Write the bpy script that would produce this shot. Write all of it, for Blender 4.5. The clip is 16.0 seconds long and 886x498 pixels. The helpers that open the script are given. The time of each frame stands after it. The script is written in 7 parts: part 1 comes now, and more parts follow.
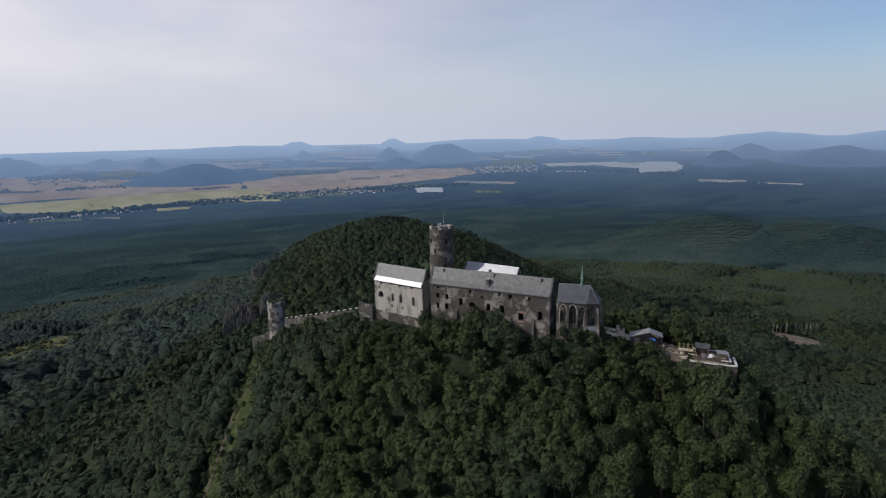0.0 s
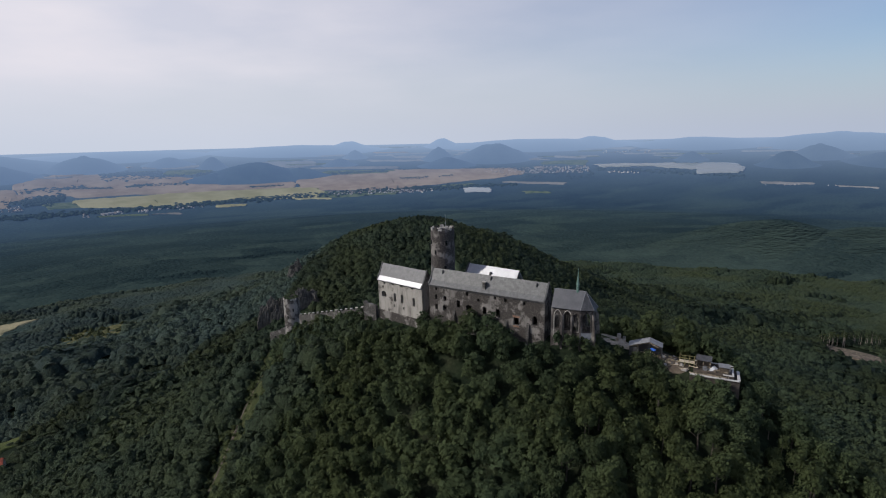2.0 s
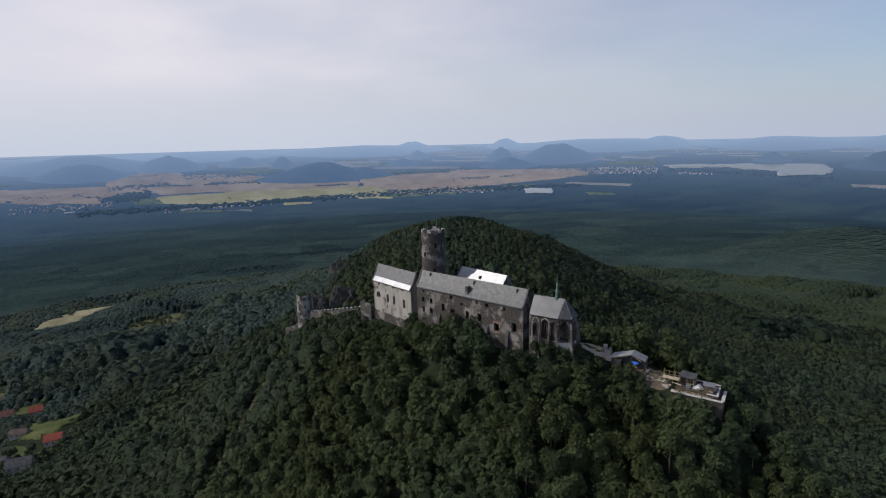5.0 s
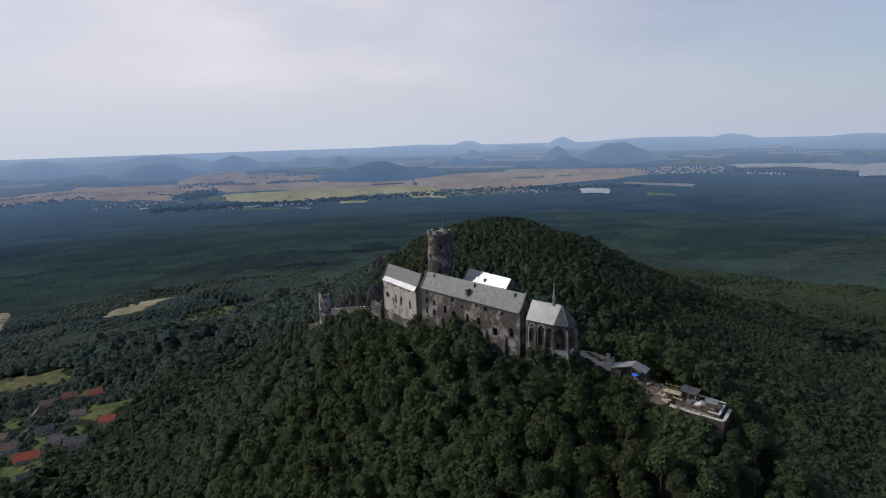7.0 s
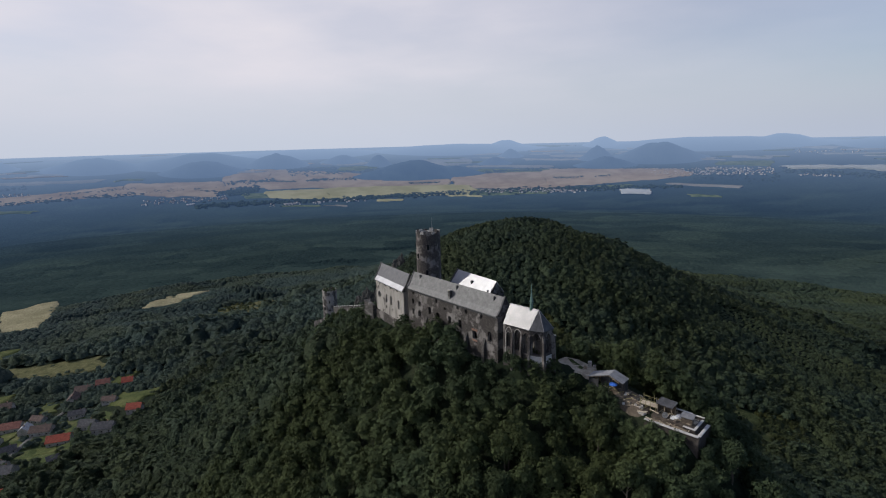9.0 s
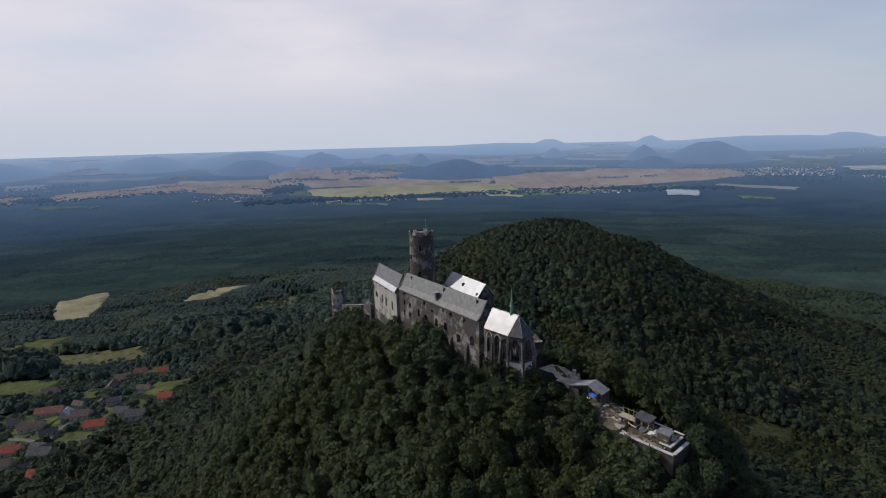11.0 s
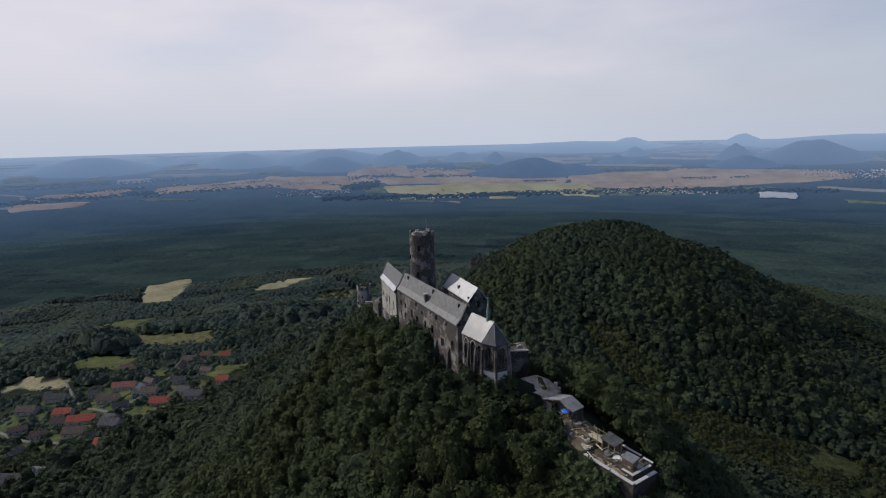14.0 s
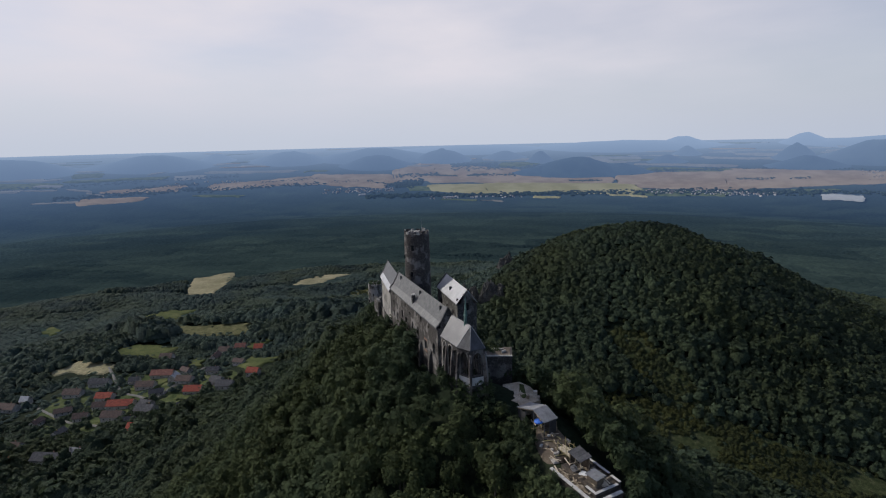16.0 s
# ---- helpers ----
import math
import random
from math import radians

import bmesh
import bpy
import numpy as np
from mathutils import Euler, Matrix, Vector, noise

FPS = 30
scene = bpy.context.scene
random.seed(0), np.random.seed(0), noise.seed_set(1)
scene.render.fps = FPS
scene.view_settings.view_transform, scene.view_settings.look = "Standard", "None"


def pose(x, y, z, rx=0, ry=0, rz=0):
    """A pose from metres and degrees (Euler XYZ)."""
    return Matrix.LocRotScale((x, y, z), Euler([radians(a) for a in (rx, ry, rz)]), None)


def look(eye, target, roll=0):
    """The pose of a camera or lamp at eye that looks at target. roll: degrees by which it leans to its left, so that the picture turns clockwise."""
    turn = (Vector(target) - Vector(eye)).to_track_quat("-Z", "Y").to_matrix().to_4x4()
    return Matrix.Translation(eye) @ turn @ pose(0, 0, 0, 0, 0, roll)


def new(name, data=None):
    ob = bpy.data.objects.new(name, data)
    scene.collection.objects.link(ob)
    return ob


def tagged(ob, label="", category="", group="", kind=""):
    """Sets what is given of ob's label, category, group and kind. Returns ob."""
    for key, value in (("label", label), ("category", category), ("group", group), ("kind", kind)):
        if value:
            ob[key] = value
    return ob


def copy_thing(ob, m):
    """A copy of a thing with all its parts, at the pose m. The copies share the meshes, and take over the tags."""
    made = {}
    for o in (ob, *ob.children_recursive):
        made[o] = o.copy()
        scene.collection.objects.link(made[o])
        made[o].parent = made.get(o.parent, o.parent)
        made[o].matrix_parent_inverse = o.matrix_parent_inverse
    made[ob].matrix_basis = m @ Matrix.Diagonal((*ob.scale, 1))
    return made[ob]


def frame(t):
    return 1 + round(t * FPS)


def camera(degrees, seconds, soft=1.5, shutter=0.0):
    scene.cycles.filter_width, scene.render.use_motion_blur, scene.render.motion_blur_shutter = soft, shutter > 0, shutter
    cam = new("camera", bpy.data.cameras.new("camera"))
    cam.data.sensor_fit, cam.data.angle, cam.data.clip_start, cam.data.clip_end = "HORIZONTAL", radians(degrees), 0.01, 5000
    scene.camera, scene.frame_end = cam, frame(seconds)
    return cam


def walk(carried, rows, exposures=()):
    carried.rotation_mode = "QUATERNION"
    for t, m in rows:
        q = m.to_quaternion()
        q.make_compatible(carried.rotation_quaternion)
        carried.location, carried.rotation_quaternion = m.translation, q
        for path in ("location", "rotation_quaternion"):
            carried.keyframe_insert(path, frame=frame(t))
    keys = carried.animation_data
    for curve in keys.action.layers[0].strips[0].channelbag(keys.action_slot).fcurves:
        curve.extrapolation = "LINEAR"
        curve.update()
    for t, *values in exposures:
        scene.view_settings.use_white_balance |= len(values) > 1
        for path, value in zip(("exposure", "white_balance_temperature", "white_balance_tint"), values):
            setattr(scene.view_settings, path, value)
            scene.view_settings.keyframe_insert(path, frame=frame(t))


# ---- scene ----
cam = camera(80.3, 16.0, soft=1.1)
PATH = [
    (0, (0.019, 2.140, 65.683), (1.675, 99.909, 44.744), -1.27),
    (0.5, (5.177, 2.036, 65.931), (4.634, 99.819, 45.000), -1.42),
    (1, (10.183, 2.262, 66.010), (7.389, 100.020, 45.138), -1.46),
    (1.5, (14.977, 2.626, 65.986), (10.086, 100.317, 45.190), -1.40),
    (2, (20.170, 3.501, 65.809), (12.376, 101.005, 45.022), -1.25),
    (2.5, (25.164, 4.775, 65.483), (14.871, 102.063, 44.770), -1.20),
    (3, (30.090, 5.525, 65.501), (18.096, 102.621, 44.802), -1.23),
    (5.5, (54.670, 10.964, 65.833), (32.837, 106.367, 45.299), -1.41),
    (6, (59.415, 12.982, 65.796), (35.320, 107.832, 45.232), -1.45),
    (6.5, (64.217, 14.707, 65.819), (36.980, 108.735, 45.402), -1.61),
    (7, (68.921, 16.629, 65.686), (38.930, 109.824, 45.308), -1.66),
    (7.5, (73.470, 18.840, 65.532), (41.377, 111.339, 45.186), -1.60),
    (8, (78.092, 20.793, 65.481), (44.404, 112.730, 45.164), -1.63),
    (8.5, (82.647, 23.338, 65.268), (47.553, 114.740, 44.922), -1.55),
    (9, (86.961, 26.023, 65.165), (50.115, 116.729, 44.800), -1.48),
    (11.5, (107.950, 39.333, 64.984), (61.723, 125.648, 44.666), -1.45),
    (12, (112.062, 42.205, 64.983), (63.739, 127.364, 44.665), -1.38),
    (12.5, (115.997, 45.236, 64.950), (65.848, 129.340, 44.666), -1.42),
    (13, (119.818, 48.415, 64.797), (67.909, 131.431, 44.454), -1.35),
    (13.5, (123.650, 51.901, 64.619), (69.512, 133.485, 44.290), -1.38),
    (14, (127.316, 55.388, 64.490), (70.808, 135.350, 44.169), -1.42),
    (14.5, (130.833, 58.823, 64.350), (72.291, 137.312, 44.042), -1.46),
    (15, (134.234, 62.148, 64.348), (74.095, 139.433, 44.088), -1.38),
    (15.5, (137.494, 65.903, 64.220), (75.667, 141.818, 43.866), -1.31),
    (16, (140.380, 70.273, 63.813), (77.136, 145.009, 43.449), -1.34),
]
walk(cam, [(t, look(eye, target, roll)) for t, eye, target, roll in PATH], exposures=[(0, 0.0), (3, -0.01), (9, -0.06), (16, -0.1)])

# ---- world, sun ----
SUN = Vector((-0.785, -0.20, 0.588)).normalized()
world = bpy.data.worlds.new("world")
scene.world = world
world.use_nodes = True
wt = world.node_tree
wn, wl = wt.nodes, wt.links
wn.clear()
w_out = wn.new("ShaderNodeOutputWorld")
w_bg = wn.new("ShaderNodeBackground")
w_sky = wn.new("ShaderNodeTexSky")
w_sky.sky_type = "NISHITA"
w_sky.sun_disc = False
w_sky.sun_elevation = math.asin(SUN.z)
w_sky.sun_rotation = math.atan2(SUN.x, SUN.y)
w_sky.air_density, w_sky.dust_density, w_sky.ozone_density = 1.3, 0.3, 2.5
w_gain = wn.new("ShaderNodeVectorMath")
w_gain.operation = "SCALE"
w_gain.inputs["Scale"].default_value = 0.075
wl.new(w_sky.outputs[0], w_gain.inputs[0])
w_tc = wn.new("ShaderNodeTexCoord")
w_map = wn.new("ShaderNodeMapping")
w_map.inputs["Scale"].default_value = (1.6, 1.6, 6.0)
w_map.inputs["Rotation"].default_value = (0.10, 0.06, 0.5)
wl.new(w_tc.outputs["Generated"], w_map.inputs[0])
w_noise = wn.new("ShaderNodeTexNoise")
w_noise.inputs["Scale"].default_value = 1.5
w_noise.inputs["Detail"].default_value = 5.0
w_noise.inputs["Roughness"].default_value = 0.5
wl.new(w_map.outputs[0], w_noise.inputs["Vector"])
w_ramp = wn.new("ShaderNodeMapRange")
w_ramp.inputs["From Min"].default_value, w_ramp.inputs["From Max"].default_value = 0.34, 0.66
w_ramp.inputs["To Min"].default_value, w_ramp.inputs["To Max"].default_value = 0.72, 1.0
wl.new(w_noise.outputs[0], w_ramp.inputs["Value"])
w_cloud = wn.new("ShaderNodeRGB")
w_cloud.outputs[0].default_value = (0.80, 0.77, 0.835, 1)
w_mix = wn.new("ShaderNodeMix")
w_mix.data_type = "RGBA"
w_sep = wn.new("ShaderNodeSeparateXYZ")
wl.new(w_tc.outputs["Generated"], w_sep.inputs[0])
w_east = wn.new("ShaderNodeMapRange")
w_east.inputs["From Min"].default_value, w_east.inputs["From Max"].default_value = -0.45, 0.62
w_east.inputs["To Min"].default_value, w_east.inputs["To Max"].default_value = 1.0, 0.12
wl.new(w_sep.outputs["X"], w_east.inputs["Value"])
w_high = wn.new("ShaderNodeMapRange")
w_high.interpolation_type = "SMOOTHSTEP"
w_high.inputs["From Min"].default_value, w_high.inputs["From Max"].default_value = 0.42, 0.85
w_high.inputs["To Min"].default_value, w_high.inputs["To Max"].default_value = 1.0, 0.2
wl.new(w_sep.outputs["Z"], w_high.inputs["Value"])
w_open = wn.new("ShaderNodeMath")
w_open.operation = "MULTIPLY"
wl.new(w_east.outputs[0], w_open.inputs[0])
wl.new(w_high.outputs[0], w_open.inputs[1])
w_thin = wn.new("ShaderNodeMath")
w_thin.operation = "MULTIPLY"
w_thin.use_clamp = True
wl.new(w_ramp.outputs[0], w_thin.inputs[0])
wl.new(w_open.outputs[0], w_thin.inputs[1])
wl.new(w_thin.outputs[0], w_mix.inputs["Factor"])
w_blue = wn.new("ShaderNodeMix")
w_blue.data_type, w_blue.blend_type = "RGBA", "MULTIPLY"
w_blue.inputs["Factor"].default_value = 1.0
w_blue.inputs["B"].default_value = (0.78, 0.95, 1.25, 1)
wl.new(w_gain.outputs[0], w_blue.inputs["A"])
wl.new(w_blue.outputs["Result"], w_mix.inputs["A"])
wl.new(w_cloud.outputs[0], w_mix.inputs["B"])
w_low = wn.new("ShaderNodeMapRange")
w_low.interpolation_type = "SMOOTHSTEP"
w_low.inputs["From Min"].default_value, w_low.inputs["From Max"].default_value = -0.02, 0.16
w_low.inputs["To Min"].default_value, w_low.inputs["To Max"].default_value = 0.0, 1.0
wl.new(w_sep.outputs["Z"], w_low.inputs["Value"])
w_haze = wn.new("ShaderNodeMix")
w_haze.data_type = "RGBA"
w_side = wn.new("ShaderNodeMix")
w_side.data_type = "RGBA"
w_side.inputs["A"].default_value, w_side.inputs["B"].default_value = (0.42, 0.48, 0.61, 1), (0.58, 0.63, 0.74, 1)
wl.new(w_east.outputs[0], w_side.inputs["Factor"])
wl.new(w_side.outputs["Result"], w_haze.inputs["A"])
wl.new(w_low.outputs[0], w_haze.inputs["Factor"])
wl.new(w_mix.outputs["Result"], w_haze.inputs["B"])
wl.new(w_haze.outputs["Result"], w_bg.inputs[0])
w_bg.inputs[1].default_value = 1.0
wl.new(w_bg.outputs[0], w_out.inputs[0])

sun_data = bpy.data.lights.new("sun", "SUN")
sun_data.energy, sun_data.angle, sun_data.color = 2.9, radians(0.8), (1.0, 0.95, 0.87)
sun = new("sun", sun_data)
sun.matrix_world = look(SUN * 500, (0, 0, 0))

# ---- materials ----


def node_mat(name):
    m = bpy.data.materials.new(name)
    m.use_nodes = True
    nt = m.node_tree
    return m, nt.nodes, nt.links, nt.nodes["Principled BSDF"]


def noise_node(n, l, scale, detail=4.0, rough=0.55, vector=None):
    t = n.new("ShaderNodeTexNoise")
    t.inputs["Scale"].default_value = scale
    t.inputs["Detail"].default_value = detail
    t.inputs["Roughness"].default_value = rough
    if vector is not None:
        l.new(vector, t.inputs["Vector"])
    return t.outputs[0]


def ramp_node(n, l, fac, stops):
    r = n.new("ShaderNodeValToRGB")
    e = r.color_ramp.elements
    while len(e) < len(stops):
        e.new(0.5)
    for el, (p, c) in zip(e, stops):
        el.position, el.color = p, (*c, 1)
    l.new(fac, r.inputs[0])
    return r.outputs[0]


def mix_node(n, l, fac, a, b, mode="MIX"):
    m = n.new("ShaderNodeMix")
    m.data_type, m.blend_type = "RGBA", mode
    for sock, v in (("Factor", fac), ("A", a), ("B", b)):
        if isinstance(v, (int, float)):
            m.inputs[sock].default_value = v
        elif isinstance(v, tuple):
            m.inputs[sock].default_value = (*v, 1)
        else:
            l.new(v, m.inputs[sock])
    return m.outputs["Result"]


def range_node(n, l, v, a, b, c, d):
    r = n.new("ShaderNodeMapRange")
    for i, x in enumerate((a, b, c, d)):
        r.inputs[i + 1].default_value = x
    l.new(v, r.inputs[0])
    return r.outputs[0]


def bump_node(n, l, bsdf, height, strength, distance):
    b = n.new("ShaderNodeBump")
    b.inputs["Strength"].default_value, b.inputs["Distance"].default_value = strength, distance
    l.new(height, b.inputs["Height"])
    l.new(b.outputs[0], bsdf.inputs["Normal"])


def world_pos(n):
    return n.new("ShaderNodeNewGeometry").outputs["Position"]


def surface(name, dark, mid, light, scale=1.0, fine=6.0, rough=0.9, bump=0.4, shine=0.5, distance=0.08, metal=0.0, spread=(0.3, 0.5, 0.7), fine_amount=0.35):
    """A surface of three tones in patches of about 1 / scale metres with a finer grain over them."""
    m, n, l, b = node_mat(name)
    p = world_pos(n)
    patches = ramp_node(n, l, noise_node(n, l, scale, 6, 0.6, p), list(zip(spread, (dark, mid, light))))
    grain = range_node(n, l, noise_node(n, l, fine, 5, 0.6, p), 0.3, 0.7, 1 - fine_amount, 1 + fine_amount)
    g = n.new("ShaderNodeCombineColor")
    for i in range(3):
        l.new(grain, g.inputs[i])
    l.new(mix_node(n, l, 1.0, patches, g.outputs[0], "MULTIPLY"), b.inputs["Base Color"])
    b.inputs["Roughness"].default_value, b.inputs["Metallic"].default_value = rough, metal
    b.inputs["Specular IOR Level"].default_value = shine
    if bump:
        bump_node(n, l, b, noise_node(n, l, fine * 0.6, 6, 0.65, p), bump, distance)
    return m


def masonry(name, plaster, stone, dark, share=0.5, scale=0.22):
    """Rubble wall with weathered plaster that has fallen off in patches, streaked downwards."""
    m, n, l, b = node_mat(name)
    p = world_pos(n)
    streak = n.new("ShaderNodeMapping")
    streak.inputs["Scale"].default_value = (1.0, 1.0, 0.22)
    l.new(p, streak.inputs[0])
    lost = range_node(n, l, noise_node(n, l, scale, 8, 0.62, p), share - 0.05, share + 0.03, 0, 1)
    stones = n.new("ShaderNodeTexVoronoi")
    stones.inputs["Scale"].default_value = 1.9
    l.new(p, stones.inputs["Vector"])
    rubble = mix_node(n, l, range_node(n, l, stones.outputs["Distance"], 0.1, 0.55, 0, 1), stone, dark)
    wash = ramp_node(n, l, noise_node(n, l, 0.7, 6, 0.6, streak.outputs[0]), [(0.3, tuple(c * 0.55 for c in plaster)), (0.48, tuple(c * 0.9 for c in plaster)), (0.65, plaster), (0.8, tuple(min(1, c * 1.2) for c in plaster))])
    base = mix_node(n, l, lost, wash, rubble)
    soot = range_node(n, l, noise_node(n, l, 0.35, 7, 0.66, streak.outputs[0]), 0.52, 0.66, 0, 0.75)
    base = mix_node(n, l, soot, base, dark)
    l.new(base, b.inputs["Base Color"])
    b.inputs["Roughness"].default_value = 0.95
    bump_node(n, l, b, noise_node(n, l, 2.2, 8, 0.7, p), 0.7, 0.18)
    return m


# glow colours that paint haze onto far land: general, east, horizon
HAZE_GLOW, EAST_HAZE_GLOW, RIM_HAZE_GLOW = (0.076, 0.158, 0.335), (0.040, 0.098, 0.220), (0.31, 0.42, 0.61)


def painted_haze_nodes(n, l, p, share=0.9, start=700.0, power=4.5):
    """Haze painted onto the distant backdrop: its share, growing towards the horizon, and the colour it glows in."""
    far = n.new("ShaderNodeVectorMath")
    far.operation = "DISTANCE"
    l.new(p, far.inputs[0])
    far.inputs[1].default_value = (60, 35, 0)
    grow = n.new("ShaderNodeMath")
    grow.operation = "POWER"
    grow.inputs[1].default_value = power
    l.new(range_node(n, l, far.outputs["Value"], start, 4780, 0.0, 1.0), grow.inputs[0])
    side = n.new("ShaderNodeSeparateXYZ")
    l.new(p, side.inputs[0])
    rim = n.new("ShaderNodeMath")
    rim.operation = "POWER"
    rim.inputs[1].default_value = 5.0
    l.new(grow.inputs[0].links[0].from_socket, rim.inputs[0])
    return range_node(n, l, grow.outputs[0], 0, 1, 0, share), mix_node(n, l, rim.outputs[0], mix_node(n, l, range_node(n, l, side.outputs[0], -400, 2200, 0, 1), HAZE_GLOW, EAST_HAZE_GLOW), RIM_HAZE_GLOW)


def leaf_mat(name, dark, light, patch=0.02, grain=0.0, holes=0.0, distant=False, hole_scale=2.3):
    """Foliage: every leaf clump has its own tone, and stands of trees differ. holes: gaps between the leaves of a
    clump. distant: haze painted in as bluer tone and glow.
    """
    m, n, l, b = node_mat(name)
    p = world_pos(n)
    geo = n.new("ShaderNodeNewGeometry")
    tint = n.new("ShaderNodeAttribute")
    tint.attribute_name = "tint"
    clump = range_node(n, l, geo.outputs["Random Per Island"], 0, 1, 0.15, 0.85)
    stand = noise_node(n, l, patch, 3, 0.55, p)
    own = n.new("ShaderNodeObjectInfo")
    mean = n.new("ShaderNodeMath")
    mean.operation = "MULTIPLY_ADD"
    l.new(clump, mean.inputs[0])
    mean.inputs[1].default_value = 0.0 if distant else 0.32
    l.new(range_node(n, l, tint.outputs["Fac"], 0, 1, 0.0, 1.0 if distant else 0.68), mean.inputs[2])
    both = n.new("ShaderNodeMath")
    both.operation = "ADD"
    l.new(mean.outputs[0], both.inputs[0])
    l.new(range_node(n, l, own.outputs["Random"], 0, 1, *((0.0, 0.0) if distant else (-0.28, 0.28))), both.inputs[1])
    col = mix_node(n, l, both.outputs[0], dark, light)
    olive = mix_node(n, l, range_node(n, l, stand, 0.42, 0.62, 0, 0.5), col, tuple((d + t) / 2 * f for d, t, f in zip(dark, light, (1.25, 1.02, 0.6) if not distant else (0.8, 0.85, 1.0))))
    if grain:
        leaves = noise_node(n, l, grain, 5, 0.7, p)
        if not distant:
            bump_node(n, l, b, leaves, 1.0, 2.2)
        shade = n.new("ShaderNodeCombineColor")
        amount = range_node(n, l, leaves, 0.35, 0.65, 0.6, 1.4)
        for i in range(3):
            l.new(amount, shade.inputs[i])
        olive = mix_node(n, l, 1.0, olive, shade.outputs[0], "MULTIPLY")
    b.inputs["Roughness"].default_value = 0.8
    b.inputs["Specular IOR Level"].default_value = 0.0 if distant else 0.12
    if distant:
        # painted haze: base turns bluer with distance, then a glow covers it
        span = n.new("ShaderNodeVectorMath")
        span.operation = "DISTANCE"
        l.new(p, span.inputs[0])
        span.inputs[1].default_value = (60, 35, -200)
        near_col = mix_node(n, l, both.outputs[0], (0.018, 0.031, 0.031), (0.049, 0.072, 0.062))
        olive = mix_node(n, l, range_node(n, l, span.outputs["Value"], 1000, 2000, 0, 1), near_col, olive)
        veil, air = painted_haze_nodes(n, l, p, 0.9, 700.0, 2.6)
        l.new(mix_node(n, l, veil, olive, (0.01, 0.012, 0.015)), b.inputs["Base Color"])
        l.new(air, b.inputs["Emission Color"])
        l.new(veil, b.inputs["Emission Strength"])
        return m
    l.new(olive, b.inputs["Base Color"])
    trans = n.new("ShaderNodeBsdfTranslucent")
    l.new(olive, trans.inputs[0])
    add = n.new("ShaderNodeMixShader")
    add.inputs[0].default_value = 0.22
    l.new(b.outputs[0], add.inputs[1])
    l.new(trans.outputs[0], add.inputs[2])
    last = add.outputs[0]
    if holes:
        gap = range_node(n, l, noise_node(n, l, hole_scale, 2, 0.6, p), holes, holes + 0.02, 0, 1)
        clear_bsdf = n.new("ShaderNodeBsdfTransparent")
        torn = n.new("ShaderNodeMixShader")
        l.new(gap, torn.inputs[0])
        l.new(clear_bsdf.outputs[0], torn.inputs[1])
        l.new(last, torn.inputs[2])
        last = torn.outputs[0]
    l.new(last, n["Material Output"].inputs[0])
    return m


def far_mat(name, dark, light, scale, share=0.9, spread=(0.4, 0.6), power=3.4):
    """Land of the distant backdrop, with haze painted in as a blue glow that grows towards the horizon."""
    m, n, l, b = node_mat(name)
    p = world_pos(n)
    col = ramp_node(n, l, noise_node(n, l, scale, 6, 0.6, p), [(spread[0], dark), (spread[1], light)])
    veil, air = painted_haze_nodes(n, l, p, share, 700.0, power)
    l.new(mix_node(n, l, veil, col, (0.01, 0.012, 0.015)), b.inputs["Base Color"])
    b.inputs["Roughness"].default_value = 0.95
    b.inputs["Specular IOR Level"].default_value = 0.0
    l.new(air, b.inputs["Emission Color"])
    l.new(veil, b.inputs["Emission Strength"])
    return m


LEAF = leaf_mat("broad_leaves", (0.021, 0.034, 0.019), (0.082, 0.110, 0.052), holes=0.46, hole_scale=3.0)
# bluer and paler than the woodland leaves: distant haze put into the colour
HAZEDLEAF = leaf_mat("hazed_valley_leaves", (0.030, 0.050, 0.047), (0.088, 0.127, 0.101), 0.012, 0.9)
BRUSH = leaf_mat("brush_leaves", (0.036, 0.047, 0.020), (0.095, 0.112, 0.048), 0.03, 0.9)
WOODLEAF = leaf_mat("woodland_leaves", (0.024, 0.039, 0.027), (0.076, 0.106, 0.062), 0.012, 0.9)
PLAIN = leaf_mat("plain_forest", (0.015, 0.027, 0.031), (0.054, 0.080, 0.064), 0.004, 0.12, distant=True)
BARK = surface("bark", (0.03, 0.025, 0.02), (0.06, 0.05, 0.04), (0.10, 0.09, 0.07), 2, 9)
PINEBARK = surface("pale_pine_bark", (0.12, 0.1, 0.085), (0.22, 0.19, 0.16), (0.34, 0.3, 0.26), 1.5, 8)
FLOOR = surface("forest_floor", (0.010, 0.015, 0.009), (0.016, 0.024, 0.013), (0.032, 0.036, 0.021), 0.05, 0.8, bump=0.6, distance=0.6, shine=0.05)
GRASS = surface("grass", (0.048, 0.062, 0.022), (0.078, 0.092, 0.034), (0.12, 0.122, 0.05), 0.05, 0.6, bump=0.4, distance=0.3, shine=0.05)
ROUGHGRASS = surface("rough_slope_grass", (0.022, 0.031, 0.013), (0.042, 0.052, 0.022), (0.085, 0.084, 0.042), 0.3, 1.5, bump=0.6, distance=0.4, shine=0.05)
GARDEN = surface("garden_grass", (0.030, 0.045, 0.017), (0.065, 0.084, 0.032), (0.13, 0.13, 0.062), 0.09, 0.7, bump=0.5, distance=0.4, shine=0.05)
HAY = surface("mown_hay", (0.18, 0.165, 0.095), (0.25, 0.225, 0.135), (0.31, 0.275, 0.17), 0.03, 0.4, bump=0.2, distance=0.2, shine=0.05)
DRY = surface("dry_slope_grass", (0.055, 0.06, 0.026), (0.10, 0.10, 0.046), (0.15, 0.14, 0.075), 0.15, 1.2, bump=0.5, distance=0.3, shine=0.05)
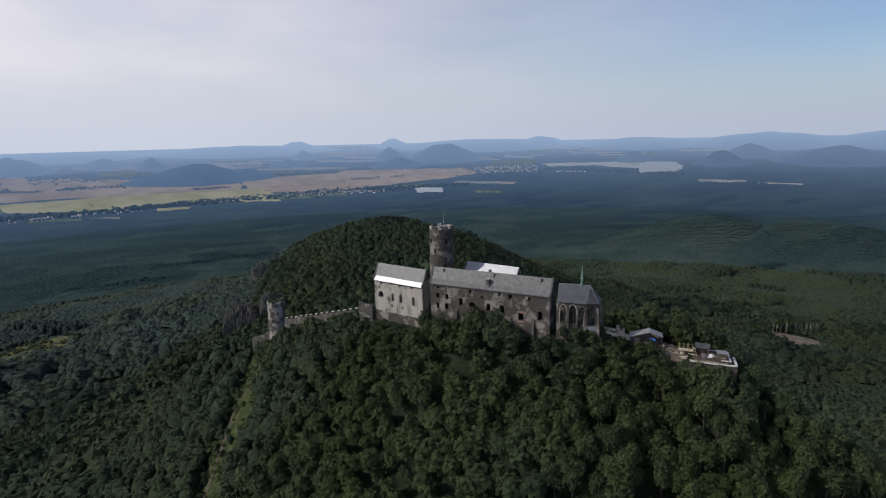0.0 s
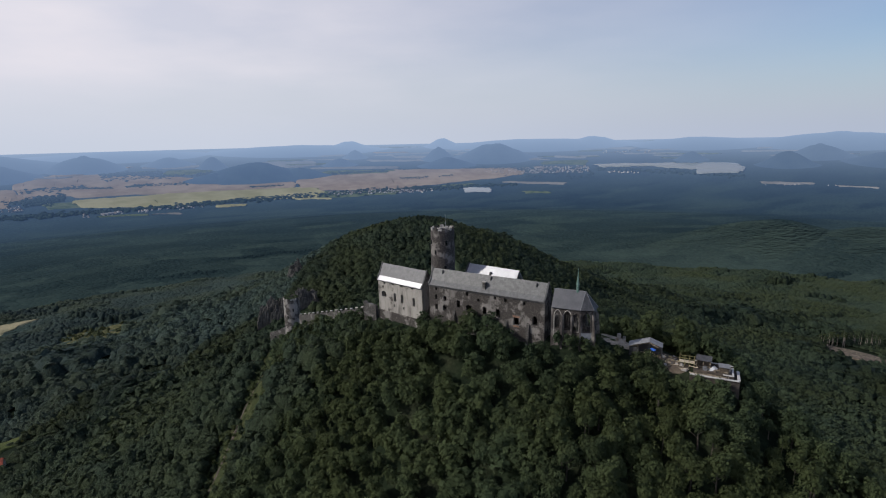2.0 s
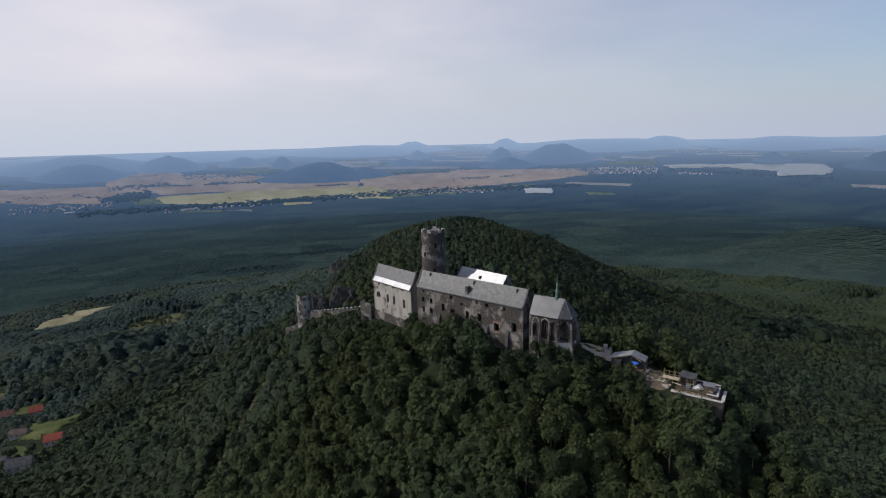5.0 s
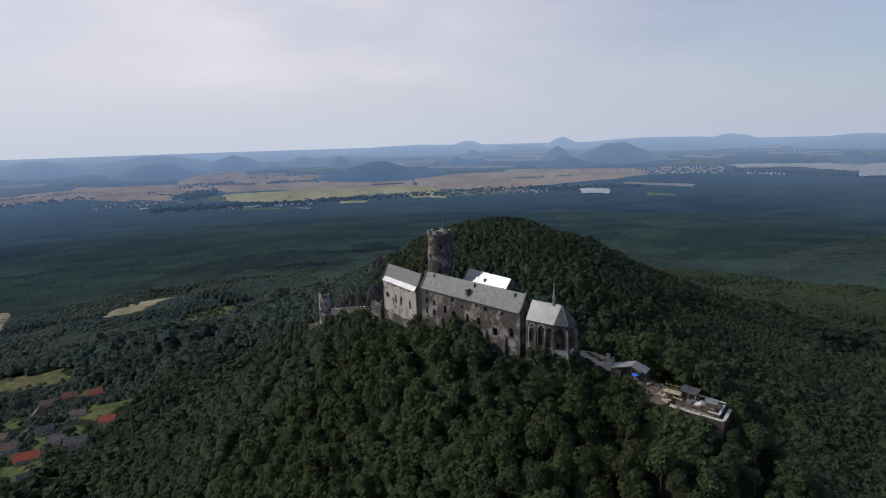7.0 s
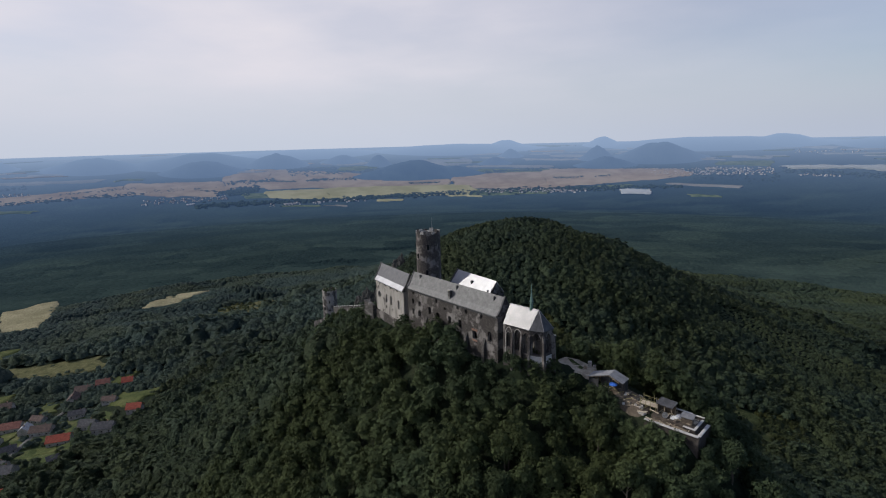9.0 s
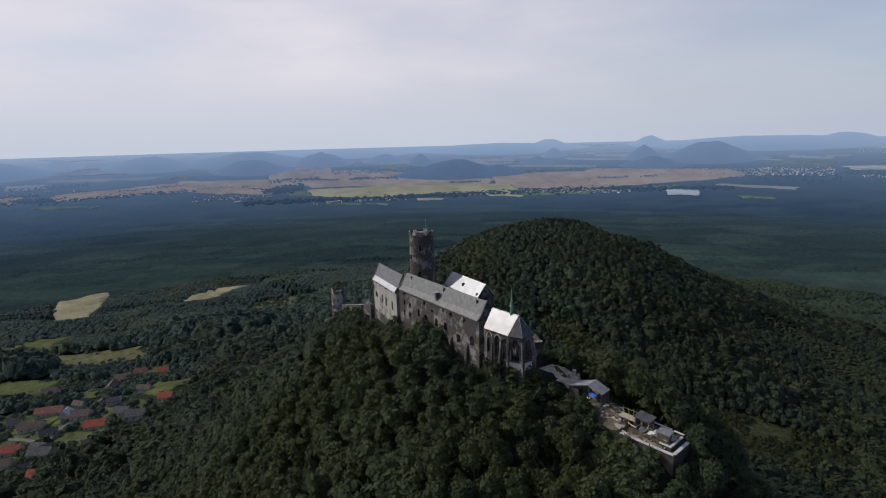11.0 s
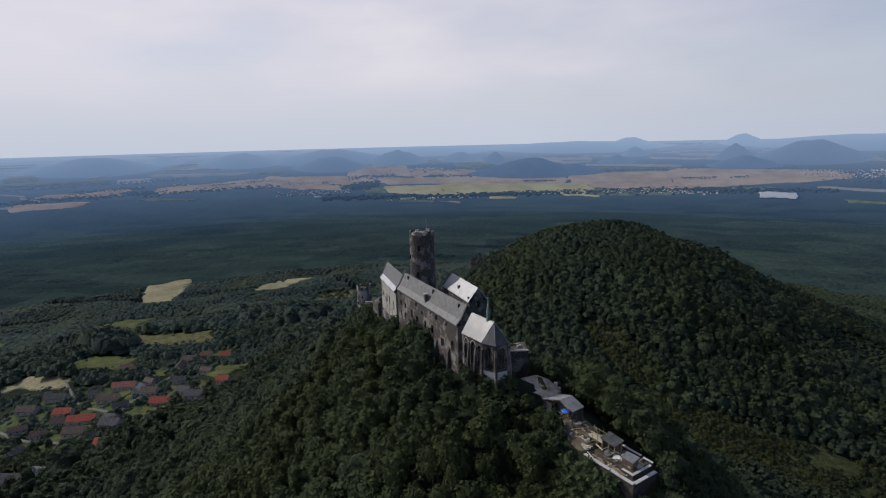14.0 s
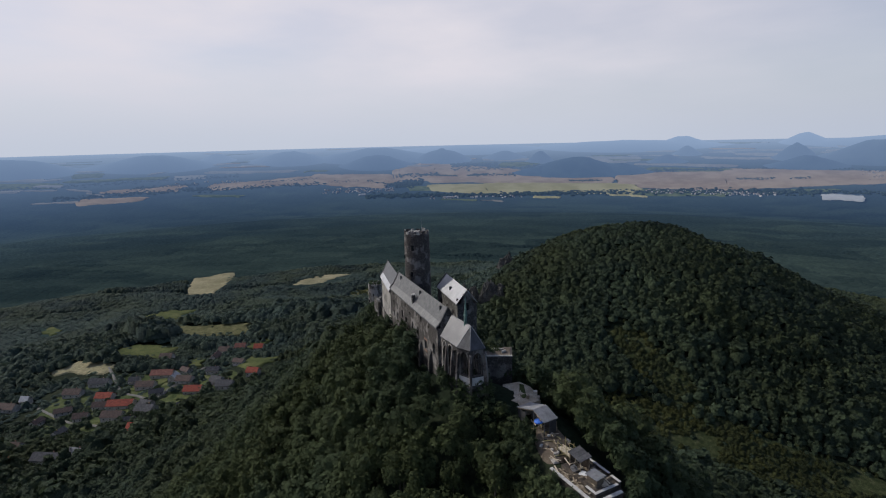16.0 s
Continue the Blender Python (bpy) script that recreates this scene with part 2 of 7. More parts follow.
EARTH = surface("bare_earth", (0.055, 0.04, 0.028), (0.11, 0.085, 0.06), (0.2, 0.165, 0.12), 0.3, 2.5, bump=0.5, distance=0.15)
DECK = surface("trodden_dark_earth", (0.03, 0.023, 0.018), (0.06, 0.047, 0.036), (0.13, 0.105, 0.08), 0.5, 2.5, bump=0.6, distance=0.15)
SAND = surface("sandy_path", (0.26, 0.215, 0.155), (0.40, 0.335, 0.25), (0.52, 0.45, 0.35), 0.35, 3.0, bump=0.4, distance=0.08)
CRAGROCK = surface("weathered_crag_rock", (0.042, 0.040, 0.036), (0.082, 0.078, 0.070), (0.145, 0.138, 0.122), 0.25, 1.2, bump=0.9, distance=0.4)
DARKRUBBLE = surface("dark_brown_rubble", (0.02, 0.016, 0.013), (0.042, 0.034, 0.029), (0.08, 0.068, 0.058), 0.5, 2.2, bump=0.8, distance=0.2)
PLASTER = masonry("light_plastered_masonry", (0.37, 0.345, 0.31), (0.17, 0.152, 0.13), (0.07, 0.062, 0.055), 0.60, 0.16)
PATCHY = masonry("patchy_masonry", (0.235, 0.216, 0.198), (0.10, 0.089, 0.079), (0.042, 0.036, 0.032), 0.46, 0.2)
TOWERSTONE = masonry("tower_masonry", (0.20, 0.182, 0.168), (0.105, 0.093, 0.083), (0.042, 0.036, 0.034), 0.46, 0.25)
TOWERPLASTER = masonry("flaking_tower_plaster", (0.32, 0.295, 0.27), (0.15, 0.135, 0.12), (0.05, 0.044, 0.04), 0.52, 0.3)
GREYSTONE = masonry("grey_rubble", (0.20, 0.19, 0.175), (0.13, 0.12, 0.11), (0.05, 0.046, 0.042), 0.45, 0.4)
TRIM = surface("pale_sandstone", (0.22, 0.205, 0.18), (0.36, 0.335, 0.30), (0.48, 0.45, 0.41), 0.8, 5, bump=0.3, distance=0.04)
FRESH = surface("fresh_plaster", (0.40, 0.38, 0.35), (0.5, 0.48, 0.45), (0.56, 0.54, 0.51), 0.6, 6, bump=0.2, distance=0.03, fine_amount=0.1)
BRICK = surface("exposed_brick", (0.10, 0.06, 0.045), (0.2, 0.115, 0.08), (0.28, 0.18, 0.12), 0.6, 5, bump=0.5)
SLATE = surface("grey_sheet_roof", (0.08, 0.08, 0.084), (0.105, 0.105, 0.11), (0.135, 0.135, 0.14), 0.5, 4, rough=0.5, bump=0.15, distance=0.03, fine_amount=0.12)
SHINGLE = surface("weathered_shingles", (0.062, 0.062, 0.063), (0.095, 0.095, 0.095), (0.135, 0.135, 0.133), 0.7, 3.5, rough=0.55, bump=0.35, distance=0.05, fine_amount=0.25)
SHEET = surface("zinc_sheet_roof", (0.088, 0.088, 0.093), (0.104, 0.104, 0.109), (0.122, 0.122, 0.128), 0.4, 3, rough=0.42, bump=0.05, distance=0.02, fine_amount=0.08, metal=0.8)
DARKFACET = surface("dark_facets", (0.03, 0.03, 0.033), (0.05, 0.05, 0.054), (0.08, 0.08, 0.085), 0.8, 5, rough=0.6, bump=0.25, distance=0.03)
BRIGHT = surface("bright_metal_roof", (0.36, 0.36, 0.375), (0.42, 0.42, 0.435), (0.47, 0.47, 0.485), 0.3, 3, rough=0.42, bump=0.06, distance=0.02, fine_amount=0.06, metal=0.35)
DARKROOF = surface("dark_roof_edge", (0.025, 0.025, 0.027), (0.045, 0.045, 0.047), (0.07, 0.07, 0.07), 0.8, 5, rough=0.7, bump=0.2)
COPPER = surface("green_copper", (0.05, 0.095, 0.08), (0.10, 0.175, 0.145), (0.17, 0.26, 0.22), 1.5, 6, rough=0.6, bump=0.1)
WOOD = surface("weathered_boards", (0.12, 0.09, 0.06), (0.24, 0.19, 0.13), (0.4, 0.33, 0.24), 1.2, 8, bump=0.4, distance=0.03)
DECKWOOD = surface("dark_stained_boards", (0.05, 0.038, 0.027), (0.10, 0.078, 0.055), (0.17, 0.135, 0.10), 1.2, 8, bump=0.4, distance=0.03)
PALEWOOD = surface("fresh_timber", (0.4, 0.33, 0.24), (0.52, 0.44, 0.33), (0.62, 0.55, 0.43), 1.2, 8, bump=0.3, distance=0.03)
FELT = surface("grey_felt_roof", (0.14, 0.14, 0.145), (0.2, 0.2, 0.205), (0.26, 0.26, 0.265), 0.6, 5, rough=0.6, bump=0.2, distance=0.03, fine_amount=0.15)
WHITE = surface("white_sheet", (0.6, 0.6, 0.6), (0.7, 0.7, 0.69), (0.78, 0.78, 0.77), 0.8, 5, rough=0.6, bump=0.2, distance=0.05, fine_amount=0.08)
BLUE = surface("blue_cloth", (0.03, 0.12, 0.55), (0.05, 0.18, 0.7), (0.08, 0.24, 0.8), 1.5, 6, rough=0.6, bump=0.1, fine_amount=0.1)
STEEL = surface("grey_steel", (0.2, 0.2, 0.21), (0.32, 0.32, 0.33), (0.42, 0.42, 0.43), 1.5, 8, rough=0.4, bump=0.1, metal=0.6)
YELLOW = surface("yellow_scaffold_paint", (0.17, 0.145, 0.06), (0.25, 0.215, 0.095), (0.33, 0.29, 0.15), 1, 6, rough=0.6, bump=0.2)
REDTILE = surface("red_roof_tiles", (0.16, 0.035, 0.022), (0.28, 0.058, 0.034), (0.36, 0.085, 0.048), 0.5, 3, bump=0.3)
BROWNTILE = surface("brown_roof_tiles", (0.055, 0.038, 0.032), (0.095, 0.064, 0.052), (0.14, 0.095, 0.08), 0.5, 3, bump=0.3)
OLDTILE = surface("faded_roof_tiles", (0.12, 0.05, 0.04), (0.19, 0.075, 0.055), (0.25, 0.11, 0.08), 0.5, 3, bump=0.3)
PALEROOF = surface("pale_house_roof", (0.3, 0.3, 0.3), (0.4, 0.4, 0.4), (0.5, 0.5, 0.5), 0.5, 3, bump=0.2)
GREYTILE = surface("grey_house_roof", (0.035, 0.035, 0.038), (0.06, 0.06, 0.065), (0.1, 0.1, 0.105), 0.5, 3, bump=0.2)
RENDERING = surface("house_render", (0.25, 0.23, 0.2), (0.36, 0.34, 0.3), (0.46, 0.44, 0.4), 0.3, 4, bump=0.15)
DIMGLASS = surface("dark_glass", (0.01, 0.011, 0.012), (0.016, 0.017, 0.018), (0.025, 0.026, 0.028), 2, 8, rough=0.15, bump=0.05)
ROADMAT = surface("pale_road", (0.09, 0.088, 0.08), (0.13, 0.125, 0.115), (0.18, 0.175, 0.16), 0.2, 2, bump=0.2)

# ---- helpers for meshes ----


def finish(name, bm, material, smooth=False):
    me = bpy.data.meshes.new(name)
    bmesh.ops.recalc_face_normals(bm, faces=bm.faces)
    bm.to_mesh(me)
    bm.free()
    for m in (material if isinstance(material, (list, tuple)) else [material]):
        me.materials.append(m)
    if smooth:
        for p in me.polygons:
            p.use_smooth = True
    return me


def part(name, bm, material, parent, label="", smooth=False):
    ob = new(name, finish(name, bm, material, smooth))
    ob.parent = parent
    return tagged(ob, label)


def thing(name, label, category, m=None, group="", kind=""):
    ob = new(name)
    ob.empty_display_size = 0.5
    if m is not None:
        ob.matrix_basis = m
    return tagged(ob, label, category, group, kind)


def single(name, bm, material, label, category, m=None, group="", kind="", smooth=False):
    ob = new(name, finish(name, bm, material, smooth))
    if m is not None:
        ob.matrix_basis = m
    return tagged(ob, label, category, group, kind)


def box(bm, x0, x1, y0, y1, z0, z1, bevel=0.0, jitter=0.0, turn=None):
    vs = [bm.verts.new((x, y, z)) for z in (z0, z1) for y in (y0, y1) for x in (x0, x1)]
    fs = [bm.faces.new([vs[i] for i in f]) for f in ((0, 2, 3, 1), (4, 5, 7, 6), (0, 1, 5, 4), (2, 6, 7, 3), (0, 4, 6, 2), (1, 3, 7, 5))]
    if jitter:
        for v in vs:
            v.co += Vector((random.uniform(-jitter, jitter), random.uniform(-jitter, jitter), random.uniform(-jitter, jitter)))
    if bevel:
        es = list({e for f in fs for e in f.edges})
        bmesh.ops.bevel(bm, geom=es, offset=bevel, segments=1, affect="EDGES")
    elif turn is not None:
        bmesh.ops.transform(bm, matrix=turn, verts=vs)
    return vs


def prism(bm, outline, lift):
    """A closed solid: the outline (3D points) and the same moved by lift."""
    lo = [bm.verts.new(p) for p in outline]
    hi = [bm.verts.new(Vector(p) + Vector(lift)) for p in outline]
    bm.faces.new(lo[::-1])
    bm.faces.new(hi)
    for i in range(len(lo)):
        j = (i + 1) % len(lo)
        bm.faces.new((lo[i], lo[j], hi[j], hi[i]))
    return lo + hi


def rod(bm, a, b, r0, r1=None, sides=6):
    a, b = Vector(a), Vector(b)
    r1 = r0 if r1 is None else r1
    q = (b - a).to_track_quat("Z", "Y")
    rings = []
    for c, r in ((a, r0), (b, r1)):
        rings.append([bm.verts.new(c + q @ Vector((r * math.cos(i * math.tau / sides), r * math.sin(i * math.tau / sides), 0))) for i in range(sides)])
    for i in range(sides):
        j = (i + 1) % sides
        bm.faces.new((rings[0][i], rings[0][j], rings[1][j], rings[1][i]))
    bm.faces.new(rings[0][::-1])
    bm.faces.new(rings[1])


def wall_panel(length, z0, z1, thick, openings, top=None):
    """A wall along x from 0 to length, its face at y = 0, with openings (centre, sill, width, height, arch rise) cut through. top: a function that gives a ragged height."""
    bm = bmesh.new()
    xs, zs = {0.0, length}, {z0, z1}
    for c, s, w, h, a in openings:
        xs |= {c - w / 2, c + w / 2}
        zs |= {s, s + h}
        if a:
            zs.add(s + h - a)
    step = 2.2
    for i in range(1, int(length / step)):
        x = i * step
        if all(abs(x - v) > 0.4 for v in xs):
            xs.add(x)
    xs, zs = sorted({round(q, 3) for q in xs}), sorted({round(q, 3) for q in zs})
    z1 = round(z1, 3)
    pool = {}

    def v(x, z):
        k = (round(x, 3), round(z, 3))
        if k not in pool:
            zz = min(z, top(x)) if top and z == z1 else z
            pool[k] = bm.verts.new((x, 0, zz))
        return pool[k]

    for x0, x1 in zip(xs, xs[1:]):
        for a0, a1 in zip(zs, zs[1:]):
            xm, zm = (x0 + x1) / 2, (a0 + a1) / 2
            inside = [o for o in openings if abs(xm - o[0]) < o[2] / 2 and o[1] < zm < o[1] + o[3]]
            if not inside:
                bm.faces.new((v(x0, a0), v(x1, a0), v(x1, a1), v(x0, a1)))
    for c, s, w, h, a in openings:
        if not a:
            continue
        spring, crown = s + h - a, s + h
        for side in (-1, 1):
            pts = [(c + side * w / 2, crown)]
            for i in range(6):
                u = i / 5
                pts.append((c + side * w / 2 * (1 - u ** 1.6), spring + a * (1 - (1 - u) ** 1.6)))
            ring = [v(*p) for p in pts]
            clean = []
            for r in ring:
                if r not in clean:
                    clean.append(r)
            if len(clean) > 2:
                bm.faces.new(clean)
    faces = list(bm.faces)
    got = bmesh.ops.extrude_face_region(bm, geom=faces, use_keep_orig=True)
    bmesh.ops.translate(bm, verts=[g for g in got["geom"] if isinstance(g, bmesh.types.BMVert)], vec=(0, thick, 0))
    return bm

# ---- land ----
HUB = np.array([60.0, 35.0])
EYE_Z, RIM = 65.0, 4780.0
CREST = np.array([(-112, 292, -54), (-88, 274, -42.5), (-77, 266.5, -32), (-33, 233, -12.5), (20, 204, -6.5), (53, 184, -6), (66, 190, -9.2), (78, 185, -10), (99, 170, -13.5), (116, 160, -33), (150, 140, -62)], float)
SMALL_HILL = np.array([-62.0, 648.0, -39.0])


def lattice(ix, iy, seed):
    h = (ix * 374761393 + iy * 668265263 + seed * 974634777) & 0x7FFFFFFF
    h = ((h ^ (h >> 13)) * 1274126177) & 0x7FFFFFFF
    return ((h ^ (h >> 16)) & 0xFFFF) / 65535.0


def value_noise(x, y, scale, seed=0, octaves=3):
    total, amp, norm = 0.0, 1.0, 0.0
    x, y = np.asarray(x, float) / scale, np.asarray(y, float) / scale
    for o in range(octaves):
        ix, iy = np.floor(x).astype(np.int64), np.floor(y).astype(np.int64)
        fx, fy = x - ix, y - iy
        fx, fy = fx * fx * (3 - 2 * fx), fy * fy * (3 - 2 * fy)
        v = (lattice(ix, iy, seed + o) * (1 - fx) + lattice(ix + 1, iy, seed + o) * fx) * (1 - fy) + (lattice(ix, iy + 1, seed + o) * (1 - fx) + lattice(ix + 1, iy + 1, seed + o) * fx) * fy
        total, norm, amp = total + amp * v, norm + amp, amp * 0.5
        x, y = x * 2.03, y * 2.03
    return total / norm


def crest_of(x, y):
    """The distance from the castle ridge and the ridge's height there."""
    spans, tops = [], []
    for p, q in zip(CREST, CREST[1:]):
        d = q[:2] - p[:2]
        u = np.clip(((x - p[0]) * d[0] + (y - p[1]) * d[1]) / (d @ d), 0, 1)
        spans.append(np.hypot(x - p[0] - u * d[0], y - p[1] - u * d[1]) + 0.01)
        tops.append(p[2] + u * (q[2] - p[2]))
    best = np.min(spans, 0)
    weight = [(best / w) ** 12 for w in spans]
    height = sum(w * t for w, t in zip(weight, tops)) / sum(weight)
    return best, height


def bump_at(x, y, az, dist, top, width, length=1.0, turn=0.0):
    cx, cy = HUB[0] + dist * math.sin(radians(az)), HUB[1] + dist * math.cos(radians(az))
    a = radians(turn)
    u, w = (x - cx) * math.cos(a) + (y - cy) * math.sin(a), -(x - cx) * math.sin(a) + (y - cy) * math.cos(a)
    return top * np.exp(-((u / (width * length)) ** 2 + (w / width) ** 2) ** 0.9)


def dip(r):
    """How far below level the plain lies, in degrees, as seen from the eye: the far plain is drawn together towards the rim."""
    return 0.62 + 6.6 * (1 - (r - 3000) / (RIM - 3000))


def reach(deg):
    return 3000 + (RIM - 3000) * (1 - (deg - 0.62) / 6.6)


def ground_z(x, y):
    x, y = np.asarray(x, float), np.asarray(y, float)
    r = np.hypot(x - HUB[0], y - HUB[1])
    rc = np.hypot(x - 20, y - 205)
    plain = -172 - 142 * np.clip(rc, 0, 3000) / 3000
    far = EYE_Z - r * np.tan(np.radians(dip(np.maximum(r, 2400))))
    k = np.clip((r - 2500) / 500, 0, 1)
    plain = plain * (1 - k) + far * k
    d, top = crest_of(x, y)
    h = np.maximum(top - plain, 1)
    t = 0.88 * np.maximum(d - 4, 0) / h
    e1 = h * np.exp(-t - 0.5 * t * t)
    d2 = np.hypot((x - SMALL_HILL[0]) * 0.97, y - SMALL_HILL[1])
    h2 = np.maximum(SMALL_HILL[2] - plain, 1)
    e2 = h2 * np.exp(-((d2 / 248) ** 1.85))
    e3 = np.maximum(np.maximum(bump_at(x, y, 27.6, 1500, 84, 170, 1.3, -28), bump_at(x, y, 36.5, 1480, 82, 190, 1.5, -36)), bump_at(x, y, 47.0, 1400, 55, 250))
    z = plain + (e1 ** 3 + e2 ** 3 + np.maximum(e3, 0) ** 3) ** (1 / 3)
    rough = np.clip((d - 10) / 40, 0, 1) * np.clip((3000 - r) / 1000, 0, 1)
    return z + rough * ((value_noise(x, y, 90, 3) - 0.5) * 14 + (value_noise(x, y, 300, 5) - 0.5) * 16)


def gz(x, y):
    return float(ground_z(np.array([x]), np.array([y]))[0])


def stand_tone(x, y):
    """Forestry stands of the plain: each has its own tone and height, 0 to 1."""
    wx, wy = x + 40 * (value_noise(x, y, 130, 61, 2) - 0.5), y + 40 * (value_noise(x, y, 130, 62, 2) - 0.5)
    u, v = wx * 0.906 + wy * 0.423, -wx * 0.423 + wy * 0.906
    a, b = np.floor(u / 210).astype(np.int64), np.floor(v / 85 + 0.35 * np.floor(u / 210)).astype(np.int64)
    t = lattice(a, b, 71)
    broad = value_noise(x, y, 600, 63, 2)
    near_east = np.clip((x - 150) / 300, 0, 1) * np.clip((1500 - np.hypot(x - 60, y - 35)) / 400, 0, 1)
    return np.clip(0.12 + 0.5 * t ** 1.5 + 0.5 * (broad - 0.4) + 0.3 * near_east, 0, 1), 1 - 0.55 * t


def mesh_from(name, verts, faces, materials, smooth=False, tint=None, index=None):
    """A mesh from arrays: faces is an (n, 3) or (n, 4) array."""
    me = bpy.data.meshes.new(name)
    n, k = faces.shape
    me.vertices.add(len(verts))
    me.vertices.foreach_set("co", np.ascontiguousarray(verts, np.float32).ravel())
    me.loops.add(n * k)
    me.loops.foreach_set("vertex_index", np.ascontiguousarray(faces, np.int32).ravel())
    me.polygons.add(n)
    me.polygons.foreach_set("loop_start", np.arange(0, n * k, k, dtype=np.int32))
    me.polygons.foreach_set("loop_total", np.full(n, k, np.int32))
    if smooth:
        me.polygons.foreach_set("use_smooth", np.ones(n, bool))
    if index is not None:
        me.polygons.foreach_set("material_index", np.asarray(index, np.int32))
    for m in materials:
        me.materials.append(m)
    if tint is not None:
        a = me.attributes.new("tint", "FLOAT", "POINT")
        a.data.foreach_set("value", np.ascontiguousarray(tint, np.float32))
    me.update()
    me.validate()
    return me


def build_ground():
    rings = [0.0]
    while rings[-1] < RIM:
        rings.append(rings[-1] + max(4.0, 0.02 * rings[-1]))
    rings[-1] = RIM
    rings = np.array(rings)
    seg = 380
    ang = np.arange(seg) * math.tau / seg
    X = HUB[0] + rings[:, None] * np.sin(ang)[None]
    Y = HUB[1] + rings[:, None] * np.cos(ang)[None]
    Z = ground_z(X, Y)
    verts = np.stack([X, Y, Z], -1).reshape(-1, 3)
    i, j = np.meshgrid(np.arange(1, len(rings) - 1), np.arange(seg), indexing="ij")
    a, b = i * seg + j, i * seg + (j + 1) % seg
    quads = np.stack([a, b, b + seg, a + seg], -1).reshape(-1, 4)
    far = (rings[i] > 820).reshape(-1).astype(int)
    tone = stand_tone(X, Y)[0].reshape(-1)
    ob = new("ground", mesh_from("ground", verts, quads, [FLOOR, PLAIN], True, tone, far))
    hole = bmesh.new()
    hole.from_mesh(ob.data)
    hole.verts.ensure_lookup_table()
    hole.faces.new([hole.verts[seg + k] for k in range(seg)])
    bmesh.ops.recalc_face_normals(hole, faces=hole.faces)
    hole.to_mesh(ob.data)
    hole.free()
    tagged(ob, "wooded hills and wide forested plain", "ground", kind="structure")


build_ground()


def draped(name, cx, cy, rx, ry, turn, material, label, lift=1.2, wobble=0.18, square=3.0, seed=1):
    """A patch of ground with an uneven outline that lies on the land."""
    rings, seg = 10, 40
    a = np.arange(seg) * math.tau / seg
    edge = (np.abs(np.cos(a)) ** square + np.abs(np.sin(a)) ** square) ** (-1 / square)
    edge = edge * (1 - wobble + 2 * wobble * value_noise(np.cos(a) * 2 + 7, np.sin(a) * 2 + 7, 0.8, seed))
    pts = []
    t = radians(turn)
    for r in np.linspace(0.02, 1, rings):
        u, w = np.cos(a) * edge * r * rx, np.sin(a) * edge * r * ry
        x, y = cx + u * math.cos(t) - w * math.sin(t), cy + u * math.sin(t) + w * math.cos(t)
        pts.append(np.stack([x, y, ground_z(x, y) + lift - (0.0 if r < 0.99 else lift * 1.5)], -1))
    verts = np.concatenate(pts)
    i, j = np.meshgrid(np.arange(rings - 1), np.arange(seg), indexing="ij")
    p, q = i * seg + j, i * seg + (j + 1) % seg
    quads = np.stack([p, q, q + seg, p + seg], -1).reshape(-1, 4)
    ob = new(name, mesh_from(name, verts, quads, [material], True))
    return tagged(ob, label, name.replace("_", " "), kind="structure")


MEADOWS = [
    (-858, 487, -824, 530, -975, 655, -1000, 560, HAY), (-745, 632, -700, 690, -706, 778, -752, 742, HAY), (-744, 352, -697, 400, -740, 457, -768, 407, GRASS), (-610, 362, -526, 426, -566, 462, -672, 394, DRY),
    (-611, 285, -534, 310, -553, 352, -630, 320, GRASS), (-627, 211, -536, 250, -556, 274, -626, 243, HAY), (-412, 341, -370, 356, -385, 391, -426, 372, GRASS), (-482, 320, -463, 332, -488, 352, -500, 336, GRASS),
]
GARDENS = [
    (-476, 392, -452, 400, -462, 424, -488, 412, GRASS), (-836, 252, -800, 262, -822, 288, -860, 276, GRASS), (-470, 255, -440, 268, -450, 290, -480, 276, GRASS), (-412, 205, -392, 214, -402, 232, -420, 224, GRASS), (-400, 262, -380, 272, -388, 284, -408, 276, GRASS),
]
MEADOW_WORDS = {"mown_hay": "pale mown hay field among woods", "grass": "green meadow beside the village", "dry_slope_grass": "yellowish pasture beyond the village"}


def corner_patch(name, row, label, lift, seed):
    """A field between four corners, with an uneven edge, that lies on the land."""
    c = np.array(row[:8], float).reshape(4, 2)
    steps = 22
    u, v = np.meshgrid(np.linspace(0, 1, steps), np.linspace(0, 1, steps))
    x = (c[0, 0] * (1 - u) + c[1, 0] * u) * (1 - v) + (c[3, 0] * (1 - u) + c[2, 0] * u) * v
    y = (c[0, 1] * (1 - u) + c[1, 1] * u) * (1 - v) + (c[3, 1] * (1 - u) + c[2, 1] * u) * v
    x, y = x + 26 * (value_noise(x, y, 24, seed) - 0.5), y + 26 * (value_noise(x, y, 24, seed + 5) - 0.5)
    rim = (u == 0) | (u == 1) | (v == 0) | (v == 1)
    verts = np.stack([x, y, ground_z(x, y) + np.where(rim, -0.5, lift)], -1).reshape(-1, 3)
    i, j = np.meshgrid(np.arange(steps - 1), np.arange(steps - 1), indexing="ij")
    p = (i * steps + j).ravel()
    quads = np.stack([p, p + 1, p + 1 + steps, p + steps], -1)
    tagged(new(name, mesh_from(name, verts, quads, [row[8]], True)), label, "meadow", kind="structure")


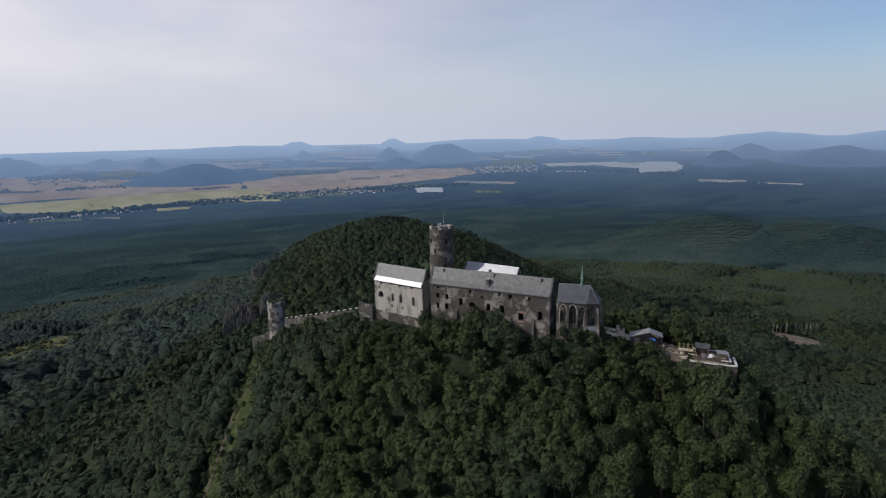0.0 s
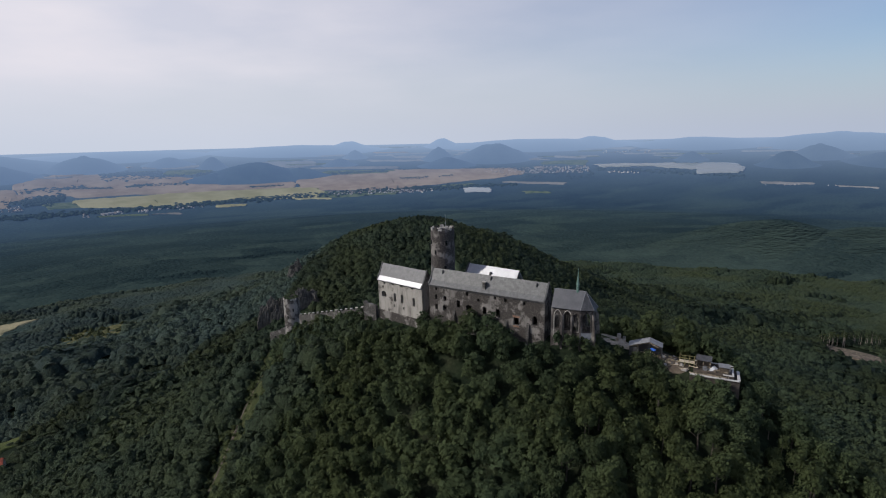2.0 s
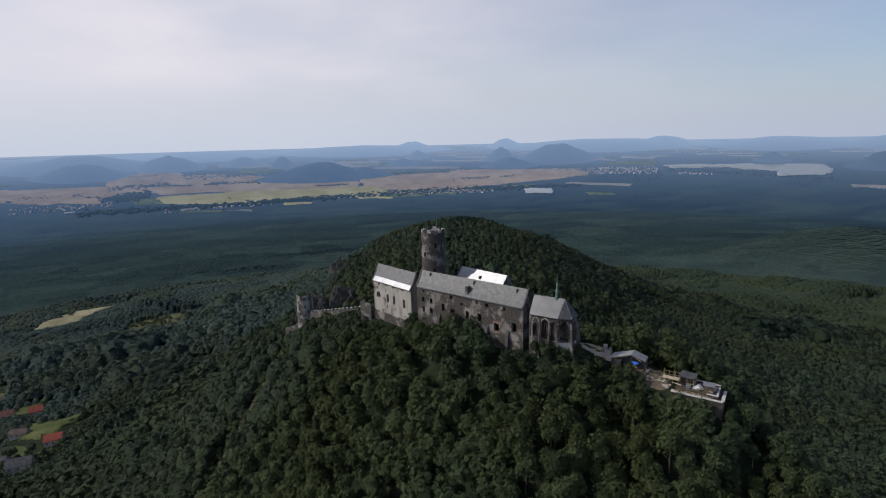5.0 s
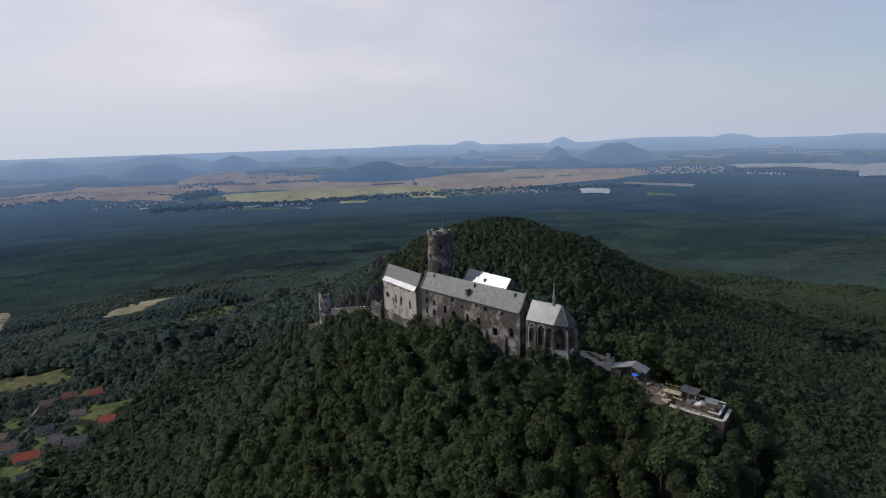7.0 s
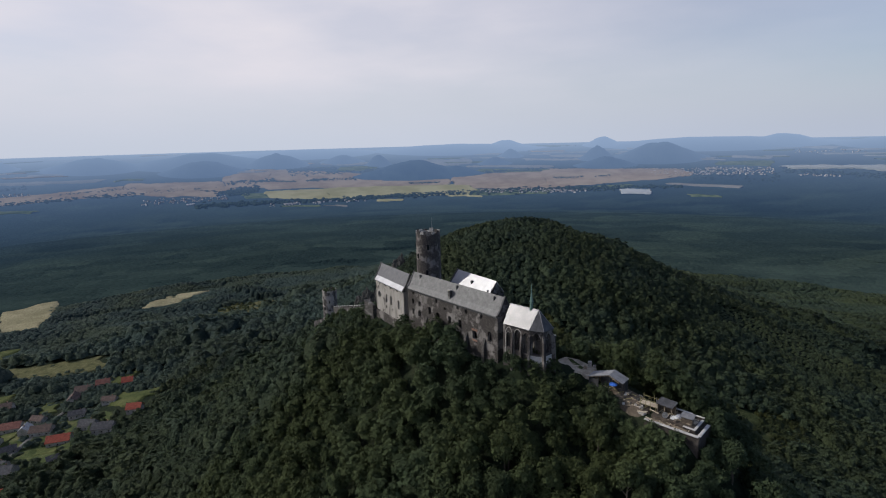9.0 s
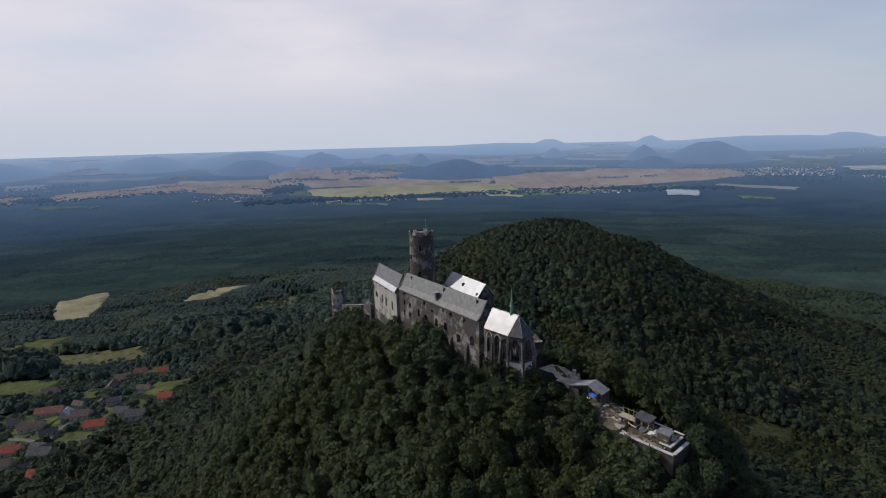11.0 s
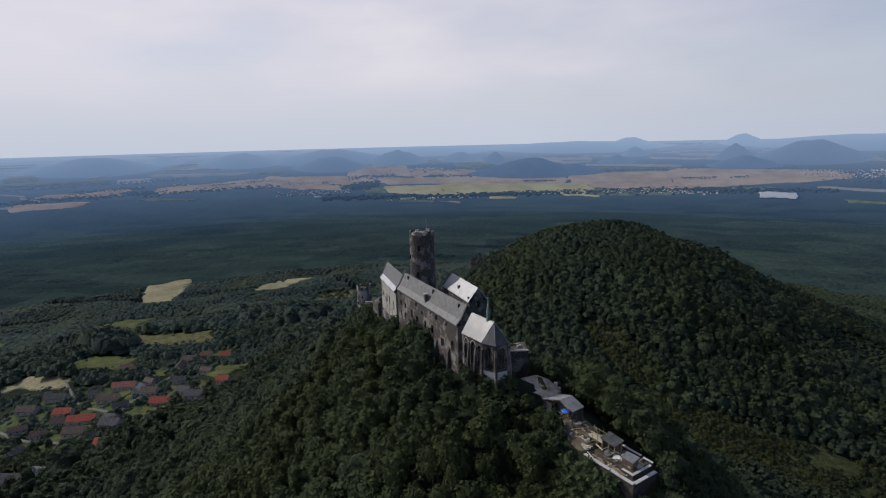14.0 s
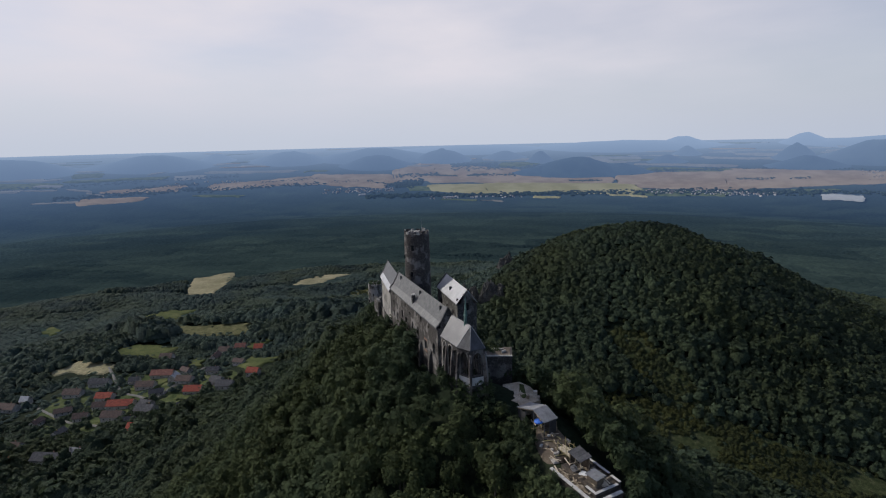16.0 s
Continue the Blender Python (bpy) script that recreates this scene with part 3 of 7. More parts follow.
def in_patch(row, x, y, grow=0.0):
    """Which points lie inside a four-cornered field."""
    c = np.array(row[:8], float).reshape(4, 2)
    inside = np.ones(np.shape(x), bool)
    for p, q in zip(c, np.roll(c, -1, 0)):
        d = (q - p) / np.hypot(*(q - p))
        inside &= d[0] * (y - p[1]) - d[1] * (x - p[0]) > -grow
    return inside


for k, row in enumerate(MEADOWS + GARDENS):
    corner_patch("meadow", row, MEADOW_WORDS[row[8].name], 1.6, 100 + k)
draped("clearing", 100, 420, 104, 27, 16, ROUGHGRASS, "overgrown grassy strip between woods", lift=1.2, wobble=0.3, seed=32)
draped("clearing", 35, 452, 58, 14, -25, ROUGHGRASS, "overgrown grassy strip between woods", lift=1.2, wobble=0.3, seed=34)
draped("clearing", -515, 672, 62, 40, 30, DRY, "scrubby dry clearing in the woods", lift=1.4, wobble=0.4, seed=33)
draped("clearing", 452, 622, 46, 14, -40, EARTH, "bare felled clearing in the forest", lift=1.6, seed=31)


def lane(name, points, width, material, label, lift=1.9, gap=6.0):
    """A ribbon that lies on the land: a road, a path or a grassy strip."""
    rows = []
    for (x0, y0), (x1, y1) in zip(points, points[1:]):
        n = max(2, int(math.hypot(x1 - x0, y1 - y0) / gap))
        rows += [(x0 + (x1 - x0) * i / n, y0 + (y1 - y0) * i / n, x1 - x0, y1 - y0) for i in range(n)]
    v = []
    for k, (x, y, dx, dy) in enumerate(rows):
        w = width * (0.8 + 0.4 * float(value_noise(np.array([k * 1.0]), np.array([0.0]), 2.0, 5)[0]))
        f = w / 2 / math.hypot(dx, dy)
        for s in (-1, -0.3, 0.3, 1):
            px, py = x - dy * f * s, y + dx * f * s
            v.append((px, py, gz(px, py) + lift * (1 if abs(s) < 1 else 0.4)))
    q = np.array([(4 * i + j, 4 * i + 4 + j, 4 * i + 5 + j, 4 * i + 1 + j) for i in range(len(rows) - 1) for j in range(3)])
    tagged(new(name, mesh_from(name, np.array(v), q, [material], True)), label, name.replace("_", " "), kind="structure")


lane("slope_meadow", [(-92, 270), (-95, 256), (-96.5, 240), (-95.5, 224), (-98, 208), (-102, 192)], 21.0, ROUGHGRASS, "dry grassy strip down the castle slope", 0.5, 3.0)
lane("slope_path", [(-93, 267), (-99, 255), (-101.5, 240), (-102, 224), (-102.5, 208), (-104, 192)], 2.0, DECK, "narrow earth path down the castle slope", 0.8, 3.0)

# ---- distant plain: fields, waters, hills ----


def polar_patch(name, az, near, far, material, label, lift=3.0, wob=0.08, seed=0, steps=80):
    """A field of the far plain between two azimuths; near and far are dips in degrees at the start and the end."""
    a = np.linspace(az[0], az[1], steps)
    u = np.linspace(0, 1, steps)
    n0, f0 = near[0] + (near[1] - near[0]) * u, far[0] + (far[1] - far[0]) * u
    n0 = n0 + (value_noise(a, a * 0, 1.6, seed) - 0.5) * wob * 2
    f0 = f0 + (value_noise(a, a * 0 + 9, 1.6, seed) - 0.5) * wob * 2
    taper = np.sqrt(np.clip(1 - np.abs(2 * u - 1) ** 30, 0, 1))
    skew = (lattice(np.array(seed), np.array(3), 17) - 0.5) * min(0.3 * (az[1] - az[0]), 2.0)
    n0 = n0 + (value_noise(a, a * 0 + 4, 0.35, seed + 3) - 0.5) * wob
    f0 = f0 + (value_noise(a, a * 0 + 7, 0.35, seed + 4) - 0.5) * wob
    mid = (n0 + f0) / 2
    n0, f0 = mid + (n0 - mid) * taper, mid + (f0 - mid) * taper
    rows = []
    for v in np.linspace(0, 1, 7):
        r = reach(np.maximum(n0 + (f0 - n0) * v, 0.66))
        b = np.radians(a + skew * (v - 0.5))
        x, y = HUB[0] + r * np.sin(b), HUB[1] + r * np.cos(b)
        rows.append(np.stack([x, y, ground_z(x, y) + lift - (5 if v in (0.0, 1.0) else 0)], -1))
    verts = np.concatenate(rows)
    i, j = np.meshgrid(np.arange(6), np.arange(steps - 1), indexing="ij")
    p = i * steps + j
    quads = np.stack([p, p + 1, p + 1 + steps, p + steps], -1).reshape(-1, 4)
    ob = new(name, mesh_from(name, verts, quads, [material], True))
    return tagged(ob, label, name.replace("_", " "), kind="structure")


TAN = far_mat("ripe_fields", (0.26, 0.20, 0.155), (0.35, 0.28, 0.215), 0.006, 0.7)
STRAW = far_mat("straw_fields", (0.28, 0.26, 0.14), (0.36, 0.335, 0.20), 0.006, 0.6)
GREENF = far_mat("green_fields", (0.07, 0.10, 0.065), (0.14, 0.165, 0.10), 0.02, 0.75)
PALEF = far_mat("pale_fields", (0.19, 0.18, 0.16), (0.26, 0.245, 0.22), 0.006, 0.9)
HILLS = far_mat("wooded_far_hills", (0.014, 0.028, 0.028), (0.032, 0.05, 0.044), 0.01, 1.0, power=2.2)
FARHILLS = far_mat("haze_painted_hills", (0.014, 0.028, 0.028), (0.032, 0.05, 0.044), 0.01, 1.0, power=1.9)

MAIN_FIELDS = [
    ((-44.3, -38.6), (4.18, 4.71), (3.01, 2.34), TAN), ((-40.2, -28.0), (4.69, 4.82), (2.33, 3.57), TAN), ((-50.2, -43.6), (4.84, 4.57), (3.55, 3.99), TAN),
    ((-40.4, -32.6), (5.46, 6.08), (4.79, 4.77), STRAW), ((-34.2, -18.1), (5.95, 5.99), (4.75, 4.78), STRAW), ((-42.6, -37.3), (5.47, 5.62), (4.82, 4.98), GREENF),
    ((-32.8, -20.7), (4.85, 4.86), (4.08, 4.15), TAN), ((-20.6, -9.2), (5.21, 5.47), (3.78, 3.40), TAN), ((-10.9, 3.4), (5.40, 4.10), (3.27, 3.38), TAN),
    ((-19.0, -9.7), (3.01, 3.22), (2.81, 2.95), PALEF), ((-17.9, -10.3), (3.59, 3.69), (3.17, 3.27), GREENF), ((-5.5, -1.8), (5.39, 5.20), (5.14, 4.96), GREENF),
    ((-18.7, -9.9), (6.08, 5.97), (5.30, 5.48), GREENF), ((-21.1, -17.3), (6.10, 6.22), (5.96, 6.11), STRAW),
]
NORTH_FIELDS = [
    ((-23.9, -18.4), (2.67, 2.68), (2.04, 2.14), PALEF), ((-13.0, -6.0), (2.41, 2.51), (2.17, 2.27), PALEF), ((-34.6, -29.6), (2.34, 2.45), (2.13, 2.17), PALEF),
    ((-32.8, -28.6), (3.08, 3.00), (2.54, 2.55), GREENF), ((-10.3, -6.3), (2.06, 2.14), (1.88, 1.90), PALEF), ((-2.6, -0.2), (1.44, 1.42), (1.26, 1.24), PALEF),
    ((-0.8, 1.3), (2.79, 2.70), (2.43, 2.40), PALEF), ((-2.0, 2.2), (2.41, 2.24), (2.23, 2.06), PALEF), ((-33.4, -22.9), (0.95, 0.98), (0.85, 0.87), PALEF),
    ((-27.9, -15.3), (1.17, 1.28), (1.00, 1.10), PALEF), ((-18.2, -7.4), (0.95, 1.0), (0.85, 0.88), PALEF), ((-20.7, -15.4), (1.67, 1.69), (1.49, 1.51), PALEF),
]
EAST_FIELDS = [
    ((5.7, 10.4), (3.05, 3.15), (2.70, 2.57), GREENF), ((7.0, 10.3), (2.30, 2.45), (2.13, 2.34), PALEF), ((1.5, 8.2), (4.99, 5.19), (4.81, 5.02), PALEF),
    ((3.6, 6.4), (6.16, 6.21), (5.91, 5.97), GREENF), ((15.6, 18.2), (1.38, 1.41), (1.16, 1.19), PALEF), ((8.0, 10.0), (1.10, 1.13), (0.98, 1.01), PALEF),
    ((26.3, 30.5), (4.90, 4.85), (4.69, 4.71), PALEF), ((32.2, 35.0), (5.03, 5.09), (4.88, 4.95), PALEF), ((25.9, 27.1), (1.64, 1.65), (1.54, 1.55), PALEF),
    ((-1.4, 6.3), (0.98, 0.98), (0.87, 0.88), PALEF), ((12.5, 15.1), (1.56, 1.59), (1.39, 1.43), PALEF), ((-38.9, -34.9), (6.50, 6.68), (6.36, 6.53), GREENF),
    ((-34.4, -32.1), (6.70, 6.80), (6.58, 6.66), PALEF), ((-28.8, -25.9), (6.42, 6.46), (6.24, 6.29), STRAW),
]
WEST_FIELDS = [
    ((-77.5, -73.8), (4.82, 4.94), (4.67, 4.74), PALEF), ((-74.1, -68.5), (5.28, 5.15), (4.56, 4.72), TAN), ((-72.0, -65.3), (4.25, 4.49), (3.99, 3.71), TAN),
    ((-63.1, -51.7), (4.56, 4.33), (3.94, 3.43), TAN), ((-53.3, -44.5), (4.31, 5.09), (3.30, 3.57), TAN), ((-66.1, -63.2), (3.39, 3.31), (2.89, 2.87), PALEF),
    ((-63.2, -54.4), (2.87, 3.06), (2.59, 2.77), PALEF), ((-74.3, -71.9), (2.76, 2.75), (2.30, 2.33), GREENF), ((-74.2, -70.3), (2.21, 2.36), (2.06, 2.21), PALEF),
    ((-68.3, -63.7), (2.78, 2.12), (2.62, 1.96), PALEF), ((-60.0, -57.1), (2.38, 2.26), (2.10, 2.09), PALEF), ((-82.2, -75.1), (3.16, 3.56), (2.66, 3.01), GREENF),
    ((-82.2, -75.1), (2.58, 2.91), (2.49, 2.76), PALEF), ((-82.3, -78.0), (3.48, 3.69), (3.35, 3.50), PALEF),
]
FAR_WEST_FIELDS = [
    ((-74.8, -73.0), (3.79, 4.13), (3.64, 3.92), PALEF), ((-73.4, -72.0), (4.20, 4.57), (4.04, 4.36), PALEF), ((-49.0, -44.9), (2.77, 2.83), (2.29, 2.29), GREENF),
    ((-47.8, -46.4), (1.85, 1.77), (1.67, 1.59), PALEF), ((-44.2, -42.7), (2.61, 2.52), (2.43, 2.34), PALEF), ((-74.9, -66.5), (3.12, 3.20), (2.92, 2.93), GREENF),
    ((-77.8, -75.5), (3.62, 3.79), (3.52, 3.64), PALEF), ((-43.7, -41.3), (3.77, 3.59), (2.86, 2.38), TAN), ((-53.6, -51.2), (3.09, 3.06), (2.91, 2.88), GREENF),
    ((-64.3, -59.8), (5.05, 5.39), (4.89, 5.21), GREENF), ((-77.1, -75.1), (3.32, 3.46), (3.17, 3.26), PALEF), ((-56.4, -52.4), (2.05, 2.07), (1.94, 1.89), PALEF),
]
for k, (az, nr, fr, mm) in enumerate(MAIN_FIELDS + NORTH_FIELDS + EAST_FIELDS + WEST_FIELDS + FAR_WEST_FIELDS):
    polar_patch("field", az, nr, fr, mm, {"ripe_fields": "broad ripe brown farm field on the plain", "straw_fields": "yellow straw field on the plain", "green_fields": "green farm field on the plain", "pale_fields": "pale farm field on the plain"}[mm.name], lift=3.0 + 0.8 * (k % 5), seed=k)

# narrow strips of fields, one behind another, up to the horizon
g = np.random.default_rng(91)
for k in range(84):
    d = 0.82 + 2.0 * (k / 84) ** 1.3
    a, span = g.uniform(-86, 36), g.uniform(1.5, 6.5)
    thick = g.uniform(0.035, 0.10) * (0.7 + 0.3 * d)
    lean = g.uniform(-0.02, 0.02) * span
    mm = (PALEF, GREENF, PALEF, TAN)[int(g.integers(0, 4))] if a < 8 else (PALEF, GREENF)[int(g.integers(0, 2))]
    polar_patch("field", (a, a + span), (d, d + lean), (d - thick, d + lean - thick * g.uniform(0.5, 1.2)), mm, "narrow field strip on the far plain with painted haze", lift=3.0 + 0.6 * (k % 7), wob=0.05, seed=200 + k, steps=28)

WATER, wnn, wll, wb = node_mat("lake_water")
wb.inputs["Base Color"].default_value = (0.24, 0.28, 0.30, 1)
wb.inputs["Roughness"].default_value = 0.12
wb.inputs["IOR"].default_value = 1.5
wb.inputs["Specular IOR Level"].default_value = 1.0
bump_node(wnn, wll, wb, noise_node(wnn, wll, 0.05, 3, 0.5, world_pos(wnn)), 0.03, 1.0)


def flat_water(name, az, near, far, label, seed):
    ob = polar_patch(name, az, near, far, WATER, label, lift=9.0, wob=0.14, seed=seed)
    z = np.array([v.co.z for v in ob.data.vertices])
    for v in ob.data.vertices:
        v.co.z = float(np.median(z)) * 0.1 + v.co.z * 0.9
    ob["category"] = "water"


flat_water("pond_water", (-2.9, 0.1), (5.95, 6.05), (5.5, 5.4), "small pale pond on the forest edge", 3)
flat_water("lake_water", (11.2, 19.2), (3.48, 3.42), (3.12, 2.95), "long pale lake in the far forest", 4)
flat_water("lake_water", (17.0, 24.8), (3.45, 3.85), (2.95, 2.95), "long pale lake in the far forest", 5)
flat_water("lake_water", (20.8, 24.6), (4.15, 3.95), (3.5, 3.4), "long pale lake in the far forest", 6)


def far_hill(az, top, base, half, material, skew=0.0, peak=1.6, seed=0):
    """A wooded hill of the backdrop: azimuth, dips of its top and foot, half its width in degrees."""
    d = reach(base)
    cx, cy = HUB[0] + d * math.sin(radians(az)), HUB[1] + d * math.cos(radians(az))
    z0 = EYE_Z - d * math.tan(radians(base))
    hgt = d * (math.tan(radians(base)) - math.tan(radians(top)))
    w = d * math.tan(radians(half))
    seg, rings = 44, 12
    a = np.arange(seg) * math.tau / seg
    vs = []
    for r in np.linspace(1, 0.04, rings):
        u, v = np.cos(a) * r * w + skew * w * (1 - r), np.sin(a) * r * min(w * 0.55, 240)
        prof = (1 - r) * 0.25 + 0.75 * (math.cos(r * math.pi) * 0.5 + 0.5) ** (0.55 + 0.5 * peak)
        lump = 0.82 + 0.36 * value_noise(u / w * 4 + 5, v / w * 4 + 5, 0.9, seed)
        x = cx + u * math.cos(radians(az)) + v * math.sin(radians(az))
        y = cy - u * math.sin(radians(az)) + v * math.cos(radians(az))
        floor = np.minimum(ground_z(x, y), z0)
        vs.append(np.stack([x, y, floor - 4 + (hgt + 4) * prof * (lump if r > 0.1 else 1)], -1))
    top_v = np.array([[cx, cy, z0 + hgt]])
    verts = np.concatenate(vs)
    i, j = np.meshgrid(np.arange(rings - 1), np.arange(seg), indexing="ij")
    p, q = i * seg + j, i * seg + (j + 1) % seg
    quads = np.stack([p, q, q + seg, p + seg], -1).reshape(-1, 4)
    ob = new("backdrop_hill", mesh_from("backdrop_hill", verts, quads, [material], True))
    tagged(ob, "far wooded hill with blue haze painted on", "hill", kind="structure")


FAR_HILLS = [
    (-24.7, 2.08, 3.55, 7.0, HILLS, -0.03, 0.8), (-28.4, 3.0, 3.7, 3.8, HILLS, 0, 0.7), (-20.2, 2.75, 3.65, 3.6, HILLS, 0, 0.7), (-5.4, 0.95, 2.3, 2.3, HILLS, 0, 1.5),
    (-4.6, 2.1, 2.95, 3.8, HILLS, 0.1, 1.1), (0.5, 0.8, 2.2, 5.4, HILLS, 0, 1.1), (-14.3, 1.1, 1.9, 1.7, HILLS, 0, 1.4), (-16.0, 1.95, 2.6, 2.3, HILLS, 0, 1.0),
    (-28.5, 1.4, 2.5, 1.9, HILLS, 0, 1.4), (-32.3, 1.3, 2.0, 2.8, HILLS, 0, 0.8), (-39.0, 0.9, 2.1, 3.8, HILLS, 0, 0.8), (-46.0, 1.45, 2.5, 4.6, HILLS, 0, 0.7),
]
EAST_HILLS = [
    (20.3, 1.85, 2.65, 2.0, HILLS, 0, 1.4), (28.3, 1.85, 3.1, 3.0, HILLS, 0, 1.3), (30.6, 1.2, 2.3, 3.2, HILLS, 0, 1.2), (37.5, 1.5, 2.6, 6.0, HILLS, 0, 0.9),
    (-67.7, 0.86, 1.8, 6.5, HILLS, 0, 0.6), (-62.1, 0.85, 1.5, 2.2, HILLS, 0, 1.0), (-78.6, 0.85, 1.9, 6.0, HILLS, 0, 0.7), (-46.0, 0.72, 1.7, 8.0, HILLS, 0, 0.6), (-55.0, 0.85, 1.7, 5.0, HILLS, 0, 0.8),
]
RIM_HILLS = [
    (-88, 0.6, 2.0, 6.0, HILLS, 0, 0.9), (-4.9, 0.08, 0.88, 2.4, FARHILLS, 0, 1.2), (-14.9, 0.2, 0.85, 3.0, FARHILLS, 0, 1.1), (10.9, 0.18, 0.9, 4.0, FARHILLS, 0, 1.0), (5.0, 0.34, 0.95, 14.0, FARHILLS, 0, 0.6),
    (32, 0.18, 1.1, 9.0, FARHILLS, 0, 0.8), (42, 0.2, 1.1, 9.0, FARHILLS, 0, 0.8), (21, 0.45, 1.0, 8.0, FARHILLS, 0, 0.6), (-20, 0.45, 0.95, 12.0, FARHILLS, 0, 0.6), (-36, 0.62, 0.98, 10.0, FARHILLS, 0, 0.6),
]
for k, row in enumerate(FAR_HILLS + EAST_HILLS + RIM_HILLS):
    far_hill(*row, seed=k + 40)

# ---- castle ----


def frame_at(x, y, dx, dy):
    """A local frame on the plan: x along (dx, dy), y to its left (away from the valley side), z up."""
    return pose(x, y, 0, 0, 0, math.degrees(math.atan2(dy, dx)))


def roof_shell(bm, length, profile, thick=0.28, x0=0.0):
    """A roof along x whose cross-section is the profile of (y, z) points."""
    out = [Vector((x0, y, z)) for y, z in profile] + [Vector((x0, y, z - thick)) for y, z in reversed(profile)]
    prism(bm, out, (length, 0, 0))


def gable(bm, profile, z0, thick, x):
    ys = [p[0] for p in profile]
    out = [Vector((x, ys[0], z0))] + [Vector((x, y, z)) for y, z in profile] + [Vector((x, ys[-1], z0))]
    prism(bm, out, (thick, 0, 0))


def coping(bm, profile, x, width, rise=0.45):
    """A parapet strip that follows a gable."""
    out = [Vector((x, y, z - 0.2)) for y, z in profile] + [Vector((x, y, z + rise)) for y, z in reversed(profile)]
    prism(bm, out, (width, 0, 0))


def window_trim(c, s, w, h, a, band=0.22, proud=0.06):
    """A stone surround of an opening: two jambs and an arched or straight head."""
    bm = bmesh.new()
    for side in (-1, 1):
        x = c + side * (w / 2 + band / 2)
        box(bm, x - band / 2, x + band / 2, -proud, 0.35, s - 0.1, s + h - a)
    pts_in, pts_out = [], []
    for side in (-1, 1):
        seq = range(6) if side < 0 else range(4, -1, -1)
        for i in seq:
            u = i / 5
            pts_in.append((c + side * w / 2 * (1 - u ** 1.6), s + h - a + a * (1 - (1 - u) ** 1.6)))
            pts_out.append((c + side * (w / 2 + band) * (1 - u ** 1.6), s + h - a + (a + band) * (1 - (1 - u) ** 1.6)))
    for i in range(len(pts_in) - 1):
        quad = [pts_in[i], pts_in[i + 1], pts_out[i + 1], pts_out[i]]
        prism(bm, [Vector((x, -proud, z)) for x, z in quad], (0, 0.35 + proud, 0))
    return bm


def build_hall(name, label, m, length, depth, base, eave, profile, wall_mat, roof_mat, openings, apron=None, ends=(True, True), kinds=None, roof_label=""):
    """A long stone range: four walls, roof, parapets and window surrounds."""
    hall = thing(name, label, "castle building", m)
    t = 1.1
    openings = [(c, s, w * 1.25, h * 1.06, min(a * 1.2, h * 0.6)) for c, s, w, h, a in openings]
    part("front_wall", wall_panel(length, base, eave, t, openings), wall_mat, hall, "valley wall with small window openings")
    bm = wall_panel(length, base, eave, t, [])
    bmesh.ops.translate(bm, verts=bm.verts, vec=(0, depth - t, 0))
    part("back_wall", bm, wall_mat, hall)
    inner = [(max(y, 0.0) if y < depth / 2 else min(y, depth), z - 0.3) for y, z in profile]
    for x in (0.0, length - 0.9):
        bm = bmesh.new()
        out = [Vector((x, t, base)), Vector((x, t, eave))] + [Vector((x, y, z)) for y, z in inner[1:-1]] + [Vector((x, depth - t, eave)), Vector((x, depth - t, base))]
        prism(bm, out, (0.9, 0, 0))
        part("gable_wall", bm, wall_mat, hall)
    if apron is None:
        bm = bmesh.new()
        roof_shell(bm, length - 0.2, profile, x0=0.1)
        part("roof", bm, roof_mat, hall, roof_label)
    else:
        k = apron
        bm = bmesh.new()
        roof_shell(bm, length - 0.2, profile[k:], x0=0.1)
        part("roof", bm, roof_mat[0], hall, roof_label)
        bm = bmesh.new()
        roof_shell(bm, length - 0.2, profile[: k + 1], x0=0.1)
        part("roof_apron", bm, roof_mat[1], hall, "brighter flatter strip of roof along the eaves")
    for on, x in zip(ends, (-0.35, length - 0.25)):
        if on:
            bm = bmesh.new()
            coping(bm, profile, x, 0.6)
            part("gable_coping", bm, DARKROOF, hall, "dark weathered gable coping")
    bm = bmesh.new()
    box(bm, 0.2, length - 0.2, -0.22, 0.0, eave - 0.55, eave - 0.25)
    part("eaves_board", bm, DARKROOF, hall)
    for c, s, w, h, a in openings:
        if w > 0.95:
            part("window_surround", window_trim(c, s, w, h, a, 0.16, 0.03), wall_mat, hall)
    return hall


# the long middle range
MID = frame_at(-2.0, 206.8, 0.883, -0.469)
mid_profile = [(-0.5, 8.1), (1.0, 9.7), (3.4, 14.1), (6.2, 9.0), (7.6, 7.9)]
mid_open = [
    (3.3, 2.2, 0.9, 1.9, 0), (7.4, 2.0, 1.1, 2.0, 0.3), (3.3, -2.2, 1.0, 2.2, 0), (7.2, -2.1, 1.3, 2.2, 0.5), (13.6, 0.3, 1.1, 2.7, 0),
    (18.3, -0.2, 1.9, 2.2, 0.7), (25.2, -0.7, 1.2, 3.0, 0.6), (30.8, -0.6, 1.3, 2.9, 0.6), (38.3, -2.7, 1.7, 2.9, 0.2), (45.6, -1.5, 1.5, 3.3, 0.8),
    (3.4, 6.0, 0.8, 1.0, 0), (17.6, 5.7, 0.9, 1.4, 0), (29.6, 5.9, 0.9, 1.3, 0), (34.0, 5.4, 1.0, 1.5, 0), (22.6, 4.1, 0.9, 1.0, 0.3), (41.5, 5.6, 0.8, 1.2, 0),
]
middle_range = build_hall("castle_palace", "long ruined grey castle palace under a grey shingle roof", MID, 49.3, 7.1, -16, 7.8, mid_profile, PATCHY, (SHINGLE, SHINGLE), mid_open, apron=1, roof_label="weathered grey shingle roof")
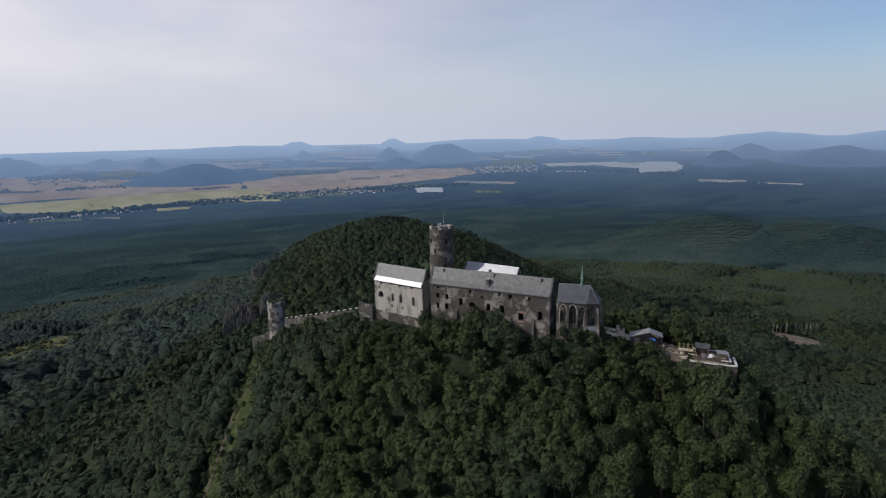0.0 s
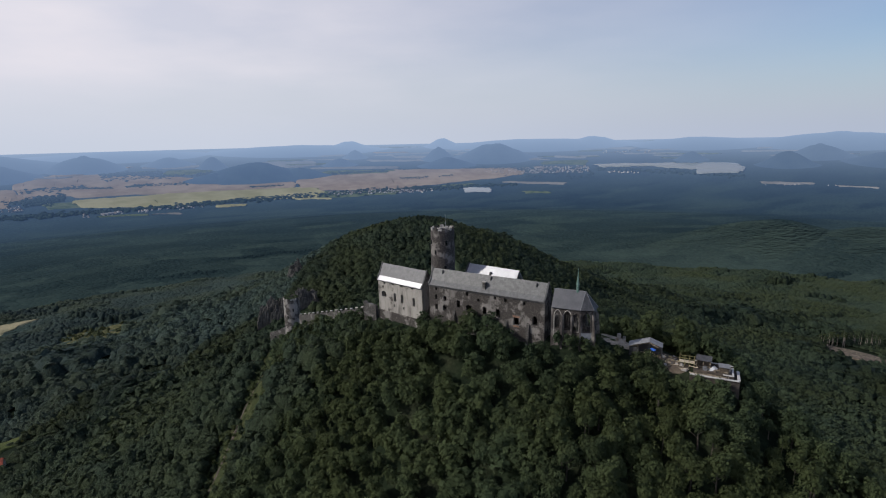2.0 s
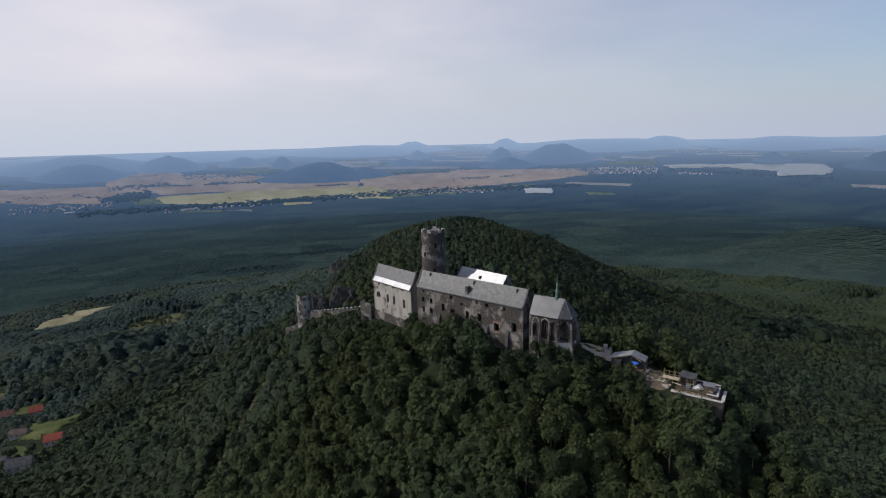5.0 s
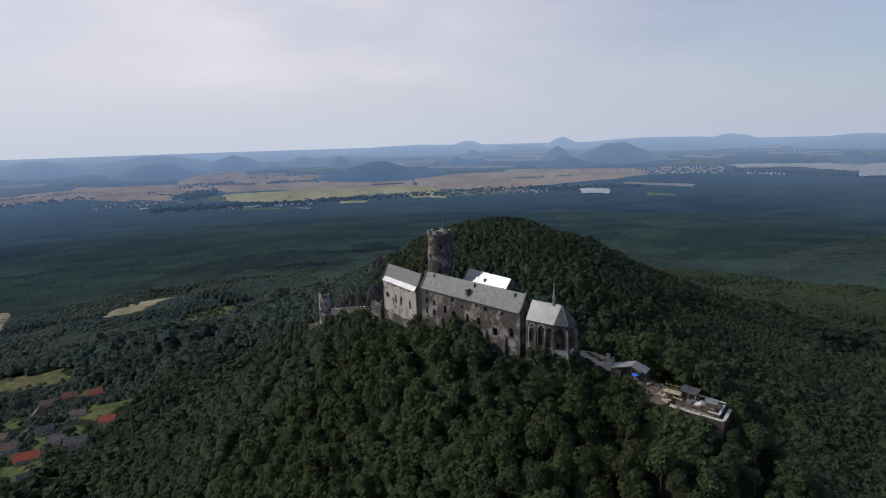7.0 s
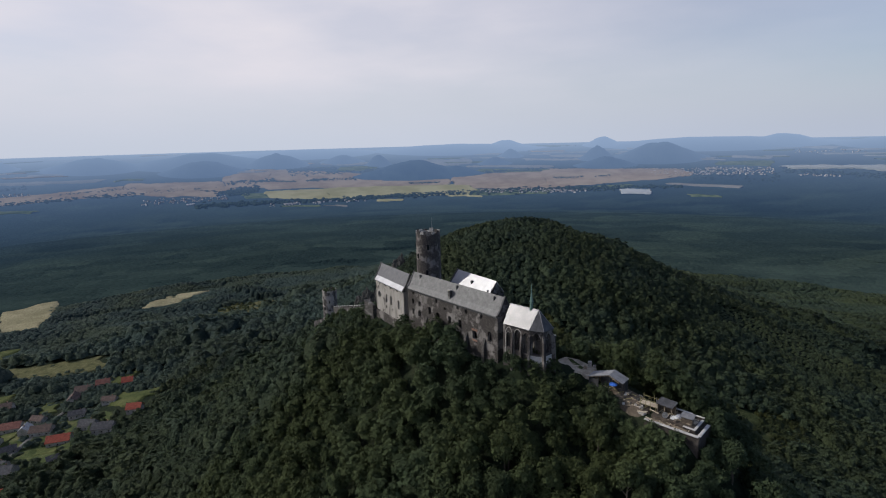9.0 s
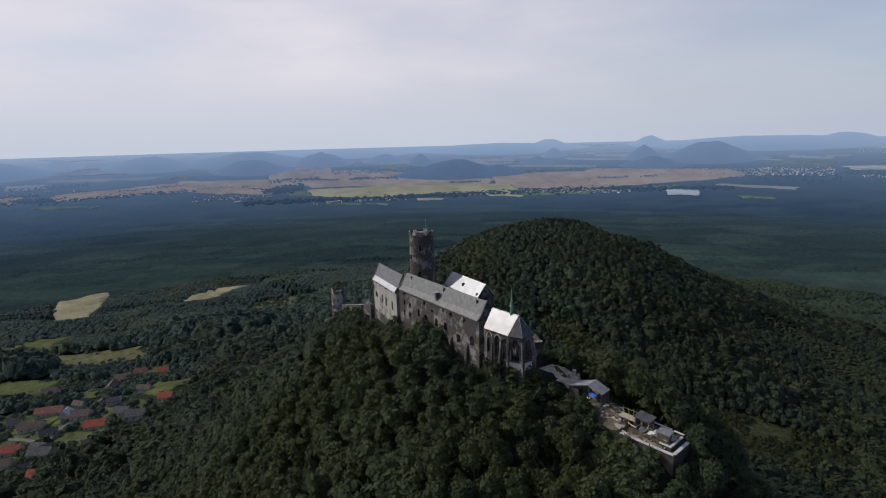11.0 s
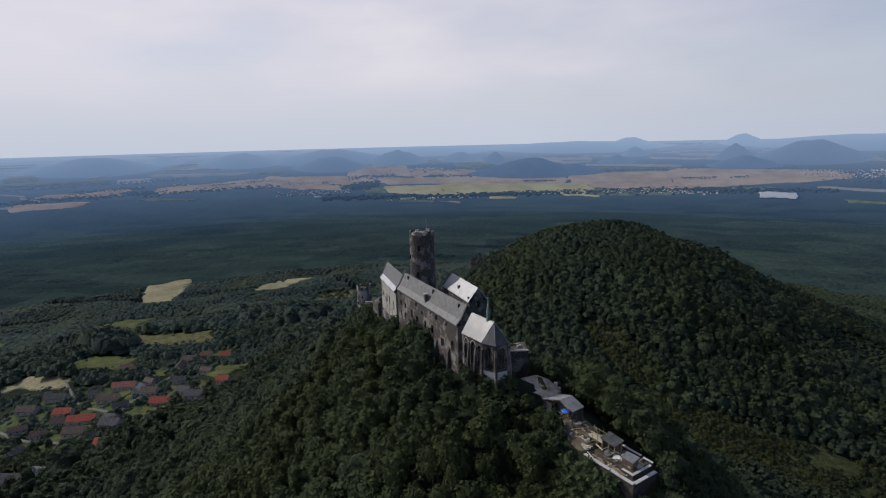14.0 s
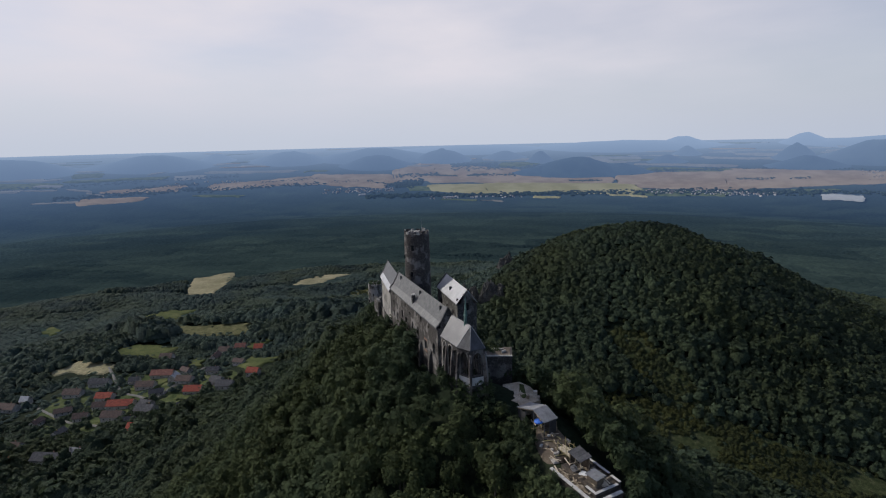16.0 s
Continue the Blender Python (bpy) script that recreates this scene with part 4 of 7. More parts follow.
bm = bmesh.new()
box(bm, 37.0, 39.6, -0.07, 0.3, -3.4, -2.75, 0.03)
part("brick_sill", bm, BRICK, middle_range, "exposed reddish brick below a window")
bm = bmesh.new()
box(bm, 36.9, 39.7, -0.09, 0.3, 0.3, 1.1, 0.03)
part("brick_lintel", bm, BRICK, middle_range, "exposed reddish brick above a window")
bm = bmesh.new()
box(bm, 24.2, 25.4, 0.2, 1.3, 8.6, 11.9, 0.06)
chimney = part("chimney", bm, GREYSTONE, middle_range, "squat stone chimney")
bm = bmesh.new()
box(bm, 24.05, 25.55, 0.05, 1.45, 11.9, 12.15, 0.04)
part("chimney_cap", bm, TRIM, chimney)
for s in (5.0, 26.6, 45.2):
    bm = bmesh.new()
    rod(bm, (s, 2.6, 12.2), (s, 2.6, 13.5), 0.3, 0.3, 10)
    rod(bm, (s, 2.6, 13.5), (s, 2.6, 13.7), 0.42, 0.3, 10)
    part("roof_vent", bm, DARKROOF, middle_range, "small dark roof vent")
for s in (11.0, 33.5, 42.5):
    bm = bmesh.new()
    prism(bm, [Vector((s, 0, -16)), Vector((s, -1.5, -16)), Vector((s, -0.9, -3.0)), Vector((s, 0, -1.0))], (1.2, 0, 0))
    part("buttress", bm, GREYSTONE, middle_range)

# the western range
WEST = frame_at(-26.6, 224.8, 0.813, -0.582)
west_profile = [(-0.6, 5.3), (0.75, 7.0), (3.2, 12.1), (5.9, 7.2), (7.2, 5.6)]
west_open = [
    (3.4, -2.3, 2.3, 2.6, 1.2), (10.2, -3.3, 1.1, 3.6, 0.6), (14.5, -3.3, 1.15, 3.6, 0.6), (21.3, -3.4, 1.15, 3.6, 0.6), (9.6, -5.9, 0.6, 1.2, 0.2), (15.3, -5.9, 0.55, 1.1, 0.2),
    (4.0, 3.5, 0.9, 1.0, 0), (9.4, 3.9, 1.3, 0.9, 0), (14.6, 3.9, 1.3, 0.9, 0), (20.6, 3.9, 1.2, 0.8, 0), (3.0, 1.9, 0.7, 0.9, 0),
]
west_range = build_hall("castle_palace", "light plastered castle palace with a bright eaves strip on its roof", WEST, 26.1, 6.8, -16, 5.2, west_profile, PLASTER, (SLATE, BRIGHT), west_open, apron=1, roof_label="smooth grey sheet roof")
bm = bmesh.new()
box(bm, -0.6, 26.6, -0.55, 0.0, -20, -8.4, 0.15, 0.05)
part("foundation", bm, PATCHY, west_range, "rough patchy rubble foundation")

# the chapel with its polygonal apse
CHAP = frame_at(44.4, 182.4, 0.929, -0.372)
chapel = thing("castle_chapel", "gothic castle chapel with tall traceried windows", "chapel", CHAP)
chap_open = [(1.4, -0.9, 1.5, 5.0, 1.2), (5.0, -1.3, 2.2, 6.8, 1.8), (8.0, -1.3, 1.6, 6.6, 1.4)]
CW, CEAVE = 7.4, 6.6


def tracery(c, s, w, h, a):
    bm = bmesh.new()
    for x in ((c,) if w < 1.5 else (c - w / 6, c + w / 6)):
        box(bm, x - 0.07, x + 0.07, 0.3, 0.5, s, s + h - a * 0.55)
    box(bm, c - w / 2, c + w / 2, 0.3, 0.5, s + h - a - 0.07, s + h - a + 0.07)
    return bm


def chapel_wall(name, m, length, openings, lower=True):
    bm = wall_panel(length, -16, CEAVE, 0.9, openings)
    bmesh.ops.transform(bm, matrix=m, verts=bm.verts)
    wall = part(name, bm, TOWERSTONE, chapel)
    for o in openings:
        bm = window_trim(*o, band=0.28, proud=0.1)
        bmesh.ops.transform(bm, matrix=m, verts=bm.verts)
        part("window_surround", bm, PATCHY, wall, "pale pointed-arch stone surround")
        bm = tracery(*o)
        bmesh.ops.transform(bm, matrix=m, verts=bm.verts)
        part("tracery", bm, PATCHY, wall)
    bm = bmesh.new()
    box(bm, 0.0, length, -0.14, 0.0, -1.75, -1.45)
    bmesh.ops.transform(bm, matrix=m, verts=bm.verts)
    part("string_course", bm, PATCHY, wall)
    if lower:
        bm = bmesh.new()
        box(bm, 0.25, length - 0.25, -0.05, 0.0, -4.2, -1.78)
        bmesh.ops.transform(bm, matrix=m, verts=bm.verts)
        part("plaster_panel", bm, FRESH if name == "apse_wall" else PATCHY, wall, "plastered lower wall")
        bm = bmesh.new()
        box(bm, 0.0, length, -0.3, 0.0, -16, -4.2)
        bmesh.ops.transform(bm, matrix=m, verts=bm.verts)
        part("plinth", bm, GREYSTONE, wall, "dark rubble plinth")
    return wall


corners = [(-0.8, 0.0), (9.4, 0.0), (13.5, 1.6), (14.0, 5.9), (9.4, 7.4), (-0.8, 7.4)]
for k, (p, q) in enumerate(zip(corners, corners[1:])):
    d = math.hypot(q[0] - p[0], q[1] - p[1])
    m = pose(p[0], p[1], 0, 0, 0, math.degrees(math.atan2(q[1] - p[1], q[0] - p[0])))
    if k == 0:
        chapel_wall("side_wall", pose(-0.8, 0, 0), d, [(o[0] + 0.8, *o[1:]) for o in chap_open], lower=False)
    elif k in (1, 2, 3):
        chapel_wall("apse_wall", m, d, [(d / 2, -1.3, 2.7, 6.9, 2.2)])
    else:
        chapel_wall("side_wall", m, d, [], lower=False)
for x, y, ang in ((3.2, 0, -90), (6.6, 0, -90), (9.4, 0, -68), (13.5, 1.6, -25), (14.0, 5.9, 22)):
    bm = bmesh.new()
    prism(bm, [Vector((-0.2, -0.32, -16)), Vector((1.3, -0.32, -16)), Vector((1.1, -0.32, -1.5)), Vector((0.75, -0.32, 2.5)), Vector((0.45, -0.32, 4.6)), Vector((-0.2, -0.32, 5.2))], (0, 0.64, 0))
    bmesh.ops.transform(bm, matrix=pose(x, y, 0, 0, 0, ang), verts=bm.verts)
    part("buttress", bm, TOWERSTONE, chapel, "slender stepped stone buttress")
RZ = 12.4
bm = bmesh.new()
over = [(-0.6, -0.4), (9.5, -0.4), (13.8, 1.35), (14.4, 6.0), (9.5, 7.8), (-0.6, 7.8)]
ev = [bm.verts.new((x, y, CEAVE)) for x, y in over]
r0, r1 = bm.verts.new((-0.6, 3.7, RZ)), bm.verts.new((10.4, 3.7, RZ))
bm.faces.new((ev[0], ev[1], r1, r0))
bm.faces.new((ev[4], ev[5], r0, r1))
bm.faces.new((ev[5], ev[0], r0))
bm.faces.new(ev[::-1])
part("roof", bm, SHEET, chapel, "steep grey sheet-metal roof hipped over the apse")
for p, q in zip(over[1:4], over[2:5]):
    bm = bmesh.new()
    mid = Vector((10.4, 3.7, RZ))
    a, b = Vector((*p, CEAVE)), Vector((*q, CEAVE))
    prism(bm, [a, b, mid], (0, 0, -0.12))
    part("apse_roof_facet", bm, DARKFACET, chapel, "dark facet over the apse")
bm = bmesh.new()
for p, q in zip(over, over[1:]):
    rod(bm, (*p, CEAVE - 0.05), (*q, CEAVE - 0.05), 0.12, sides=6)
part("gutter", bm, DARKROOF, chapel)
bm = bmesh.new()
for p in over[1:5]:
    rod(bm, (*p, CEAVE + 0.03), (10.4, 3.7, RZ + 0.03), 0.09, sides=5)
rod(bm, (-0.6, 3.7, RZ + 0.02), (10.4, 3.7, RZ + 0.02), 0.1, sides=5)
part("ridge_capping", bm, FELT, chapel)
bm = bmesh.new()
rod(bm, (7.5, 3.7, 11.6), (7.5, 3.7, 14.6), 0.55, 0.45, 8)
rod(bm, (7.5, 3.7, 14.6), (7.5, 3.7, 14.9), 0.7, 0.62, 8)
rod(bm, (7.5, 3.7, 14.9), (7.5, 3.7, 16.4), 0.55, 0.28, 8)
turret = part("roof_turret", bm, COPPER, chapel, "slim green copper roof turret")
bm = bmesh.new()
rod(bm, (7.5, 3.7, 16.4), (7.5, 3.7, 20.6), 0.28, 0.03, 8)
rod(bm, (7.5, 3.7, 19.0), (7.5, 3.7, 19.3), 0.16, 0.16, 8)
part("spire", bm, COPPER, turret)
# flying ribs of blind arcades between the buttresses
for c, w in ((1.6, 2.3), (5.0, 2.6)):
    bm = window_trim(c, -3.6, w, 9.4, 1.9, band=0.2, proud=0.22)
    part("blind_arch", bm, TRIM, chapel)

# gable end of the long range above the chapel roof
NORTHR = frame_at(12.0, 218.3, 0.836, -0.548)
north_profile = [(-0.4, 8.4), (3.6, 13.2), (7.4, 8.4)]
north_open = [(5.0, 3.0, 1.0, 1.8, 0), (12.0, 3.0, 1.0, 1.8, 0), (19.0, 3.0, 1.0, 1.8, 0)]
north_range = build_hall("castle_palace", "castle range with a bright white metal roof", NORTHR, 24.2, 7.0, -14, 8.1, north_profile, GREYSTONE, BRIGHT, north_open, ends=(True, False), roof_label="bright white metal roof")
bm = bmesh.new()
box(bm, 11.6, 12.5, 1.0, 1.9, 9.2, 11.3, 0.05)
part("chimney", bm, DARKROOF, north_range, "short dark chimney")
bm = bmesh.new()
box(bm, 24.15, 24.4, 3.2, 4.0, 6.0, 8.4)
part("gable_window", bm, DIMGLASS, north_range)
bm = bmesh.new()
box(bm, 22.4, 23.0, 0.2, 0.9, 8.6, 9.9, 0.04)
part("roof_hatch", bm, DARKROOF, north_range)


def round_tower(name, label, x, y, r0, r1, z0, z1, material, merlons, rag, openings, seed):
    """A round stone tower: rough tapering shaft with a hollow top, broken merlons and slits."""
    rnd = random.Random(seed)
    tower = thing(name, label, "tower", pose(x, y, 0))
    bm = bmesh.new()
    seg, rows = 44, 26
    inner = r1 - 1.5
    grid = []
    for i in range(rows + 1):
        u = i / rows
        ring = []
        for j in range(seg):
            a = j * math.tau / seg
            r = r0 + (r1 - r0) * u + 0.16 * (noise.noise((math.cos(a) * 3 + seed, math.sin(a) * 3, u * 14)) + 0.6 * noise.noise((math.cos(a) * 9, math.sin(a) * 9 + seed, u * 40)))
            ring.append(bm.verts.new((r * math.cos(a), r * math.sin(a), z0 + (z1 - z0) * u)))
        grid.append(ring)
    for i in range(rows):
        for j in range(seg):
            bm.faces.new((grid[i][j], grid[i][(j + 1) % seg], grid[i + 1][(j + 1) % seg], grid[i + 1][j]))
    lip = [bm.verts.new((inner * math.cos(j * math.tau / seg), inner * math.sin(j * math.tau / seg), z1)) for j in range(seg)]
    pit = [bm.verts.new((inner * math.cos(j * math.tau / seg), inner * math.sin(j * math.tau / seg), z1 - 1.6)) for j in range(seg)]
    for j in range(seg):
        k = (j + 1) % seg
        bm.faces.new((grid[-1][j], grid[-1][k], lip[k], lip[j]))
        bm.faces.new((lip[j], lip[k], pit[k], pit[j]))
    bm.faces.new(pit)
    part("shaft", bm, material, tower, "rough patchy rubble shaft")
    for j in range(merlons):
        a = (j + 0.5) * math.tau / merlons
        half = math.tau / merlons * rnd.uniform(0.27, 0.36)
        h = rag * rnd.uniform(0.55, 1.0)
        bm = bmesh.new()
        lo, hi = [], []
        steps = 3
        for rr in (r1 + 0.02, r1 - 0.45):
            for s in range(steps + 1):
                b = a - half + 2 * half * s / steps
                lo.append(Vector((rr * math.cos(b), rr * math.sin(b), z1 - 0.15)))
                hi.append(Vector((rr * math.cos(b), rr * math.sin(b), z1 + h * rnd.uniform(0.78, 1.0))))
        n = steps + 1
        vl, vh = [bm.verts.new(p) for p in lo], [bm.verts.new(p) for p in hi]
        for s in range(steps):
            bm.faces.new((vl[s], vl[s + 1], vh[s + 1], vh[s]))
            bm.faces.new((vl[n + s], vh[n + s], vh[n + s + 1], vl[n + s + 1]))
            bm.faces.new((vh[s], vh[s + 1], vh[n + s + 1], vh[n + s]))
        bm.faces.new((vl[0], vh[0], vh[n], vl[n]))
        bm.faces.new((vl[steps], vl[n + steps], vh[n + steps], vh[steps]))
        part("merlon", bm, TRIM if rag > 1 and j % 2 else material, tower)
    for az, z, w, h in openings:
        u = (z - z0) / (z1 - z0)
        r = r0 + (r1 - r0) * u
        bm = bmesh.new()
        box(bm, -w / 2, w / 2, -0.3, 0.3, 0, h)
        bmesh.ops.transform(bm, matrix=pose(r * math.cos(radians(az)), r * math.sin(radians(az)), z, 0, 0, az + 90), verts=bm.verts)
        slit = part("slit_window", bm, DIMGLASS, tower, "dark window slit")
        bm = bmesh.new()
        box(bm, -w / 2 - 0.1, w / 2 + 0.1, -0.2, 0.25, h, h + 0.25)
        bmesh.ops.transform(bm, matrix=pose(r * math.cos(radians(az)), r * math.sin(radians(az)), z, 0, 0, az + 90), verts=bm.verts)
        part("lintel", bm, GREYSTONE, slit)
    return tower


great_tower = round_tower("great_tower", "tall round grey stone keep with broken battlements", 3.0, 217.0, 5.15, 4.85, -12, 28.8, TOWERSTONE, 13, 1.25, [(-68, 22.5, 0.9, 2.2), (-122, 19.0, 0.6, 1.6), (-75, 12.5, 0.8, 1.8), (-150, 23, 0.6, 1.6)], 5)
bm = bmesh.new()
for j in range(14):
    a = j * math.tau / 14
    rod(bm, (3.2 * math.cos(a), 3.2 * math.sin(a), 26.9), (3.2 * math.cos(a), 3.2 * math.sin(a), 28.5), 0.05)
    b = (j + 1) * math.tau / 14
    rod(bm, (3.2 * math.cos(a), 3.2 * math.sin(a), 28.5), (3.2 * math.cos(b), 3.2 * math.sin(b), 28.5), 0.05)
part("railing", bm, STEEL, great_tower, "steel railing of the lookout")
bm = bmesh.new()
prism(bm, [Vector((-1.6, -3.2, 29.4)), Vector((2.6, -1.2, 29.9)), Vector((2.2, -0.4, 29.9)), Vector((-2.0, -2.4, 29.4))], (0, 0, 0.18))
prism(bm, [Vector((1.2, -3.0, 29.6)), Vector((3.4, -2.6, 29.7)), Vector((3.2, -1.8, 29.7)), Vector((1.0, -2.2, 29.6))], (0, 0, 0.18))
part("stair_cover", bm, TRIM, great_tower, "pale slab over the stairhead")
bm = bmesh.new()
rod(bm, (1.2, 1.5, 26.9), (1.2, 1.5, 34.6), 0.09, 0.05)
part("flagpole", bm, STEEL, great_tower)

small_tower = round_tower("gate_tower", "weathered round gate tower with a broken crown", -86.6, 275.0, 4.5, 4.15, -48, -19.6, TOWERPLASTER, 9, 1.3, [(-100, -30, 0.6, 1.6), (-60, -26, 0.6, 1.4)], 9)


# battlemented wall between the gate tower and the western range
def stepped_wall(name, label, a, b, za, zb, height, thick, material, merlons, count):
    ax, ay = a
    d = Vector((b[0] - ax, b[1] - ay))
    n = Vector((-d.y, d.x)).normalized() * thick / 2
    slim = n * 0.9
    w = thing(name, label, "wall")
    bm = bmesh.new()
    steps = 24
    for i in range(steps):
        u, v = i / steps, (i + 1) / steps
        out = [(ax + d.x * u + slim.x, ay + d.y * u + slim.y), (ax + d.x * v + slim.x, ay + d.y * v + slim.y), (ax + d.x * v - slim.x, ay + d.y * v - slim.y), (ax + d.x * u - slim.x, ay + d.y * u - slim.y)]
        top = za + (zb - za) * (u + v) / 2 + random.uniform(-0.12, 0.12)
        prism(bm, [Vector((*p, top - height - 3)) for p in out], (0, 0, height + 3))
    part("wall_body", bm, material, w)
    for i in range(count):
        u, v = (i + 0.3) / count, (i + 0.66) / count
        top = za + (zb - za) * (u + v) / 2
        out = [(ax + d.x * u + n.x, ay + d.y * u + n.y), (ax + d.x * v + n.x, ay + d.y * v + n.y), (ax + d.x * v - n.x, ay + d.y * v - n.y), (ax + d.x * u - n.x, ay + d.y * u - n.y)]
        bm = bmesh.new()
        slope = (zb - za) * (v - u) / 2
        prism(bm, [Vector((*p, top - 0.3 + s * slope)) for p, s in zip(out, (-1, 1, 1, -1))], (0, 0, 0.95))
        m = part("merlon", bm, merlons, w)
        cap = [Vector((x, y, 0)) for x, y in out]
        mid = sum(cap, Vector()) / 4
        bm = bmesh.new()
        prism(bm, [mid + (p - mid) * 1.08 + Vector((0, 0, top + 0.66 + s * slope)) for p, s in zip(cap, (-1, 1, 1, -1))], (0, 0, 0.26))
        part("cap_slab", bm, FRESH, m)
    return w


stepped_wall("battlement_wall", "stone wall with pale battlements climbing to the palace", (-80.5, 269.5), (-34.0, 228.6), -27.6, -9.6, 3.0, 0.5, GREYSTONE, GREYSTONE, 14)


def ruin_wall(name, label, a, b, z0, top, thick, seed, openings=(), material=None):
    """A stretch of ruined wall with a ragged top. top: heights at its two ends."""
    d = math.hypot(b[0] - a[0], b[1] - a[1])
    hi = max(top)
    ragged = lambda x: top[0] + (top[1] - top[0]) * x / d - 1.6 * abs(noise.noise((x * 0.55, seed * 3.1, 0))) - 0.7 * abs(noise.noise((x * 1.7, seed, 5)))
    bm = wall_panel(d, z0, hi + 0.1, thick, list(openings), ragged)
    return single(name, bm, material or GREYSTONE, label, "ruin", frame_at(a[0], a[1], b[0] - a[0], b[1] - a[1]))


ruin_wall("ruined_wall", "broken stub of wall beside the plastered palace", (-34.2, 226.6), (-28.0, 223.4), -16, (-5.6, -6.6), 1.4, 1)
ruin_wall("ruined_wall", "broken stub of wall beside the plastered palace", (-34.6, 231.0), (-33.4, 226.4), -16, (-6.2, -7.4), 1.2, 2)
ruin_wall("gate_ruin", "ruined gatehouse wall with a pointed arch", (-102.5, 279.5), (-91.5, 275.5), -56, (-41.5, -36.5), 1.5, 3, [(4.2, -46.5, 2.0, 3.8, 1.6)])

# the court wall east of the chapel
bm = bmesh.new()
prism(bm, [Vector((51.0, 194.6, -18)), Vector((57.8, 199.8, -18)), Vector((53.5, 206.2, -18)), Vector((46.6, 201.0, -18))], (0, 0, 15.6))
court = single("court_platform", bm, PATCHY, "walled court platform of plain grey stone behind the chapel", "court wall")
bm = bmesh.new()
prism(bm, [Vector((51.3, 195.7, -2.4)), Vector((56.9, 199.9, -2.4)), Vector((53.3, 205.4, -2.4)), Vector((47.4, 201.0, -2.4))], (0, 0, 0.08))
part("court_floor", bm, EARTH, court, "bare earth floor")
bm = bmesh.new()
prism(bm, [Vector((50.9, 194.5, -2.4)), Vector((57.9, 199.8, -2.4)), Vector((57.3, 200.3, -2.4)), Vector((50.7, 195.2, -2.4))], (0, 0, 0.35))
part("coping", bm, TRIM, court)
for k, (x, y) in enumerate(((52.0, 202.0), (50.2, 200.8), (53.8, 201.0))):
    bm = bmesh.new()
    box(bm, -0.9, 0.9, -0.35, 0.35, -2.32, -1.9 + 0.1 * k, 0.06)
    single("stone_block", bm, TRIM, "pale loose stone block on the court", "stone", pose(x, y, 0, 0, 0, 40 + 20 * k), group="blocks on the court")
bm = bmesh.new()
prism(bm, [Vector((x, y, -15)) for x, y in ((58.5, 193.4), (61.5, 198.0), (66, 197.2), (72.5, 191.6), (70.6, 187.4), (65.2, 186.6), (61, 189.6))], (0, 0, 6.05))
single("court_path", bm, SAND, "level sandy path below the chapel", "path", kind="structure")
draped("court_path", 69.5, 188.6, 5.0, 2.6, -40, SAND, "sandy path towards the shed", lift=0.45, wobble=0.35, square=2.2, seed=51)
bm = bmesh.new()
prism(bm, [Vector((x, y, -8.96)) for x, y in ((62.4, 196.6), (63.8, 196.8), (68.4, 190.9), (68.2, 189.6), (66.6, 190.2))], (0, 0, 0.2))
single("grass_strip", bm, GRASS, "strip of grass beside the sandy path", "grass", kind="structure")
draped("yard_ground", 83.5, 178.0, 7.0, 3.6, -38, EARTH, "trodden earth yard above the terrace", lift=0.4, wobble=0.35, square=2.2, seed=52)

# ---- shed, terrace and building yard ----
SHED = pose(0, 0, -0.8) @ frame_at(77.5, 180.6, 0.94, -0.34)
shed = thing("open_shed", "open wooden shed with a low grey felt roof", "shed", SHED)
for name, x1, z1 in (("roof_slope", -6.8, -6.6), ("roof_slope", 4.4, -5.9)):
    bm = bmesh.new()
    prism(bm, [Vector((0, -1.2, -4.3)), Vector((x1, -1.2, z1)), Vector((x1, 3.4, z1)), Vector((0, 3.4, -4.3))], (0, 0, 0.16))
    part(name, bm, FELT, shed, "grey felt roof slope")
# posts are coloured dark in place of the shade under the roof
for x, y, z in ((-6.4, -0.8, -6.6), (-3.4, -0.8, -5.6), (0, -0.8, -4.4), (4.1, -0.8, -5.9), (-6.4, 3.0, -6.6), (4.1, 3.0, -5.9), (0, 3.0, -4.4)):
    bm = bmesh.new()
    box(bm, x - 0.1, x + 0.1, y - 0.1, y + 0.1, -11.5, z)
    part("post", bm, DARKROOF, shed)
for k in range(11):
    bm = bmesh.new()
    x = -6.3 + k * 0.97
    box(bm, x, x + 0.9, 3.12, 3.18, -11.5, -6.75)
    part("board", bm, WOOD, shed)
# added dark panels that stand in for the shed's shaded interior
for x0, x1, y0, y1, z in ((-6.5, -6.4, -0.6, 3.0, -6.8), (4.2, 4.3, 0.6, 3.0, -6.1), (-6.3, -3.5, -0.7, -0.6, -6.9), (-3.4, 0.0, 1.2, 1.3, -5.9), (0.1, 4.1, 1.6, 1.7, -6.2)):
    bm = bmesh.new()
    box(bm, x0, x1, y0, y1, -11.5, z)
    part("shade_panel", bm, DARKROOF, shed, "dark panel in place of the shade inside the shed")
bm = bmesh.new()
prism(bm, [Vector((-6.6, -0.95, -6.65)), Vector((-6.6, -0.95, -6.95)), Vector((0, -0.95, -4.7)), Vector((3.0, -0.95, -6.25)), Vector((3.0, -0.95, -5.95)), Vector((0, -0.95, -4.4))], (0, 0.12, 0))
part("bargeboard", bm, WOOD, shed)

parasol = thing("parasol", "bright blue parasol in front of the shed", "parasol", pose(78.4, 180.2, 0))
bm = bmesh.new()
